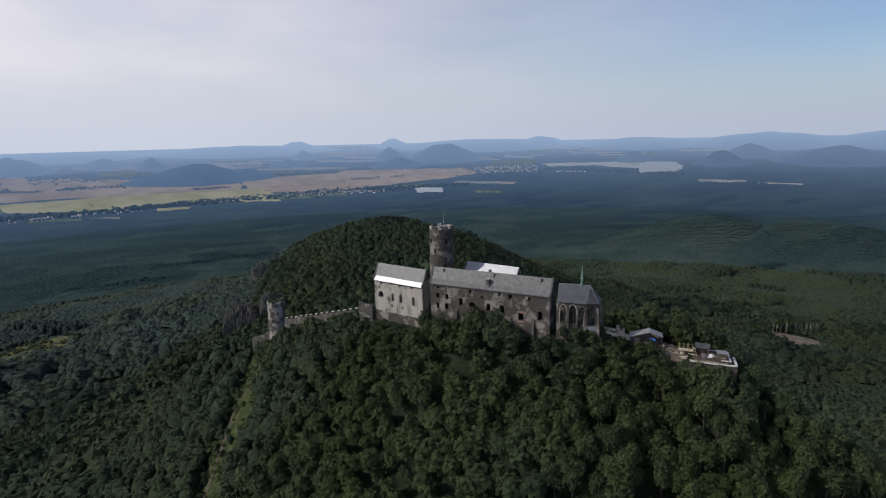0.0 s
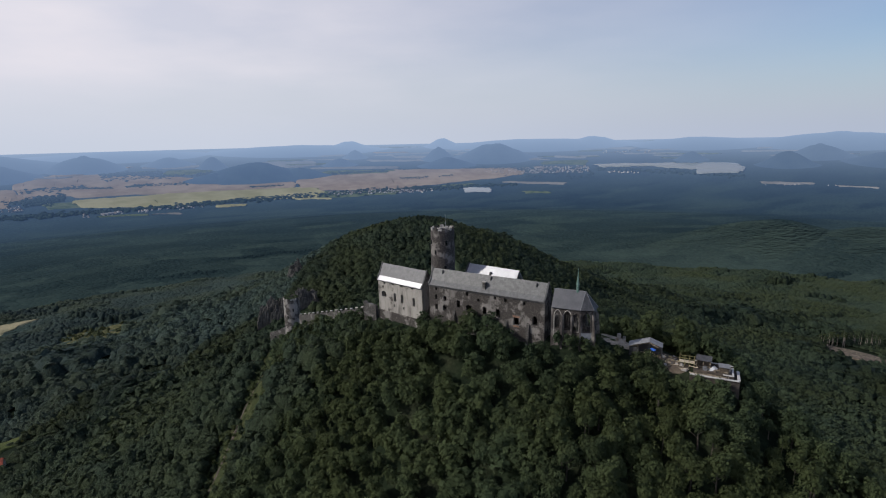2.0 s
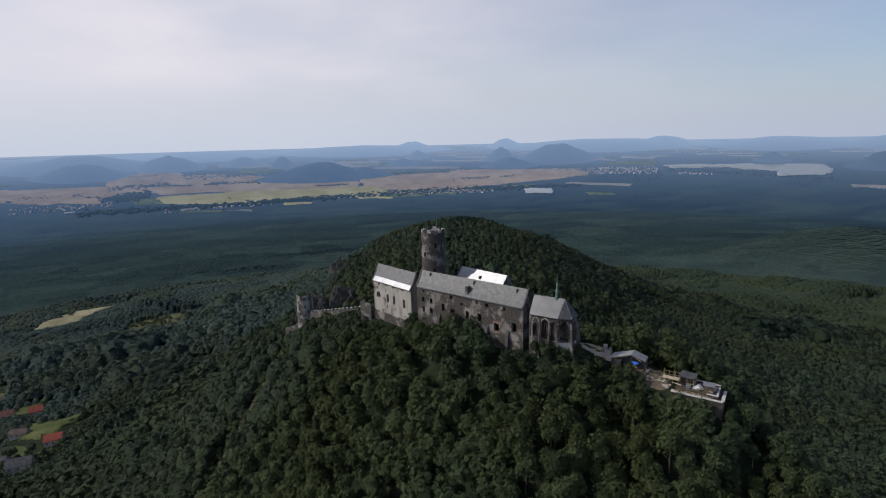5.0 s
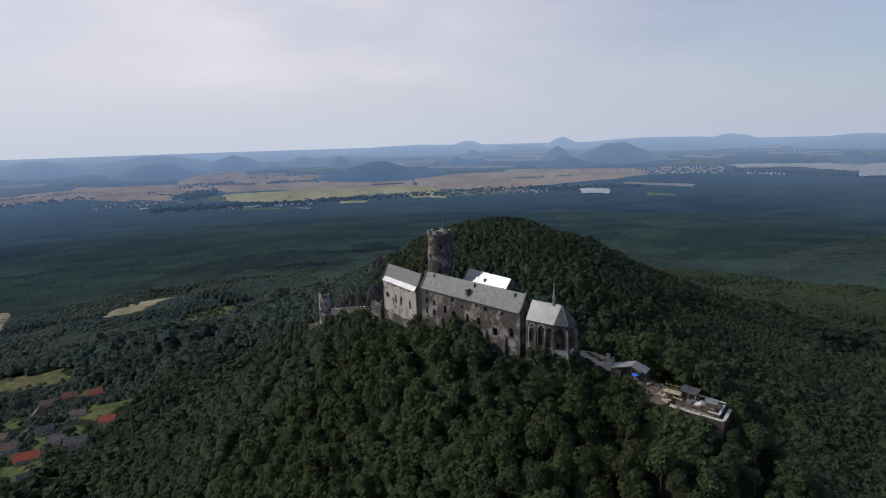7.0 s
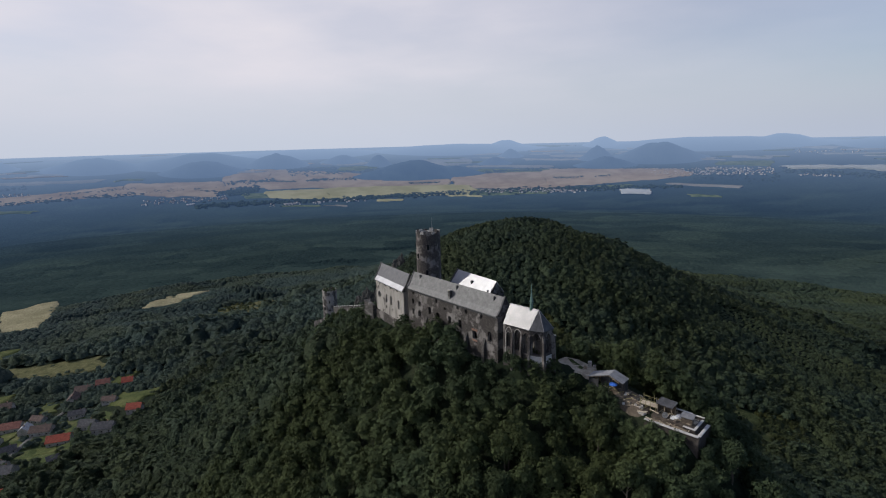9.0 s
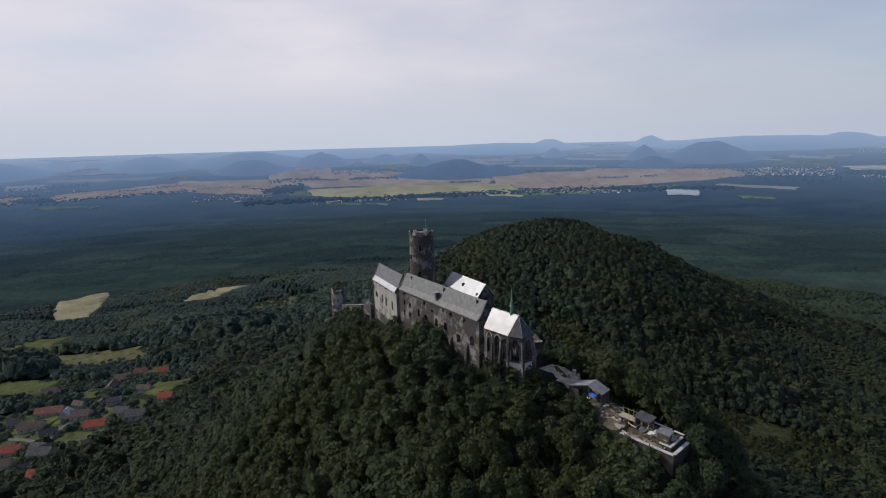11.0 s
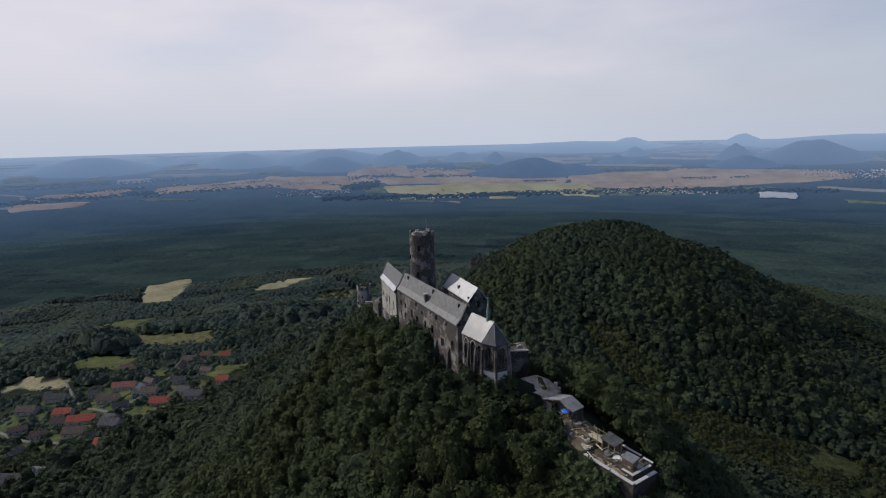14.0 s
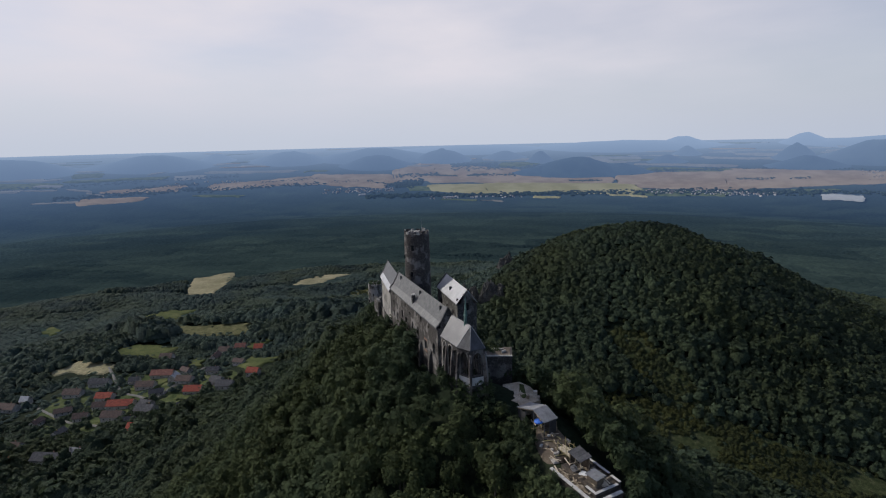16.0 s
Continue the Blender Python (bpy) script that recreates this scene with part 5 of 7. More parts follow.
for i in range(8):
    a, b = i * math.tau / 8, (i + 1) * math.tau / 8
    p, q = Vector((1.25 * math.cos(a), 1.25 * math.sin(a), -8.05)), Vector((1.25 * math.cos(b), 1.25 * math.sin(b), -8.05))
    bm.faces.new([bm.verts.new(v) for v in (p, q, Vector((0, 0, -7.45)))])
    bm.faces.new([bm.verts.new(v) for v in (p, q, q + Vector((0, 0, -0.22)), p + Vector((0, 0, -0.22)))])
part("canopy", bm, BLUE, parasol)
bm = bmesh.new()
rod(bm, (0, 0, -10.6), (0, 0, -7.5), 0.04)
part("pole", bm, STEEL, parasol)
for x, y, w, h, mm, lab in ((70.2, 192.6, 1.1, 2.3, TRIM, "pale broken stone pillar beside the path"), (71.8, 191.4, 0.9, 1.8, TRIM, "pale broken stone pillar beside the path"), (69.0, 190.6, 0.8, 1.4, WOOD, "low wooden post beside the path")):
    bm = bmesh.new()
    z = gz(x, y)
    box(bm, -w / 2, w / 2, -w / 2, w / 2, z - 0.5, z + h, 0.08)
    single("stone_pillar", bm, mm, lab, "pillar", pose(x, y, 0, 0, 0, 20), group="pillars by the path")

TERR = frame_at(87.5, 169.7, 0.927, -0.376)
terrace = thing("terrace_bastion", "walled stone terrace with pale coping on the slope", "terrace", TERR)
bm = bmesh.new()
box(bm, 0, 14.6, 0, 9.4, -38, -12.75, 0.15)
box(bm, 0, 14.6, 0, 0.7, -12.75, -12.3)
box(bm, 13.9, 14.6, 0.7, 8.2, -12.75, -12.3)
part("retaining_wall", bm, DARKRUBBLE, terrace, "dark rubble retaining wall")
x = 0.0
rnd = random.Random(4)
while x < 14.2:
    w = rnd.uniform(0.8, 1.6)
    bm = bmesh.new()
    box(bm, x, min(x + w - 0.05, 14.65), -0.12, 0.75, -12.3, -12.08 + rnd.uniform(0, 0.05), 0.03)
    part("coping_slab", bm, FRESH, terrace)
    x += w
y = 0.8
while y < 8.0:
    w = rnd.uniform(0.8, 1.5)
    bm = bmesh.new()
    box(bm, 13.85, 14.72, y, min(y + w - 0.05, 8.3), -12.3, -12.08 + rnd.uniform(0, 0.05), 0.03)
    part("coping_slab", bm, FRESH, terrace)
    y += w
bm = bmesh.new()
box(bm, 0.7, 13.9, 0.7, 9.3, -12.8, -12.55)
box(bm, 0.9, 12.2, 2.6, 8.8, -12.55, -11.5, 0.1)
part("earth_floor", bm, DECK, terrace, "trodden dark brown earth floor")
bm = bmesh.new()
box(bm, 9.8, 12.9, 1.9, 2.5, -12.6, -11.6)
box(bm, 12.3, 12.9, 2.5, 8.6, -12.6, -11.6)
parapet = part("inner_parapet", bm, DARKRUBBLE, terrace, "low dark inner parapet")
for x0, x1, y0, y1 in ((9.7, 11.2, 1.85, 2.5), (11.24, 12.95, 1.85, 2.5), (12.3, 12.95, 2.55, 4.5), (12.3, 12.95, 4.54, 6.6), (12.3, 12.95, 6.64, 8.65)):
    bm = bmesh.new()
    box(bm, x0, x1, y0, y1, -11.6, -11.44, 0.02)
    part("coping_slab", bm, FRESH, parapet, "fresh pale coping slab")
bm = bmesh.new()
box(bm, 1.5, 9.6, 8.9, 9.4, -12.8, -10.9)
box(bm, 10.3, 12.8, 8.9, 9.4, -12.8, -11.1)
back_wall = part("back_wall", bm, DARKRUBBLE, terrace, "low dark rubble back wall")
for x0, x1, z in ((1.4, 4.2, -10.9), (4.25, 7.0, -10.9), (7.05, 9.7, -10.9), (10.2, 12.9, -11.1)):
    bm = bmesh.new()
    box(bm, x0, x1, 8.85, 9.45, z, z + 0.14, 0.02)
    part("coping_slab", bm, FRESH, back_wall, "fresh pale coping slab")


def hut(name, label, x, y, w, d, z0, z1, rise, mat_wall, mat_roof, turn=0.0, open_front=False):
    h = thing(name, label, "hut", TERR @ pose(x, y, 0, 0, 0, turn))
    if open_front:
        for px, py in ((0.1, 0.1), (w - 0.1, 0.1), (0.1, d - 0.1), (w - 0.1, d - 0.1), (w / 2, 0.1)):
            bm = bmesh.new()
            box(bm, px - 0.08, px + 0.08, py - 0.08, py + 0.08, z0, z1)
            part("post", bm, WOOD, h)
        bm = bmesh.new()
        box(bm, 0, w, d - 0.12, d, z0, z1)
        box(bm, 0, 0.1, 0, d - 0.12, z0, z1)
        part("boarding", bm, mat_wall, h)
    else:
        n = 8
        for k in range(n):
            bm = bmesh.new()
            box(bm, k * w / n, (k + 1) * w / n - 0.03, 0, 0.06, z0, z1)
            part("board", bm, mat_wall, h)
        bm = bmesh.new()
        box(bm, 0, w, 0.07, d, z0, z1)
        part("body", bm, mat_wall, h)
    bm = bmesh.new()
    prism(bm, [Vector((-0.3, -0.35, z1)), Vector((w + 0.3, -0.35, z1)), Vector((w + 0.3, d + 0.3, z1 + rise)), Vector((-0.3, d + 0.3, z1 + rise))], (0, 0, 0.14))
    part("roof", bm, mat_roof, h)
    for k in range(4):
        bm = bmesh.new()
        xx = -0.2 + k * (w + 0.3) / 3.2
        prism(bm, [Vector((xx, -0.35, z1 + 0.145)), Vector((xx + 0.12, -0.35, z1 + 0.145)), Vector((xx + 0.12, d + 0.3, z1 + rise + 0.145)), Vector((xx, d + 0.3, z1 + rise + 0.145))], (0, 0, 0.05))
        part("batten", bm, mat_roof, h)
    return h


hut("site_hut", "small dark site hut with a pale slatted roof", 8.7, 3.3, 2.8, 2.2, -11.5, -9.55, 0.25, DECKWOOD, FELT, 4)
hut("site_shelter", "open site shelter under a grey sloping roof", 1.7, 4.4, 4.2, 2.6, -11.5, -8.5, 0.7, DECKWOOD, GREYTILE, -6, True)

mixer = thing("cable_reel", "round grey reel standing in the yard", "reel", TERR @ pose(4.4, 3.4, -10.75, 90, 0, 10))
bm = bmesh.new()
for z in (-0.35, 0.25):
    rod(bm, (0, 0, z), (0, 0, z + 0.1), 0.75, 0.75, 18)
part("flange", bm, STEEL, mixer)
bm = bmesh.new()
rod(bm, (0, 0, -0.26), (0, 0, 0.26), 0.4, 0.4, 14)
part("drum", bm, DARKROOF, mixer)


def heap(name, label, x, y, w, d, h, material, seed, base=-11.52):
    """A crumpled sheet or a heap: a low uneven mound."""
    bm = bmesh.new()
    n = 9
    g = [[bm.verts.new(((i / n - 0.5) * w, (j / n - 0.5) * d, h * max(0.0, (1 - (2 * i / n - 1) ** 2) * (1 - (2 * j / n - 1) ** 2)) ** 0.5 * (0.6 + 0.8 * abs(noise.noise((i * 0.6, j * 0.6, seed)))))) for j in range(n + 1)] for i in range(n + 1)]
    for i in range(n):
        for j in range(n):
            bm.faces.new((g[i][j], g[i + 1][j], g[i + 1][j + 1], g[i][j + 1]))
    return single(name, bm, material, label, name.replace("_", " "), TERR @ pose(x, y, base, 0, 0, seed * 20), group="yard heaps")


heap("tarpaulin", "crumpled white tarpaulin on the terrace", 6.6, 4.6, 2.6, 1.6, 0.8, WHITE, 1)
heap("tarpaulin", "crumpled white tarpaulin on the terrace", 7.2, 6.2, 1.6, 1.8, 0.9, WHITE, 2)
heap("sand_heap", "pale heap of building sand", 8.0, 1.6, 2.4, 1.2, 0.4, SAND, 3, -12.56)
heap("sand_heap", "pale heap of building sand", 11.0, 6.0, 1.8, 2.2, 0.7, SAND, 4)
heap("rubble_heap", "brown heap of rubble", 5.0, 1.7, 2.6, 1.2, 0.5, EARTH, 5, -12.56)
heap("blue_sheet", "small blue plastic sheet", 6.9, 5.4, 0.9, 0.8, 0.5, BLUE, 6)
rnd = random.Random(12)
for k in range(46):
    x, y = rnd.uniform(1.0, 11.5), rnd.uniform(1.0, 2.3) if k % 2 else rnd.uniform(2.9, 8.2)
    ln, tw = rnd.uniform(1.4, 3.4), rnd.choice((0, 8, -12, 90, 75))
    bm = bmesh.new()
    box(bm, -ln / 2, ln / 2, -0.12, 0.12, 0, 0.09 + 0.05 * (k % 3))
    single("timber_plank", bm, rnd.choice((WOOD, PALEWOOD, WOOD, WOOD)), "sawn timber plank lying on the terrace", "plank", TERR @ pose(x, y, (-12.54 if k % 2 else -11.49) + 0.16 * (k % 3), 0, 0, tw + rnd.uniform(-8, 8)), group="planks on the terrace")

scaffold = thing("scaffold", "yellowish timber scaffold between yard and terrace", "scaffold", TERR @ pose(-3.4, 5.2, 0))
for i in range(4):
    for j in range(2):
        bm = bmesh.new()
        rod(bm, (i * 1.5, j * 2.4, -15.5), (i * 1.5, j * 2.4, -8.2 - 0.5 * (i % 2)), 0.07)
        part("upright", bm, YELLOW, scaffold)
for z in (-10.6, -9.0):
    for j in range(2):
        bm = bmesh.new()
        rod(bm, (-0.3, j * 2.4, z), (4.9, j * 2.4, z), 0.06)
        part("ledger", bm, YELLOW, scaffold)
for k in range(5):
    bm = bmesh.new()
    box(bm, -0.2, 4.7, 0.1 + k * 0.45, 0.48 + k * 0.45, -10.55, -10.48)
    part("walk_board", bm, PALEWOOD, scaffold)
for k, (x, y) in enumerate(((-1.8, 3.0), (-4.6, 6.8), (-2.6, 8.6), (-5.6, 9.8))):
    p = (TERR @ Vector((x, y, 0)))
    heap("rubble_heap", "pale heap of stones beside the path", x, y, 2.0, 1.6, 0.7, TRIM, 8 + k, gz(p.x, p.y) - 0.1)
for x, y, h in ((3.2, 9.0, 3.4), (6.0, 8.3, 3.0), (-0.4, 9.4, 3.2)):
    bm = bmesh.new()
    rod(bm, (0, 0, -0.4), (0, 0, h), 0.06)
    single("steel_post", bm, STEEL, "thin steel post at the back of the terrace", "post", TERR @ pose(x, y, -12.6), group="posts on the terrace")

rnd = random.Random(33)
for k in range(70):
    u, w = rnd.random(), rnd.gauss(0, 1.5)
    x, y = 76.5 + u * 11.5 + w * 0.5, 184.0 - u * 9.5 + w * 0.86
    z = gz(x, y) + 0.42
    bm = bmesh.new()
    if k % 3 == 2:
        c = rnd.uniform(0.25, 0.6)
        box(bm, -c, c, -c * 0.7, c * 0.7, -0.1, c * 0.9, 0.08, 0.08)
        single("stone_block", bm, rnd.choice((TRIM, GREYSTONE, FRESH)), "loose pale building stone in the yard", "stone", pose(x, y, z, rnd.uniform(-8, 8), 0, rnd.uniform(0, 180)), group="stones in the yard")
    else:
        ln = rnd.uniform(1.2, 3.2)
        box(bm, -ln / 2, ln / 2, -0.11, 0.11, 0, 0.1)
        single("timber_plank", bm, rnd.choice((WOOD, PALEWOOD, WOOD, YELLOW)), "weathered timber plank lying in the yard", "plank", pose(x, y, z + 0.12 * (k % 3), rnd.uniform(-3, 3), rnd.uniform(-4, 4), rnd.choice((-40, -35, 50, 20)) + rnd.uniform(-14, 14)), group="planks in the yard")
for k in range(9):
    x, y = 62.5 + k * 0.55, 196.0 - k * 0.95
    bm = bmesh.new()
    box(bm, -1.1, 1.1, -0.12, 0.12, 0, 0.14)
    single("timber_plank", bm, PALEWOOD if k % 3 else WOOD, "pale timber stacked beside the sandy path", "plank", pose(x + 0.8 + rnd.uniform(-0.4, 0.4), y, -8.94 + 0.01 * k, 0, 0, -58 + rnd.uniform(-8, 8)), group="planks by the path")

# ---- basalt cliffs ----


def cliff(x, y, z, width, height, turn, seed):
    """A crag of close upright basalt columns with a broken, rounded top."""
    rnd = random.Random(seed)
    bm = bmesh.new()
    r = 0.8
    rows, cols = 9, int(width / (1.74 * r)) + 1
    for i in range(rows):
        for j in range(cols):
            cx, cy = (j - cols / 2 + 0.5 * (i % 2)) * 1.74 * r, (i - 2) * 1.5 * r
            u = cx / width * 2
            lump = noise.noise((cx * 0.16, cy * 0.3, seed * 3.7)) + 0.5 * noise.noise((cx * 0.5, cy * 0.5, seed))
            h = height * max(0.05, (1 - abs(u) ** 5)) * min(1.0, 0.6 + 0.09 * i) * (0.8 + 0.7 * lump) + rnd.uniform(-1.2, 1.0)
            lo = [Vector((cx + r * math.cos(k * math.tau / 6 + 0.52), cy + r * math.sin(k * math.tau / 6 + 0.52), -12)) for k in range(6)]
            vs = prism(bm, lo, (rnd.uniform(-0.25, 0.25), 0.12 * h, h + 12))
            for v in vs[6:]:
                v.co.z += rnd.uniform(-0.45, 0.45)
    single("basalt_crag", bm, CRAGROCK, "grey crag of upright basalt columns in the wood", "rock", pose(x, y, z, 0, 0, turn), group="crags below the castle")


for k, (x, y, z, w, h, t) in enumerate(((-190, 494, gz(-190, 494) + 1, 34, 19, 14), (-160, 503, gz(-160, 503) + 2, 26, 15, 24), (-198, 590, -90, 22, 13, 55))):
    cliff(x, y, z, w, h, t, 60 + k)

# ---- village ----


def house(x, y, turn, w, d, h, pitch, roof, label):
    z = gz(x, y)
    t = thing("village_house", label, "house", pose(x, y, z + 1.2, 0, 0, turn), group="village houses")
    bm = bmesh.new()
    prism(bm, [Vector((-w / 2, -d / 2, -3)), Vector((-w / 2, d / 2, -3)), Vector((-w / 2, d / 2, h)), Vector((-w / 2, 0, h + pitch - 0.15)), Vector((-w / 2, -d / 2, h))], (w, 0, 0))
    part("wall", bm, RENDERING, t)
    bm = bmesh.new()
    roof_shell(bm, w + 1.0, [(-d / 2 - 0.6, h - 0.35), (0, h + pitch), (d / 2 + 0.6, h - 0.35)], 0.25, -w / 2 - 0.5)
    top = part("roof", bm, roof, t)
    bm = bmesh.new()
    box(bm, w * 0.18, w * 0.18 + 0.7, 0.3, 1.0, h + pitch * 0.4, h + pitch + 0.8)
    part("chimney", bm, BRICK, top)
    for k in range(3):
        for side in (-1, 1):
            bm = bmesh.new()
            cx = -w / 3 + k * w / 3
            box(bm, cx - 0.5, cx + 0.5, side * (d / 2 + 0.02) - 0.03, side * (d / 2 + 0.02) + 0.03, 0.9, 2.2)
            part("window", bm, DIMGLASS, t)


HOUSES = [
    (-378, 131, 36, 19, 10, 0), (-410, 141, 34, 17, 10, 1), (-352, 154, 35, 24, 11, 2), (-539, 161, 30, 20, 10, 1), (-545, 177, 36, 9, 8, 5), (-509, 212, 38, 19, 10, 1), (-510, 238, 40, 22, 9, 2),
    (-465, 229, 36, 17, 10, 0), (-425, 231, 42, 25, 11, 0), (-398, 215, 38, 19, 10, 1), (-380, 238, 30, 18, 12, 2),
]
MORE_HOUSES = [
    (-322, 211, 30, 17, 10, 0), (-453, 265, 40, 20, 10, 1), (-473, 291, 40, 25, 11, 4), (-446, 292, -50, 11, 9, 5), (-428, 296, 34, 17, 11, 1), (-392, 289, 40, 18, 11, 0), (-388, 313, 20, 14, 10, 2), (-520, 315, 40, 15, 10, 1),
    (-482, 372, 35, 17, 10, 1), (-470, 352, -48, 16, 10, 1), (-474, 388, 45, 13, 9, 4), (-449, 399, 40, 11, 9, 0), (-362, 341, 30, 13, 9, 0), (-356, 306, 32, 17, 11, 2), (-328, 168, 28, 12, 8, 3),
]
ROOFS = (REDTILE, BROWNTILE, GREYTILE, FELT, OLDTILE, PALEROOF)
ROOF_WORDS = ("village house with a red tiled roof", "village house with a brown tiled roof", "village house with a grey roof", "small hillside house with a pale sheet roof", "village house with a faded reddish roof", "long village house with a pale grey roof")
rnd = random.Random(21)
spots = []
for x, y, t, w, d, k in HOUSES + MORE_HOUSES:
    spots.append((x, y, w))
    house(x, y, t, w, d, 4.2, 4.2, ROOFS[k], ROOF_WORDS[k])
while len(spots) < 40:
    x, y = rnd.gauss(-425, 62), rnd.gauss(246, 62)
    if x > -322 or x < -560 or y < 140 or y > 385 or any((x - a) ** 2 + (y - b) ** 2 < 21 ** 2 for a, b, _ in spots) or abs((x + 425) * 0.66 - (y - 246) * 0.75) > 75:
        continue
    k = rnd.choice((4, 1, 1, 2, 2, 2))
    w = rnd.uniform(9, 15)
    spots.append((x, y, w))
    house(x, y, rnd.choice((35, 20, -50, 55)) + rnd.uniform(-12, 12), w, rnd.uniform(7, 9), rnd.uniform(2.8, 4.2), rnd.uniform(2.6, 3.8), ROOFS[k], ROOF_WORDS[k])


draped("village_green", -438, 246, 108, 74, 42, GARDEN, "gardens and grass between the village houses", lift=0.8, wobble=0.3, square=2.4, seed=77)
lane("village_road", [(-340, 140), (-385, 205), (-410, 255), (-445, 310), (-480, 390)], 4.5, ROADMAT, "grey village road")
lane("village_road", [(-410, 255), (-470, 245), (-560, 262)], 3.5, ROADMAT, "narrow village lane")
lane("village_road", [(-385, 205), (-440, 190), (-520, 180)], 3.5, ROADMAT, "narrow village lane")

# ---- trees ----
rng = np.random.default_rng(7)


def crown_cards(count, size, lobes, seed, lo=-0.25, loose=0.45):
    """A crown one unit high: leaf clumps on the lobes of an uneven dome. Returns vertices (n, 4, 3)."""
    g = np.random.default_rng(seed)
    centre = np.stack([g.uniform(-0.19, 0.19, lobes), g.uniform(-0.19, 0.19, lobes), g.uniform(0.40, 0.80, lobes)], -1)
    rad = g.uniform(0.15, 0.25, lobes)
    centre[0], rad[0] = (0, 0, 0.60), 0.29
    which = g.integers(0, lobes, count)
    d = g.normal(size=(count, 3))
    d /= np.linalg.norm(d, axis=1)[:, None]
    d[:, 2] = np.where(d[:, 2] < lo, -d[:, 2], d[:, 2])
    flat = np.array([1.0, 1.0, 1.15])
    c = centre[which] + d * flat * (rad[which] * g.uniform(0.72, 1.06, count))[:, None]
    nrm = d + g.normal(size=(count, 3)) * loose + np.array([0, 0, 0.25])
    nrm /= np.linalg.norm(nrm, axis=1)[:, None]
    ref = g.normal(size=(count, 3))
    u = np.cross(nrm, ref)
    u /= np.linalg.norm(u, axis=1)[:, None]
    w = np.cross(nrm, u)
    s = size * g.uniform(0.6, 1.35, count)[:, None]
    k = lambda: g.uniform(0.65, 1.2, count)[:, None]
    bend = nrm * s * 0.25
    return np.stack([c - u * s * k(), c - w * s * k() * 0.8 - bend, c + u * s * k(), c + w * s * k() * 0.8 - bend], 1)


def crown_dome(seed, segs=6, rows=((0.30, 0.26), (0.38, 0.52), (0.28, 0.80), (0.11, 0.97)), rag=0.2):
    """A low rounded crown one unit high, for woods seen from afar: vertices and quads."""
    g = np.random.default_rng(seed)
    v = []
    for r, z in rows:
        a = np.arange(segs) * math.tau / segs + g.uniform(0, 0.6)
        rr = r * g.uniform(1 - rag * 1.2, 1 + rag, segs)
        v.append(np.stack([rr * np.cos(a), rr * np.sin(a), z + g.uniform(-0.3 * rag, 0.3 * rag, segs)], -1))
    q = []
    for i in range(len(rows) - 1):
        for j in range(segs):
            q.append((i * segs + j, i * segs + (j + 1) % segs, (i + 1) * segs + (j + 1) % segs, (i + 1) * segs + j))
    t = (len(rows) - 1) * segs
    q += [(t, t + 1, t + 2, t + 3), (t + 3, t + 4, t + 5, t)] if segs == 6 else [(t, t + 1, t + 2, t + 3)]
    return np.concatenate(v), np.array(q)


def crown_lump(seed, segs, rows, count, size):
    """A crown for woods farther off: a lumpy leafy body with loose leaf clumps round it."""
    v, q = crown_dome(seed, segs, rows, 0.24)
    c = crown_cards(count, size, 6, seed + 1000, 0.05, 0.3)
    return np.concatenate([v, c.reshape(-1, 3)]), np.concatenate([q, len(v) + np.arange(count * 4).reshape(-1, 4)])


def crown_mesh(name, cards, material, tint=0.5):
    n = len(cards)
    f = np.arange(n * 4).reshape(n, 4)
    return mesh_from(name, cards.reshape(-1, 3), f, [material], tint=np.full(n * 4, tint))


def trunk_mesh(seed):
    r = random.Random(seed)
    bm = bmesh.new()
    rod(bm, (0, 0, -0.08), (0.01, 0.0, 0.3), 0.030, 0.020, 7)
    rod(bm, (0.01, 0, 0.3), (0.0, 0.01, 0.62), 0.020, 0.008, 6)
    for k in range(5):
        a, z = k * 1.26 + r.uniform(-0.4, 0.4), r.uniform(0.26, 0.46)
        rod(bm, (0, 0, z), (0.2 * math.cos(a), 0.2 * math.sin(a), z + r.uniform(0.12, 0.22)), 0.011, 0.004, 5)
    return finish("trunk", bm, BARK)


def seg_dist(x, y, a, b):
    d = np.array(b, float) - np.array(a, float)
    u = np.clip(((x - a[0]) * d[0] + (y - a[1]) * d[1]) / (d @ d), 0, 1)
    return np.hypot(x - a[0] - u * d[0], y - a[1] - u * d[1])


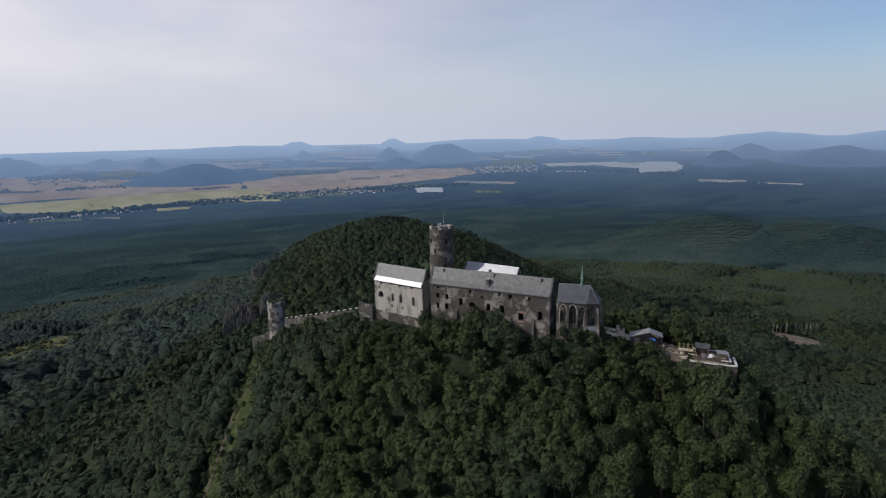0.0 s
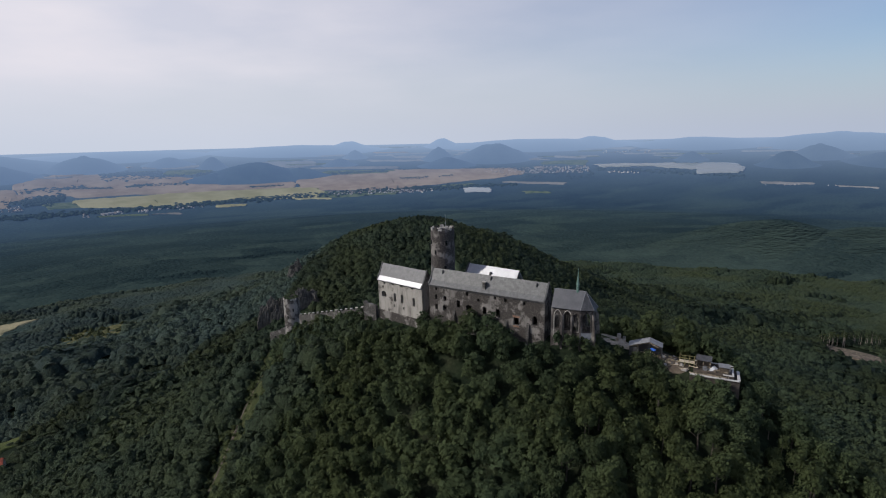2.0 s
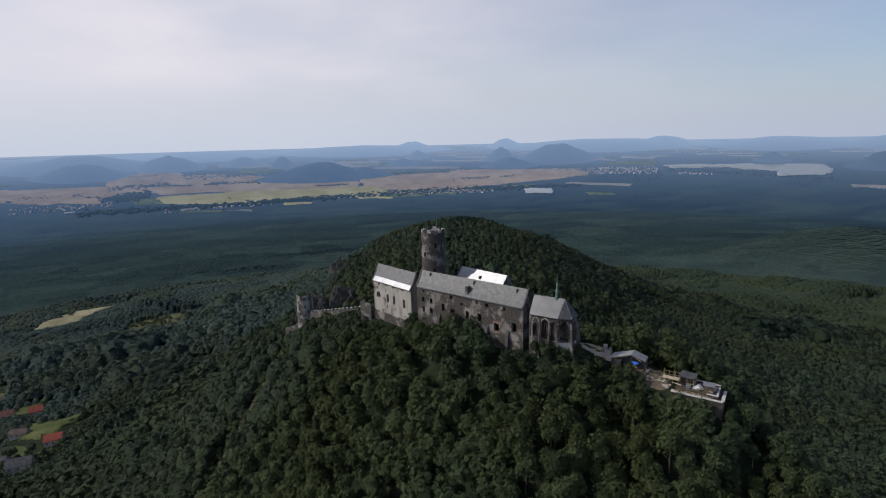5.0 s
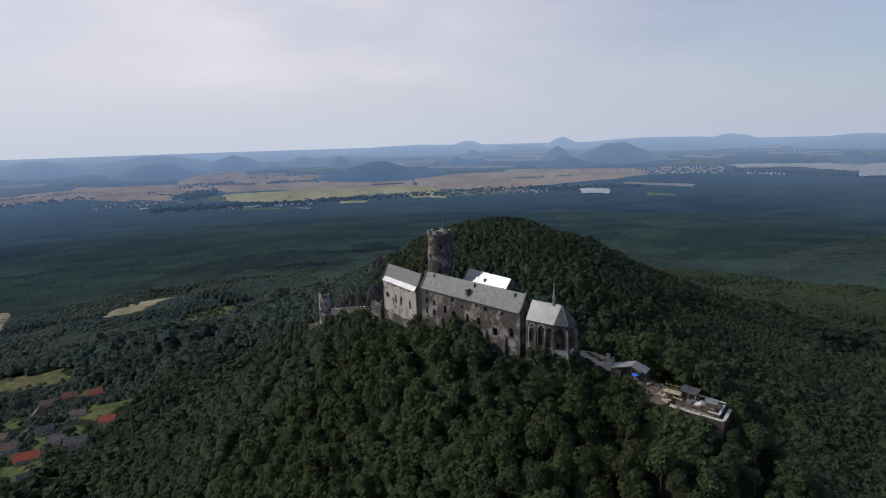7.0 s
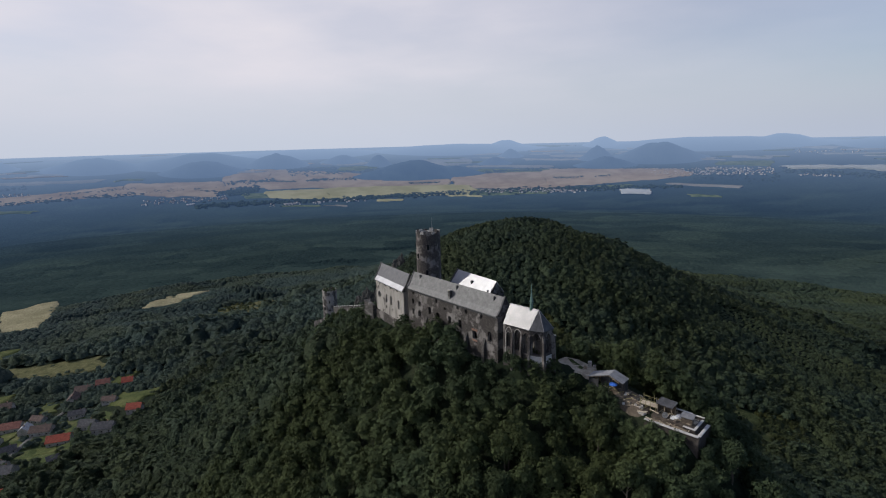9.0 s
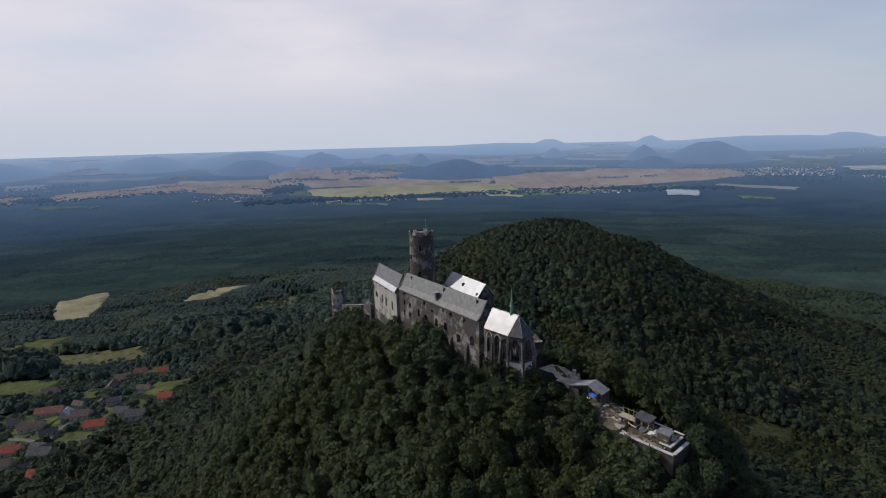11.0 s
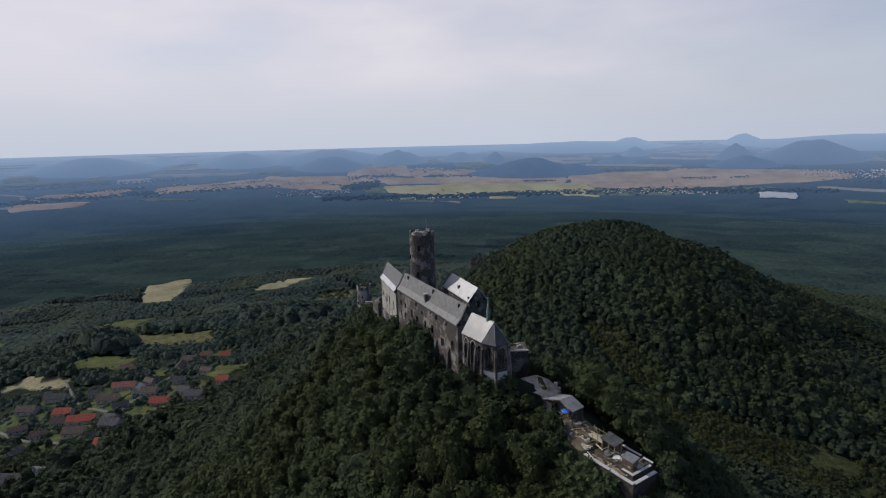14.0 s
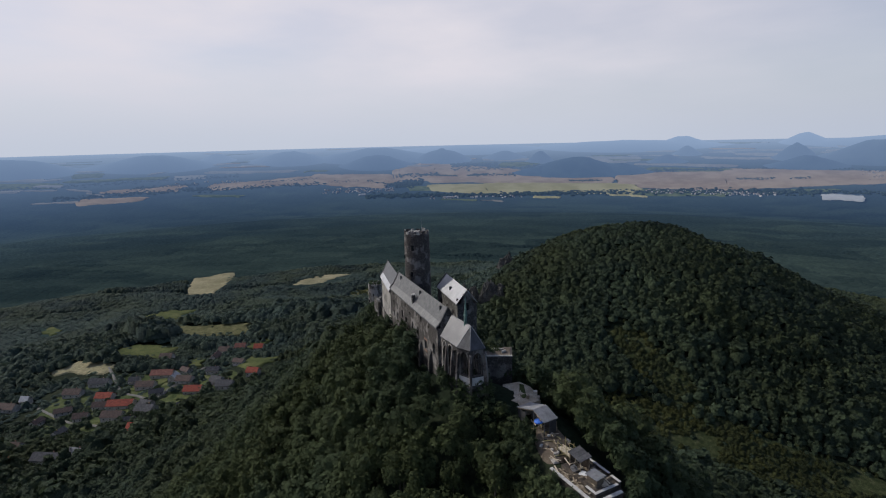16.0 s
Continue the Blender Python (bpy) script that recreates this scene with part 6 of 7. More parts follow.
def open_ground(x, y):
    """Where no tree stands, and how tall trees grow elsewhere."""
    s, q = (x + 2) * 0.883 - (y - 206.8) * 0.469, (x + 2) * 0.469 + (y - 206.8) * 0.883
    bare = (s > -34) & (s < 52) & (q > -1.8 + np.clip(-s - 4, 0, 30) * 0.12) & (q < 17)
    bare |= (s > 50) & (s < 70) & (q > -1.0) & (q < 16)
    for a, b, w in (((61, 197), (66, 187), 5.5), ((66, 187), (74, 187), 4.5), ((72, 187), (80, 183), 7.5), ((80, 183), (88, 175), 5.0), ((-80, 269), (-34, 228), 2.2), ((-116, 288), (-92, 275), 4.0), ((-85.5, 275), (-85, 275), 7.0), ((-34, 229), (-26, 222), 5), ((52, 190), (62, 193), 5.5)):
        bare |= seg_dist(x, y, a, b) < w
    tx, ty = (x - 87.5) * 0.927 - (y - 169.7) * 0.376, (x - 87.5) * 0.376 + (y - 169.7) * 0.927
    bare |= (tx > -3) & (tx < 15.6) & (ty > -1.6) & (ty < 11)
    bare |= np.hypot(x - 452, y - 622) < 30
    low = np.zeros(np.shape(x), bool)
    for row in MEADOWS + GARDENS:
        gap = rng.random(np.shape(x)) < np.where(in_patch(row, x, y, -9.0), 0.02, 0.3)
        bare |= in_patch(row, x, y, 5.0) & ~gap
        mx, my = sum(row[0:8:2]) / 4, sum(row[1:8:2]) / 4
        away = np.hypot(mx - 90, my - 40)
        for step in (8, 16, 24):
            low |= in_patch(row, x + (mx - 90) / away * step, y + (my - 40) / away * step)
    for hx, hy, w in spots:
        bare |= np.hypot(x - hx, y - hy) < w * 0.62
    vil = (x > -560) & (x < -325) & (y > 140) & (y < 390) & (np.abs((x + 425) * 0.66 - (y - 246) * 0.75) < 80)
    bare |= vil & (rng.random(np.shape(x)) < 0.6)
    tall = np.where((q > -14) & (q < 2) & (s > -5) & (s < 70), np.where(s > 40, 0.66, 0.95) + 0.25 * np.clip(-q - 3, 0, 8) / 8, 1.0)
    tall = np.where((q > -14) & (q < 6) & (s > -40) & (s <= -5), 0.35 + 0.5 * np.clip(-q - 1, 0, 12) / 12, tall)
    tall = np.where((tx > -8) & (tx < 30) & (ty > -15) & (ty < 4), np.minimum(np.where(tx > 14.5, 0.55, 0.26) + 0.03 * np.clip(-ty - 2, 0, 15), tall), tall)
    yard = np.minimum(seg_dist(x, y, (61, 195), (68, 186)), seg_dist(x, y, (68, 186), (90, 174)))
    tall = np.where((yard < 15) & (ty < 9.5), np.minimum(tall, 0.42 + 0.03 * yard), tall)
    tall = np.where(vil, rng.uniform(0.35, 1.05, np.shape(x)), tall)
    bare = bare | (low & (rng.random(np.shape(x)) < 0.6))
    tall = np.where(low, np.minimum(tall, 0.5), tall)
    tall = np.where((ty > 10) & (ty < 34) & (tx > -26) & (tx < 16), 1.25, tall)
    strip = np.minimum(seg_dist(x, y, (-93, 266), (-99, 240)), seg_dist(x, y, (-99, 240), (-101, 196)))
    bare = bare | ((strip < np.where(x > -102, 16, 5)) & (rng.random(np.shape(x)) < 0.85) & (y < 268))
    tall = np.where((strip < 20) & (x > -106), np.minimum(tall, 0.35 + 0.04 * np.clip(strip - 4, 0, 20)), tall)
    bare = bare | (seg_dist(x, y, (-204, 484), (-150, 496)) < 9) & (rng.random(np.shape(x)) < 0.7) | (seg_dist(x, y, (-205, 491), (-148, 505)) < 6)
    wall = np.minimum(seg_dist(x, y, (-82, 270), (-34, 228)), seg_dist(x, y, (-116, 288), (-84, 274)))
    tall = np.where(wall < 22, np.minimum(tall, 0.36 + 0.64 * np.clip(wall - 3, 0, 22) / 22), tall)
    bare = bare | (((seg_dist(x, y, (15, 402), (190, 450)) < 20) | (seg_dist(x, y, (-15, 475), (85, 429)) < 12)) & (rng.random(np.shape(x)) < 0.8)) | ((np.hypot((x + 515) / 1.5, y - 672) < 38) & (rng.random(np.shape(x)) < 0.8))
    tall = np.where(young(x, y) > 0.5, tall * 0.42, tall) * np.where(vil, 1.0, stands(x, y)[0])
    tall = tall * belts(x, y)[1]
    tall = np.where(seg_dist(x, y, (62, 447), (168, 508)) < 14, rng.uniform(0.8, 1.35, np.shape(x)), tall)
    return bare, tall


def belts(x, y):
    """Tall dark rows and blocks of wood among lower growth, 0 to 1, and how much taller they are."""
    best, factor = np.zeros(np.shape(x)), np.ones(np.shape(x))
    wx, wy = x + 16 * (value_noise(x, y, 30, 93) - 0.5), y + 16 * (value_noise(x, y, 30, 94) - 0.5)
    for x0, y0, x1, y1, half, up in BELTS:
        on = seg_dist(wx, wy, (x0, y0), (x1, y1)) < half
        best, factor = np.where(on, 1.0, best), np.where(on, up, factor)
    return best, factor


BELTS = [
    (549, 981, 725, 1059, 12, 2.2), (575, 898, 661, 871, 9, 1.8), (302, 697, 463, 743, 17, 1.9), (289, 798, 450, 868, 17, 1.8), (400, 531, 475, 516, 15, 1.9),
    (-640, 778, -422, 684, 14, 2.2), (-430, 495, -326, 417, 22, 1.5), (-674, 1254, -469, 1394, 13, 2.2), (-747, 1052, -597, 1106, 13, 2.2),
]
BELTS += [(-1040, 410, -877, 497, 16, 2.2), (-578, 527, -438, 537, 18, 1.5), (-727, 329, -620, 352, 14, 1.9), (-690, 408, -662, 416, 8, 2.0), (-595, 258, -547, 262, 10, 1.9), (-820, 590, -760, 640, 14, 2.0)]


def stands(x, y):
    """Blocks of wood of different age in the valley: the height's factor and the tone's shift."""
    wx, wy = x + 30 * (value_noise(x, y, 60, 95) - 0.5), y + 30 * (value_noise(x, y, 60, 96) - 0.5)
    u, v = wx * 0.8 + wy * 0.6, -wx * 0.6 + wy * 0.8
    a, b = np.floor(u / 82).astype(np.int64), np.floor(v / 54 + 0.4 * np.floor(u / 82)).astype(np.int64)
    t = lattice(a, b, 77)
    on = np.clip((np.hypot(x + 62, y - 648) - 240) / 40, 0, 1) * np.clip((np.hypot(x - HUB[0], y - HUB[1]) - 400) / 60, 0, 1)
    return 1 + on * (0.75 * t - 0.32), on * (0.42 - 0.75 * t) * 0.5


def young(x, y):
    """Young or felled stands, 0 to 1: lighter and lower than the wood round them."""
    best = np.zeros(np.shape(x))
    wx, wy = x + 24 * (value_noise(x, y, 35, 91) - 0.5), y + 24 * (value_noise(x, y, 35, 92) - 0.5)
    for cx, cy, rx, ry, turn in YOUNG:
        t = radians(turn)
        u, w = (wx - cx) * math.cos(t) + (wy - cy) * math.sin(t), -(wx - cx) * math.sin(t) + (wy - cy) * math.cos(t)
        best = np.maximum(best, (np.abs(u / rx) ** 3 + np.abs(w / ry) ** 3 < 1) * 1.0)
    return best


YOUNG = [(655, 965, 75, 24, 22), (610, 855, 105, 28, -18), (380, 668, 85, 22, 13), (405, 478, 50, 18, 0), (-700, 985, 60, 25, 25), (100, 424, 112, 30, 16), (35, 452, 60, 15, -25), (660, 935, 92, 70, -40), (-515, 675, 62, 46, 30), (-515, 1255, 95, 60, 15), (560, 760, 120, 30, 20), (330, 820, 60, 34, -20), (210, 640, 60, 40, 10)]


def scatter(step, rmin, rmax, az0, az1):
    n = int(2 * rmax / step)
    g = (np.arange(n) - n / 2) * step
    X, Y = np.meshgrid(g, g)
    X, Y = X.ravel() + rng.uniform(-0.45, 0.45, n * n) * step, Y.ravel() + rng.uniform(-0.45, 0.45, n * n) * step
    r, az = np.hypot(X, Y), np.degrees(np.arctan2(X, Y))
    keep = (r >= rmin) & (r < rmax) & (az > az0) & (az < az1)
    x, y = X[keep] + HUB[0], Y[keep] + HUB[1]
    bare, tall = open_ground(x, y)
    return x[~bare], y[~bare], tall[~bare]


def forest(name, label, x, y, height, wide, variants, material, tint, smooth=False):
    """Many trees joined into one mesh of leaf clumps."""
    if not len(x):
        return
    z = ground_z(x, y)
    tint = np.clip(tint - 0.45 * belts(x, y)[0] + stands(x, y)[1], 0, 1)
    turn = rng.uniform(0, math.tau, len(x))
    pick = rng.integers(0, len(variants), len(x))
    vs, ts, fs, first = [], [], [], 0
    domes = isinstance(variants[0], tuple)
    for k, cards in enumerate(variants):
        m = pick == k
        if not m.any():
            continue
        if domes:
            cards, quads = cards
        else:
            quads = np.arange(len(cards) * 4).reshape(-1, 4)
        c, s = np.cos(turn[m])[:, None], np.sin(turn[m])[:, None]
        p = cards.reshape(-1, 3)[None]
        hh, ww = height[m][:, None], wide[m][:, None]
        vx = (p[..., 0] * c - p[..., 1] * s) * ww + x[m][:, None]
        vy = (p[..., 0] * s + p[..., 1] * c) * ww + y[m][:, None]
        vz = p[..., 2] * hh + z[m][:, None]
        vs.append(np.stack([vx, vy, vz], -1).reshape(-1, 3))
        ts.append(np.repeat(tint[m], p.shape[1]))
        fs.append((first + np.arange(m.sum())[:, None, None] * p.shape[1] + quads[None]).reshape(-1, 4))
        first += m.sum() * p.shape[1]
    v, t, f = np.concatenate(vs), np.concatenate(ts), np.concatenate(fs)
    tagged(new(name, mesh_from(name, v, f, [material], smooth, t)), label, "forest", kind="stuff")


def tints(x, y, seed):
    dark = np.clip((value_noise(x, y, 150, 37, 2) - 0.5) * 6, 0, 1) * (np.hypot(x - 10, y - 210) > 150)
    # near woods east of x = 25 are toned down, shade painted into the leaves
    return np.clip(0.5 + (value_noise(x, y, 60, seed) - 0.5) * 0.8 + (value_noise(x, y, 22, seed + 3, 2) - 0.5) * 0.5 + rng.normal(0, 0.11, len(x)) - 0.18 * ((x > 25) & (np.hypot(x - 60, y - 35) < 330)) - 0.38 * dark, 0, 1)


# single trees on the slope below the castle
ROUTE = ((0, 2), (140, 70))
x, y, tall = scatter(5.2, 40, 205, -75, 62)
clear = seg_dist(x, y, *ROUTE)
under = clear < 74
forest("valley_side_wood", "broadleaf wood on the lower slope", x[under], y[under], np.full(under.sum(), 10.0), np.full(under.sum(), 11.0), [crown_cards(24, 0.22, 7, 350 + k, 0.0) for k in range(4)], LEAF, tints(x[under], y[under], 10))
x, y, tall, clear = x[~under], y[~under], tall[~under], clear[~under]
vx, vy, vt = scatter(7.5, 0, 230, -180, 180)
va, vr = np.degrees(np.arctan2(vx - HUB[0], vy - HUB[1])), np.hypot(vx - HUB[0], vy - HUB[1])
back = (vr < 40) | (va < -75) | (va > 62)
vx, vy = vx[back], vy[back]
forest("valley_side_wood", "broadleaf wood on the lower slope", vx, vy, np.full(len(vx), 9.0), np.full(len(vx), 12.0), [crown_cards(24, 0.22, 7, 360 + k, 0.0) for k in range(4)], LEAF, tints(vx, vy, 10))
order = np.argsort(clear + 0.25 * np.abs(x - 60))
single_count = 290
near, rest = order[:single_count], order[single_count:]
protos = []
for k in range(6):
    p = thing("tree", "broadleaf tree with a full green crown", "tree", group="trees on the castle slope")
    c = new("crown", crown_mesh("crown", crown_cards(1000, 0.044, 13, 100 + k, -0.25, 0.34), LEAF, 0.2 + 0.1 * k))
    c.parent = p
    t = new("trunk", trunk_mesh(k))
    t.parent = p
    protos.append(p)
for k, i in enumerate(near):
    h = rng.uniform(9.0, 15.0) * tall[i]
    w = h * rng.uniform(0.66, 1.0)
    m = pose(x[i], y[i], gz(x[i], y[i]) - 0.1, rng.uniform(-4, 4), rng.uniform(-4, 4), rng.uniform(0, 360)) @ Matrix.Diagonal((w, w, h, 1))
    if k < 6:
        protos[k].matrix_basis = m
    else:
        # east of x = 25 the darker crowns: shade put into leaf colour
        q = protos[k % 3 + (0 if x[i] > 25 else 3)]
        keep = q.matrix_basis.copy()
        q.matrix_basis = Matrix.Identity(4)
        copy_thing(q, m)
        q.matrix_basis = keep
x, y, tall = x[rest], y[rest], tall[rest]
h = rng.uniform(8.5, 14.5, len(x)) * tall
forest("castle_hill_wood", "dense broadleaf wood on the castle hill", x, y, h, h * rng.uniform(0.7, 1.05, len(h)), [crown_cards(240, 0.078, 11, 200 + k, -0.25, 0.34) for k in range(7)], LEAF, tints(x, y, 11))
def sizes(n, mean, spread):
    return mean * np.clip(rng.lognormal(0, spread, n), 0.55, 1.7)


def hazed(x, y):
    """Where the western valley is far enough off for leaves with haze painted into their colour."""
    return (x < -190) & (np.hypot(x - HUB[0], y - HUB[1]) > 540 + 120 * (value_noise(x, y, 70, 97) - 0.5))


def thinned(x, y, tall):
    """Fewer and larger crowns in the valley west of the castle, outside the village."""
    west = (x < -190) & (np.hypot(x + 62, y - 648) > 230) & ~((x > -570) & (x < -310) & (y > 130) & (y < 420))
    keep = ~west | (rng.random(len(x)) < 0.42)
    return x[keep], y[keep], np.where(west & (tall > 0.6), tall * 1.5, tall)[keep]


BODY = ((0.36, 0.22), (0.37, 0.48), (0.26, 0.70), (0.10, 0.82))
LOW_BODY = ((0.48, 0.20), (0.38, 0.54), (0.15, 0.72))
x, y, tall = scatter(5.2, 205, 330, -90, 52)
h = sizes(len(x), 10.4, 0.18) * tall
forest("castle_hill_wood", "dense broadleaf wood on the castle hill", x, y, h, h * rng.uniform(0.95, 1.3, len(h)), [crown_lump(300 + k, 6, BODY, 56, 0.10) for k in range(8)], WOODLEAF, tints(x, y, 12))
x, y, tall = thinned(*scatter(5.0, 330, 520, -86, 46))
h = sizes(len(x), 8.0, 0.2) * tall * (0.72 + 0.6 * value_noise(x, y, 38, 71, 2))
wide, tone_of = np.maximum(h * rng.uniform(0.95, 1.3, len(h)), np.where(x < -190, 8.0, 5.2)), np.clip(tints(x, y, 13) + 0.35 * young(x, y), 0, 1)
for leaves, on in ((HAZEDLEAF, hazed(x, y)), (WOODLEAF, ~hazed(x, y))):
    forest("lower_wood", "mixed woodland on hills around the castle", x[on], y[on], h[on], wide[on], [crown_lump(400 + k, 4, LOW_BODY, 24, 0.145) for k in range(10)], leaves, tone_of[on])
x, y, tall = thinned(*scatter(4.7, 520, 830, -84, 45))
h = sizes(len(x), 6.4, 0.18) * tall * (0.65 + 0.75 * value_noise(x, y, 42, 71, 2))
wide, tone_of = np.maximum(h * rng.uniform(1.0, 1.4, len(h)), np.where(x < -190, 8.0, 5.2)), np.clip(tints(x, y, 15) + 0.35 * young(x, y) + 0.15 * np.clip((x - 150) / 200, 0, 1), 0, 1)
for leaves, on in ((HAZEDLEAF, hazed(x, y)), (WOODLEAF, ~hazed(x, y))):
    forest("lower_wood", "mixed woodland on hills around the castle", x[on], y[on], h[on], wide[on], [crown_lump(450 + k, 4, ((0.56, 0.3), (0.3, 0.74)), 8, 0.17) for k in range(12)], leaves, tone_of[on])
CANOPY = ((0.75, -0.1), (0.50, 0.62), (0.2, 0.85))
x, y, tall = scatter(6.8, 830, 1160, -83, 44)
tone, up = stand_tone(x, y)
h = (2.5 + 3.5 * up) * tall * rng.uniform(0.85, 1.15, len(x))
wide, tone_of = rng.uniform(8.5, 11.5, len(x)), np.clip(0.1 + 0.75 * tone + rng.normal(0, 0.09, len(x)) + 0.35 * young(x, y), 0, 1)
for leaves, on in ((HAZEDLEAF, hazed(x, y)), (WOODLEAF, ~hazed(x, y))):
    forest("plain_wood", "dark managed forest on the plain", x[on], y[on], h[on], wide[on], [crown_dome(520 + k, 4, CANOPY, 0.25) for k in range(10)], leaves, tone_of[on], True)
x, y, tall = scatter(8.6, 1160, 1750, -82, 43)
tone, up = stand_tone(x, y)
h = (0.2 + 1.5 * up) * tall * rng.uniform(0.8, 1.2, len(x))
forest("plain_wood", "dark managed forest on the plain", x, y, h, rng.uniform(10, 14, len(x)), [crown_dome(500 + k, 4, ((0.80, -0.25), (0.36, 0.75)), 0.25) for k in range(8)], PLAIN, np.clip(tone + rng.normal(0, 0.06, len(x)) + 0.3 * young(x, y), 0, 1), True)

# young growth on the grassy strip
n = 2600
u, w = rng.uniform(-108, 108, n), rng.uniform(-28, 28, n)
x, y = 100 + u * 0.961 - w * 0.276, 422 + u * 0.276 + w * 0.961
u, w = rng.uniform(-60, 60, 600), rng.uniform(-15, 15, 600)
x, y = np.concatenate([x, 35 + u * 0.906 + w * 0.423]), np.concatenate([y, 452 - u * 0.423 + w * 0.906])
some = value_noise(x, y, 18, 44) > 0.32
x, y = x[some], y[some]
h = rng.uniform(1.8, 4.4, len(x))
forest("young_growth", "low young trees and bushes on rough grass", x, y, h, h * rng.uniform(1.1, 1.6, len(x)), [crown_lump(980 + k, 4, LOW_BODY, 8, 0.16) for k in range(6)], BRUSH, np.clip(tints(x, y, 23) + 0.1, 0, 1))

n = 420
u, w = rng.uniform(-62, 62, n), rng.uniform(-40, 40, n)
x, y = -515 + u * 0.866 - w * 0.5, 672 + u * 0.5 + w * 0.866
some = value_noise(x, y, 20, 46) > 0.45
x, y = x[some], y[some]
h = rng.uniform(2.0, 5.5, len(x))
forest("young_growth", "scattered bushes on a dry clearing", x, y, h, h * rng.uniform(1.0, 1.5, len(x)), [crown_lump(990 + k, 4, LOW_BODY, 8, 0.16) for k in range(5)], BRUSH, tints(x, y, 24))

# tall bare-stemmed pines behind the felled clearing
pine = thing("pine_tree", "tall pine with a bare pale trunk and small crown", "tree", group="pines behind the clearing")
bm = bmesh.new()
rod(bm, (0, 0, -0.05), (0.01, 0, 0.55), 0.016, 0.012, 6)
rod(bm, (0.01, 0, 0.55), (0, 0.01, 0.95), 0.012, 0.004, 6)
for k in range(6):
    rod(bm, (0, 0, 0.6 + 0.05 * k), (0.12 * math.cos(k * 2.4), 0.12 * math.sin(k * 2.4), 0.64 + 0.055 * k), 0.006, 0.002, 4)
part("trunk", bm, PINEBARK, pine, "bare pale pine trunk")
c = crown_cards(90, 0.075, 6, 777, -0.1, 0.3)
c = (c - np.array([0, 0, 0.6])) * np.array([0.5, 0.5, 0.55]) + np.array([0, 0, 0.80])
part_crown = new("crown", crown_mesh("crown", c, LEAF, 0.15))
part_crown.parent = pine
g = np.random.default_rng(41)
for k in range(34):
    u = k / 33
    x, y = 428 + 84 * u + g.uniform(-2, 2), 640 + 16 * u + g.uniform(-5, 5)
    h = g.uniform(15, 20)
    m = pose(x, y, gz(x, y) - 0.3, g.uniform(-2, 2), g.uniform(-2, 2), g.uniform(0, 360)) @ Matrix.Diagonal((h, h, h, 1))
    if k == 33:
        pine.matrix_basis = m
    else:
        copy_thing(pine, m)

# growth on the crown of the gate tower
g = np.random.default_rng(55)
tufts = []
for k in range(16):
    a, r = k * math.tau / 16 + g.uniform(-0.15, 0.15), g.uniform(2.6, 3.9)
    c = crown_cards(40, 0.15, 6, 950 + k, 0.0) * g.uniform(2.0, 3.2)
    tufts.append(c + np.array([-86.6 + r * math.cos(a), 275 + r * math.sin(a), -20.6]))
tagged(new("wall_growth", crown_mesh("wall_growth", np.concatenate(tufts), LEAF, 0.35)), "dark shrubs growing on the tower's broken crown", "shrubs", kind="stuff")

# shrubs that hide the foot of the walls
n = 7000
x, y = np.concatenate([rng.uniform(-112, 10, n), rng.uniform(52, 108, 2400)]), np.concatenate([rng.uniform(175, 292, n), rng.uniform(148, 196, 2400)])
n += 2400
s, q = (x + 2) * 0.883 - (y - 206.8) * 0.469, (x + 2) * 0.469 + (y - 206.8) * 0.883
first = seg_dist(x, y, (-81, 268), (-34, 227))
second = np.where((x + 26.6) * -0.582 + (y - 224.8) * -0.813 > 1.4, seg_dist(x, y, (-30, 225), (-4, 206)), 99.0)
edge = np.minimum(first, second)
front = (first < 15) & ((x + 34) * 0.657 + (y - 227) * 0.754 < -0.8) & (np.hypot(x + 86.6, y - 275) > 6)
front |= second < 15
yard = np.minimum(seg_dist(x, y, (58, 193), (68, 185)), seg_dist(x, y, (68, 185), (88, 173)))
tx, ty = (x - 87.5) * 0.927 - (y - 169.7) * 0.376, (x - 87.5) * 0.376 + (y - 169.7) * 0.927
front |= (tx > 15.6) & (tx < 21) & (ty > -5) & (ty < 9)
front |= (tx > -5) & (tx < 20) & (ty > -14) & (ty < -5)
front |= (x > 50) & (yard > 5.0) & (yard < 15) & ((x - 68) * 0.5 + (y - 185) * 0.86 < -3) & (rng.random(n) < 0.7)
strip = np.minimum(seg_dist(x, y, (-93, 266), (-99, 240)), seg_dist(x, y, (-99, 240), (-101, 196)))
front |= (strip < 15) & (rng.random(n) < np.where(strip < 9, 0.15, 0.45)) & (y < 268)
x, y, edge = x[front], y[front], edge[front]
h = rng.uniform(1.6, 3.6, len(x)) * np.where((x > -66) & (x < -36) & (edge < 3.5), 1.3, np.clip(0.6 + edge * 0.05, 0, 1.3))
forest("hillside_shrubs", "low green shrubs at the foot of the castle walls", x, y, h, h * rng.uniform(1.0, 1.5, len(x)), [crown_cards(38, 0.15, 7, 900 + k, 0.0) for k in range(5)], LEAF, np.clip(tints(x, y, 19) + 0.1, 0, 1))

# ---- tree lines, towns of the far plain ----


def far_line(az, dips, count, size, spread, seed, label):
    """A band of trees on the far plain along a line between two azimuths."""
    g = np.random.default_rng(seed)
    u = g.random(count)
    a = az[0] + (az[1] - az[0]) * u
    d = dips[0] + (dips[1] - dips[0]) * u + g.normal(0, spread, count)
    r = reach(d)
    x, y = HUB[0] + r * np.sin(np.radians(a)), HUB[1] + r * np.cos(np.radians(a))
    h = g.uniform(0.4, 0.9, count) * size
    forest("far_tree_line", label, x, y, h * 0.75, h * 2.4, FAR_VARIANTS, FAR_LEAF, g.uniform(0.1, 0.6, count), True)


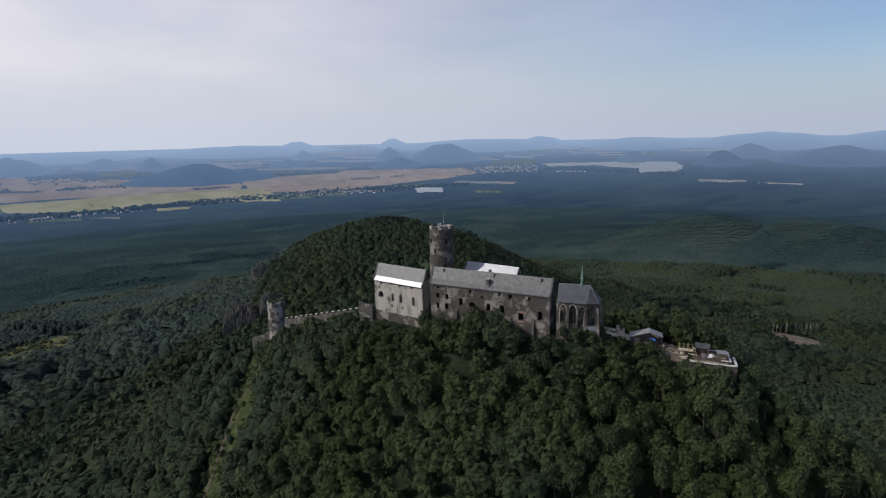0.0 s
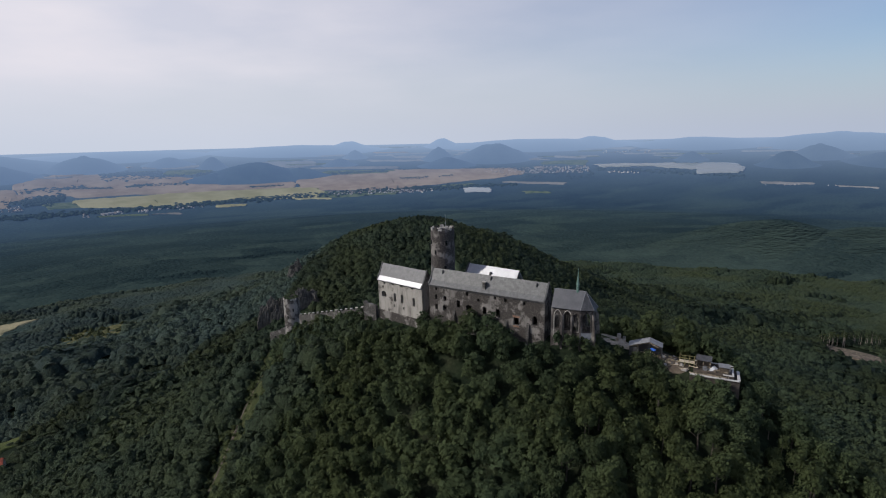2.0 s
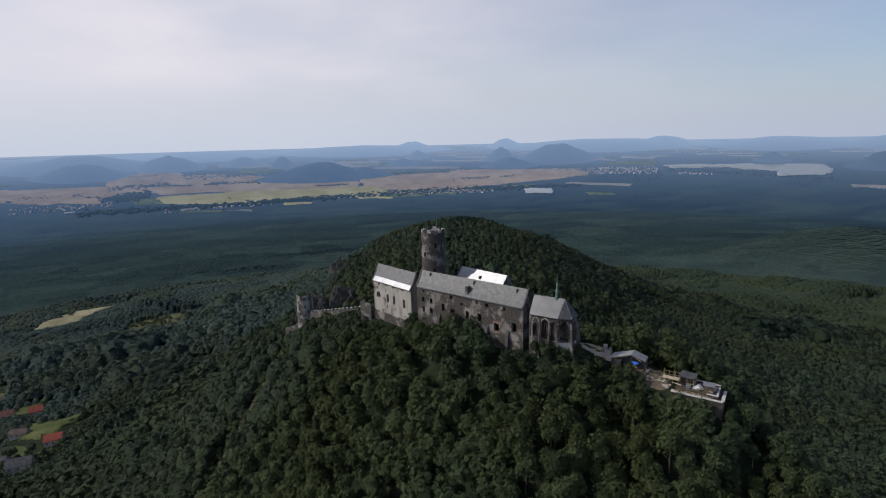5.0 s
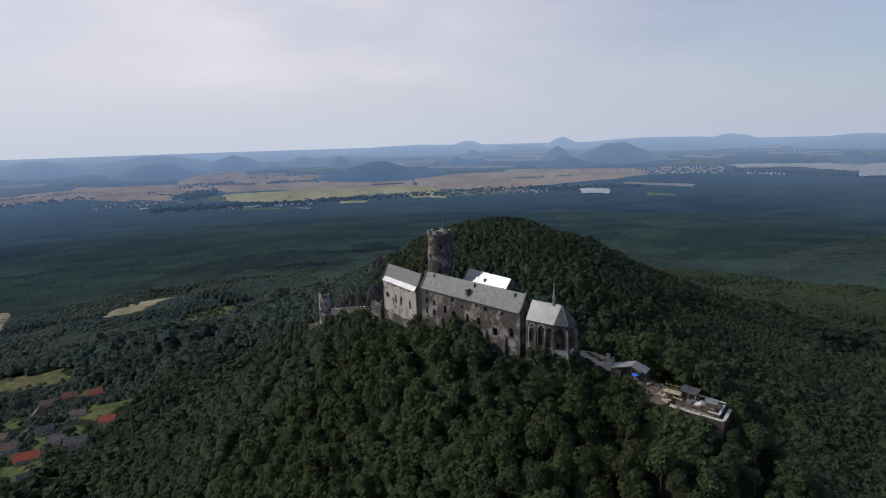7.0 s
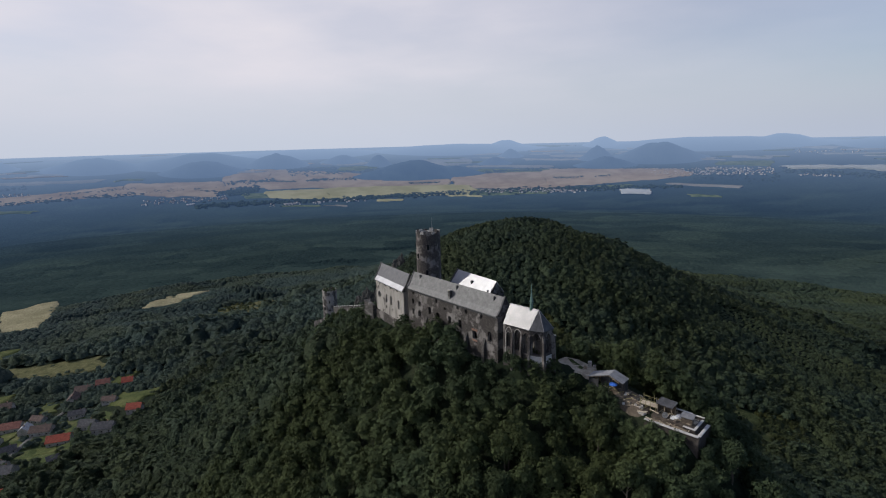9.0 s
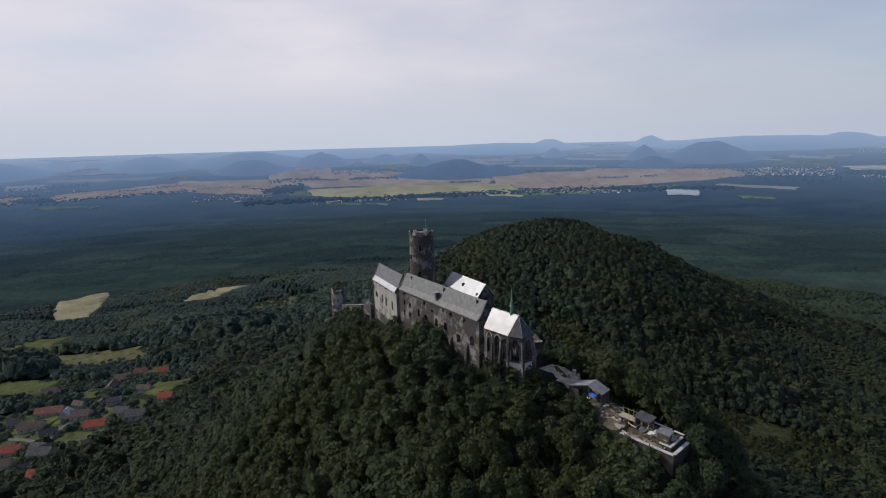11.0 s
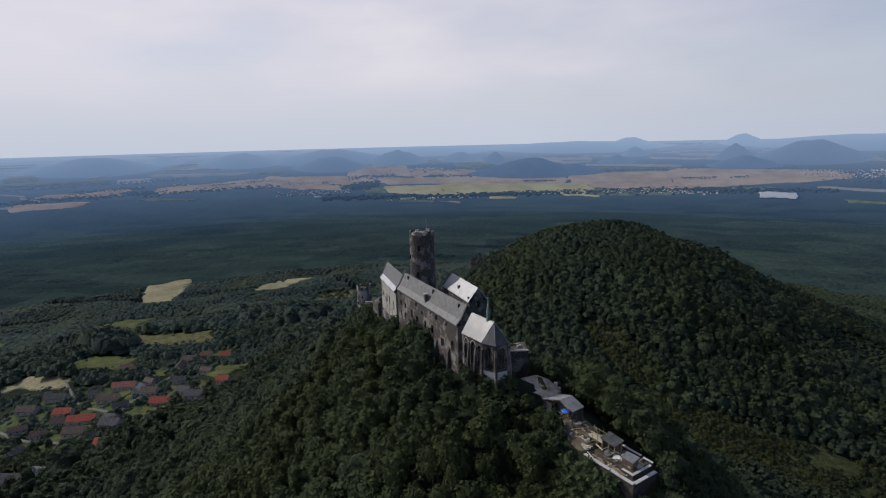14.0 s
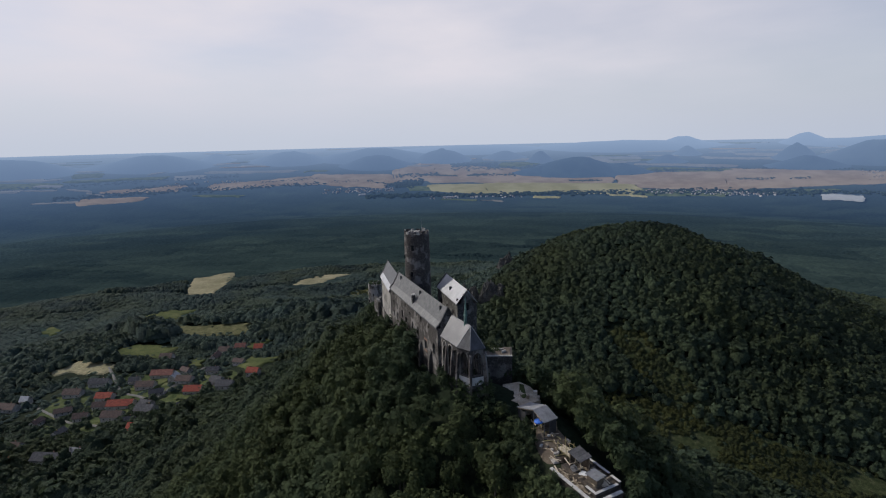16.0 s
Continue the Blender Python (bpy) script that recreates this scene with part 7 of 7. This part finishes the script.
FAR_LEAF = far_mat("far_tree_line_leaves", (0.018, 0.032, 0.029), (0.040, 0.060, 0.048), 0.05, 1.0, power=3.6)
FAR_VARIANTS = [crown_dome(700 + k, 4, ((0.4, 0.1), (0.42, 0.6), (0.16, 0.97))) for k in range(5)]
LINES = [
    ((-47, -31), (5.9, 6.1), 420, 17, 0.10), ((-31, -18), (6.0, 5.72), 420, 17, 0.10), ((-18, -3), (5.72, 5.3), 520, 15, 0.14), ((-36, -31), (3.9, 3.9), 90, 14, 0.06), ((-44, -39), (3.8, 3.7), 90, 14, 0.08),
    ((-21.5, -18), (3.95, 3.9), 80, 12, 0.05), ((-9, -6.5), (4.35, 4.2), 70, 12, 0.06), ((-5.5, -4), (4.2, 4.1), 60, 12, 0.05), ((-18, -11), (3.55, 3.35), 120, 12, 0.06), ((-13, 0), (3.3, 3.25), 120, 8, 0.04),
    ((-64, -48), (4.5, 4.2), 300, 13, 0.1), ((-47, -42), (4.3, 4.9), 160, 14, 0.14), ((-76, -62), (4.5, 4.3), 260, 13, 0.1), ((-80, -60), (3.4, 3.2), 260, 11, 0.1), ((-38, -28), (3.2, 3.1), 160, 12, 0.1),
    ((0, 11), (3.9, 4.1), 260, 9, 0.25), ((-3, 3), (5.3, 5.2), 120, 12, 0.1), ((11, 25), (3.5, 4.2), 300, 12, 0.12),
]
LINES += [
    ((-41.5, -37.2), (3.75, 3.95), 150, 12, 0.035), ((-36.2, -34.1), (3.95, 3.8), 110, 12, 0.04), ((-38, -33), (2.8, 2.7), 260, 14, 0.09), ((-25.3, -22), (4.6, 4.58), 120, 12, 0.03), ((-9.7, -7.7), (4.3, 4.35), 70, 12, 0.04),
    ((-44, -41), (4.75, 4.5), 320, 15, 0.14), ((-16, -11), (3.45, 3.5), 130, 11, 0.03), ((-30, -26), (3.05, 2.8), 140, 12, 0.06), ((-58, -52), (4.0, 3.8), 150, 12, 0.05), ((-70, -64), (4.0, 3.8), 200, 12, 0.07),
]
for k, (az, dp, n, sz, sp) in enumerate(LINES):
    far_line(az, dp, n, sz, sp, 800 + k, "dark line of trees between far fields")


def far_town(az, dips, count, size, seed, label):
    """Tiny houses of a far town, too small to pick apart."""
    g = np.random.default_rng(seed)
    a = g.uniform(az[0], az[1], count)
    r = reach(g.uniform(dips[0], dips[1], count))
    x, y = HUB[0] + r * np.sin(np.radians(a)), HUB[1] + r * np.cos(np.radians(a))
    z = ground_z(x, y) + 3
    w, d, h = g.uniform(0.6, 1.5, count) * size, g.uniform(0.5, 0.9, count) * size, g.uniform(0.5, 1.0, count) * size * 0.8
    corner = np.array([(-1, -1, 0), (1, -1, 0), (1, 1, 0), (-1, 1, 0), (-1, 0, 1.45), (1, 0, 1.45), (-1, -1, 1), (1, -1, 1), (1, 1, 1), (-1, 1, 1)], float)
    t = g.uniform(0, math.pi, count)
    px, py = corner[None, :, 0] * w[:, None] / 2, corner[None, :, 1] * d[:, None] / 2
    vx, vy = px * np.cos(t)[:, None] - py * np.sin(t)[:, None] + x[:, None], px * np.sin(t)[:, None] + py * np.cos(t)[:, None] + y[:, None]
    vz = corner[None, :, 2] * h[:, None] + z[:, None]
    v = np.stack([vx, vy, vz], -1).reshape(-1, 3)
    quads = np.array([(0, 1, 7, 6), (2, 3, 9, 8), (1, 2, 8, 7), (3, 0, 6, 9), (6, 7, 5, 4), (8, 9, 4, 5)])
    f = (np.arange(count)[:, None, None] * 10 + quads[None]).reshape(-1, 4)
    idx = np.tile([0, 0, 0, 0, 1, 1], count)
    tagged(new("far_town", mesh_from("far_town", v, f, [TOWNWALL, TOWNROOF], index=idx)), label, "town", kind="stuff")


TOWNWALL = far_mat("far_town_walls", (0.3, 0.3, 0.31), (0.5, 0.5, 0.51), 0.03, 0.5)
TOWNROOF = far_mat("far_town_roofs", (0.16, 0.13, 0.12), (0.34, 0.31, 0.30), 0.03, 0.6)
far_town((-0.5, 6.0), (3.4, 4.05), 170, 7, 1, "pale houses of a far town")
far_town((5.0, 10.6), (3.3, 4.0), 130, 9, 2, "pale houses of a far town")
far_town((-17.5, -6), (5.5, 5.9), 110, 9, 3, "scattered houses of a far village")
far_town((-52, -44), (5.05, 5.5), 100, 9, 4, "scattered houses of a far village")
far_town((12, 17), (1.75, 2.0), 40, 7, 5, "pale blocks of a far town")
far_town((12.5, 15.5), (3.9, 4.05), 25, 8, 6, "scattered houses by the lake")
far_town((-40, -30), (6.2, 6.45), 35, 9, 7, "scattered houses on the forest edge")
far_town((26, 33), (4.9, 5.05), 12, 6, 8, "scattered houses in the far forest")
far_town((-66, -60), (3.7, 3.95), 26, 9, 9, "scattered houses of a far village")
for az, dp, ln in ((-38.0, 6.3, 70), (-47.5, 5.75, 46)):
    r = float(reach(dp))
    x, y = HUB[0] + r * math.sin(radians(az)), HUB[1] + r * math.cos(radians(az))
    bm = bmesh.new()
    prism(bm, [Vector((-ln / 2, -8, 0)), Vector((-ln / 2, 8, 0)), Vector((-ln / 2, 8, 6)), Vector((-ln / 2, 0, 10)), Vector((-ln / 2, -8, 6))], (ln, 0, 0))
    single("farm_barn", bm, TOWNWALL, "long white farm barn on the plain", "barn", pose(x, y, gz(x, y) + 2, 0, 0, -az + 6), group="far barns")
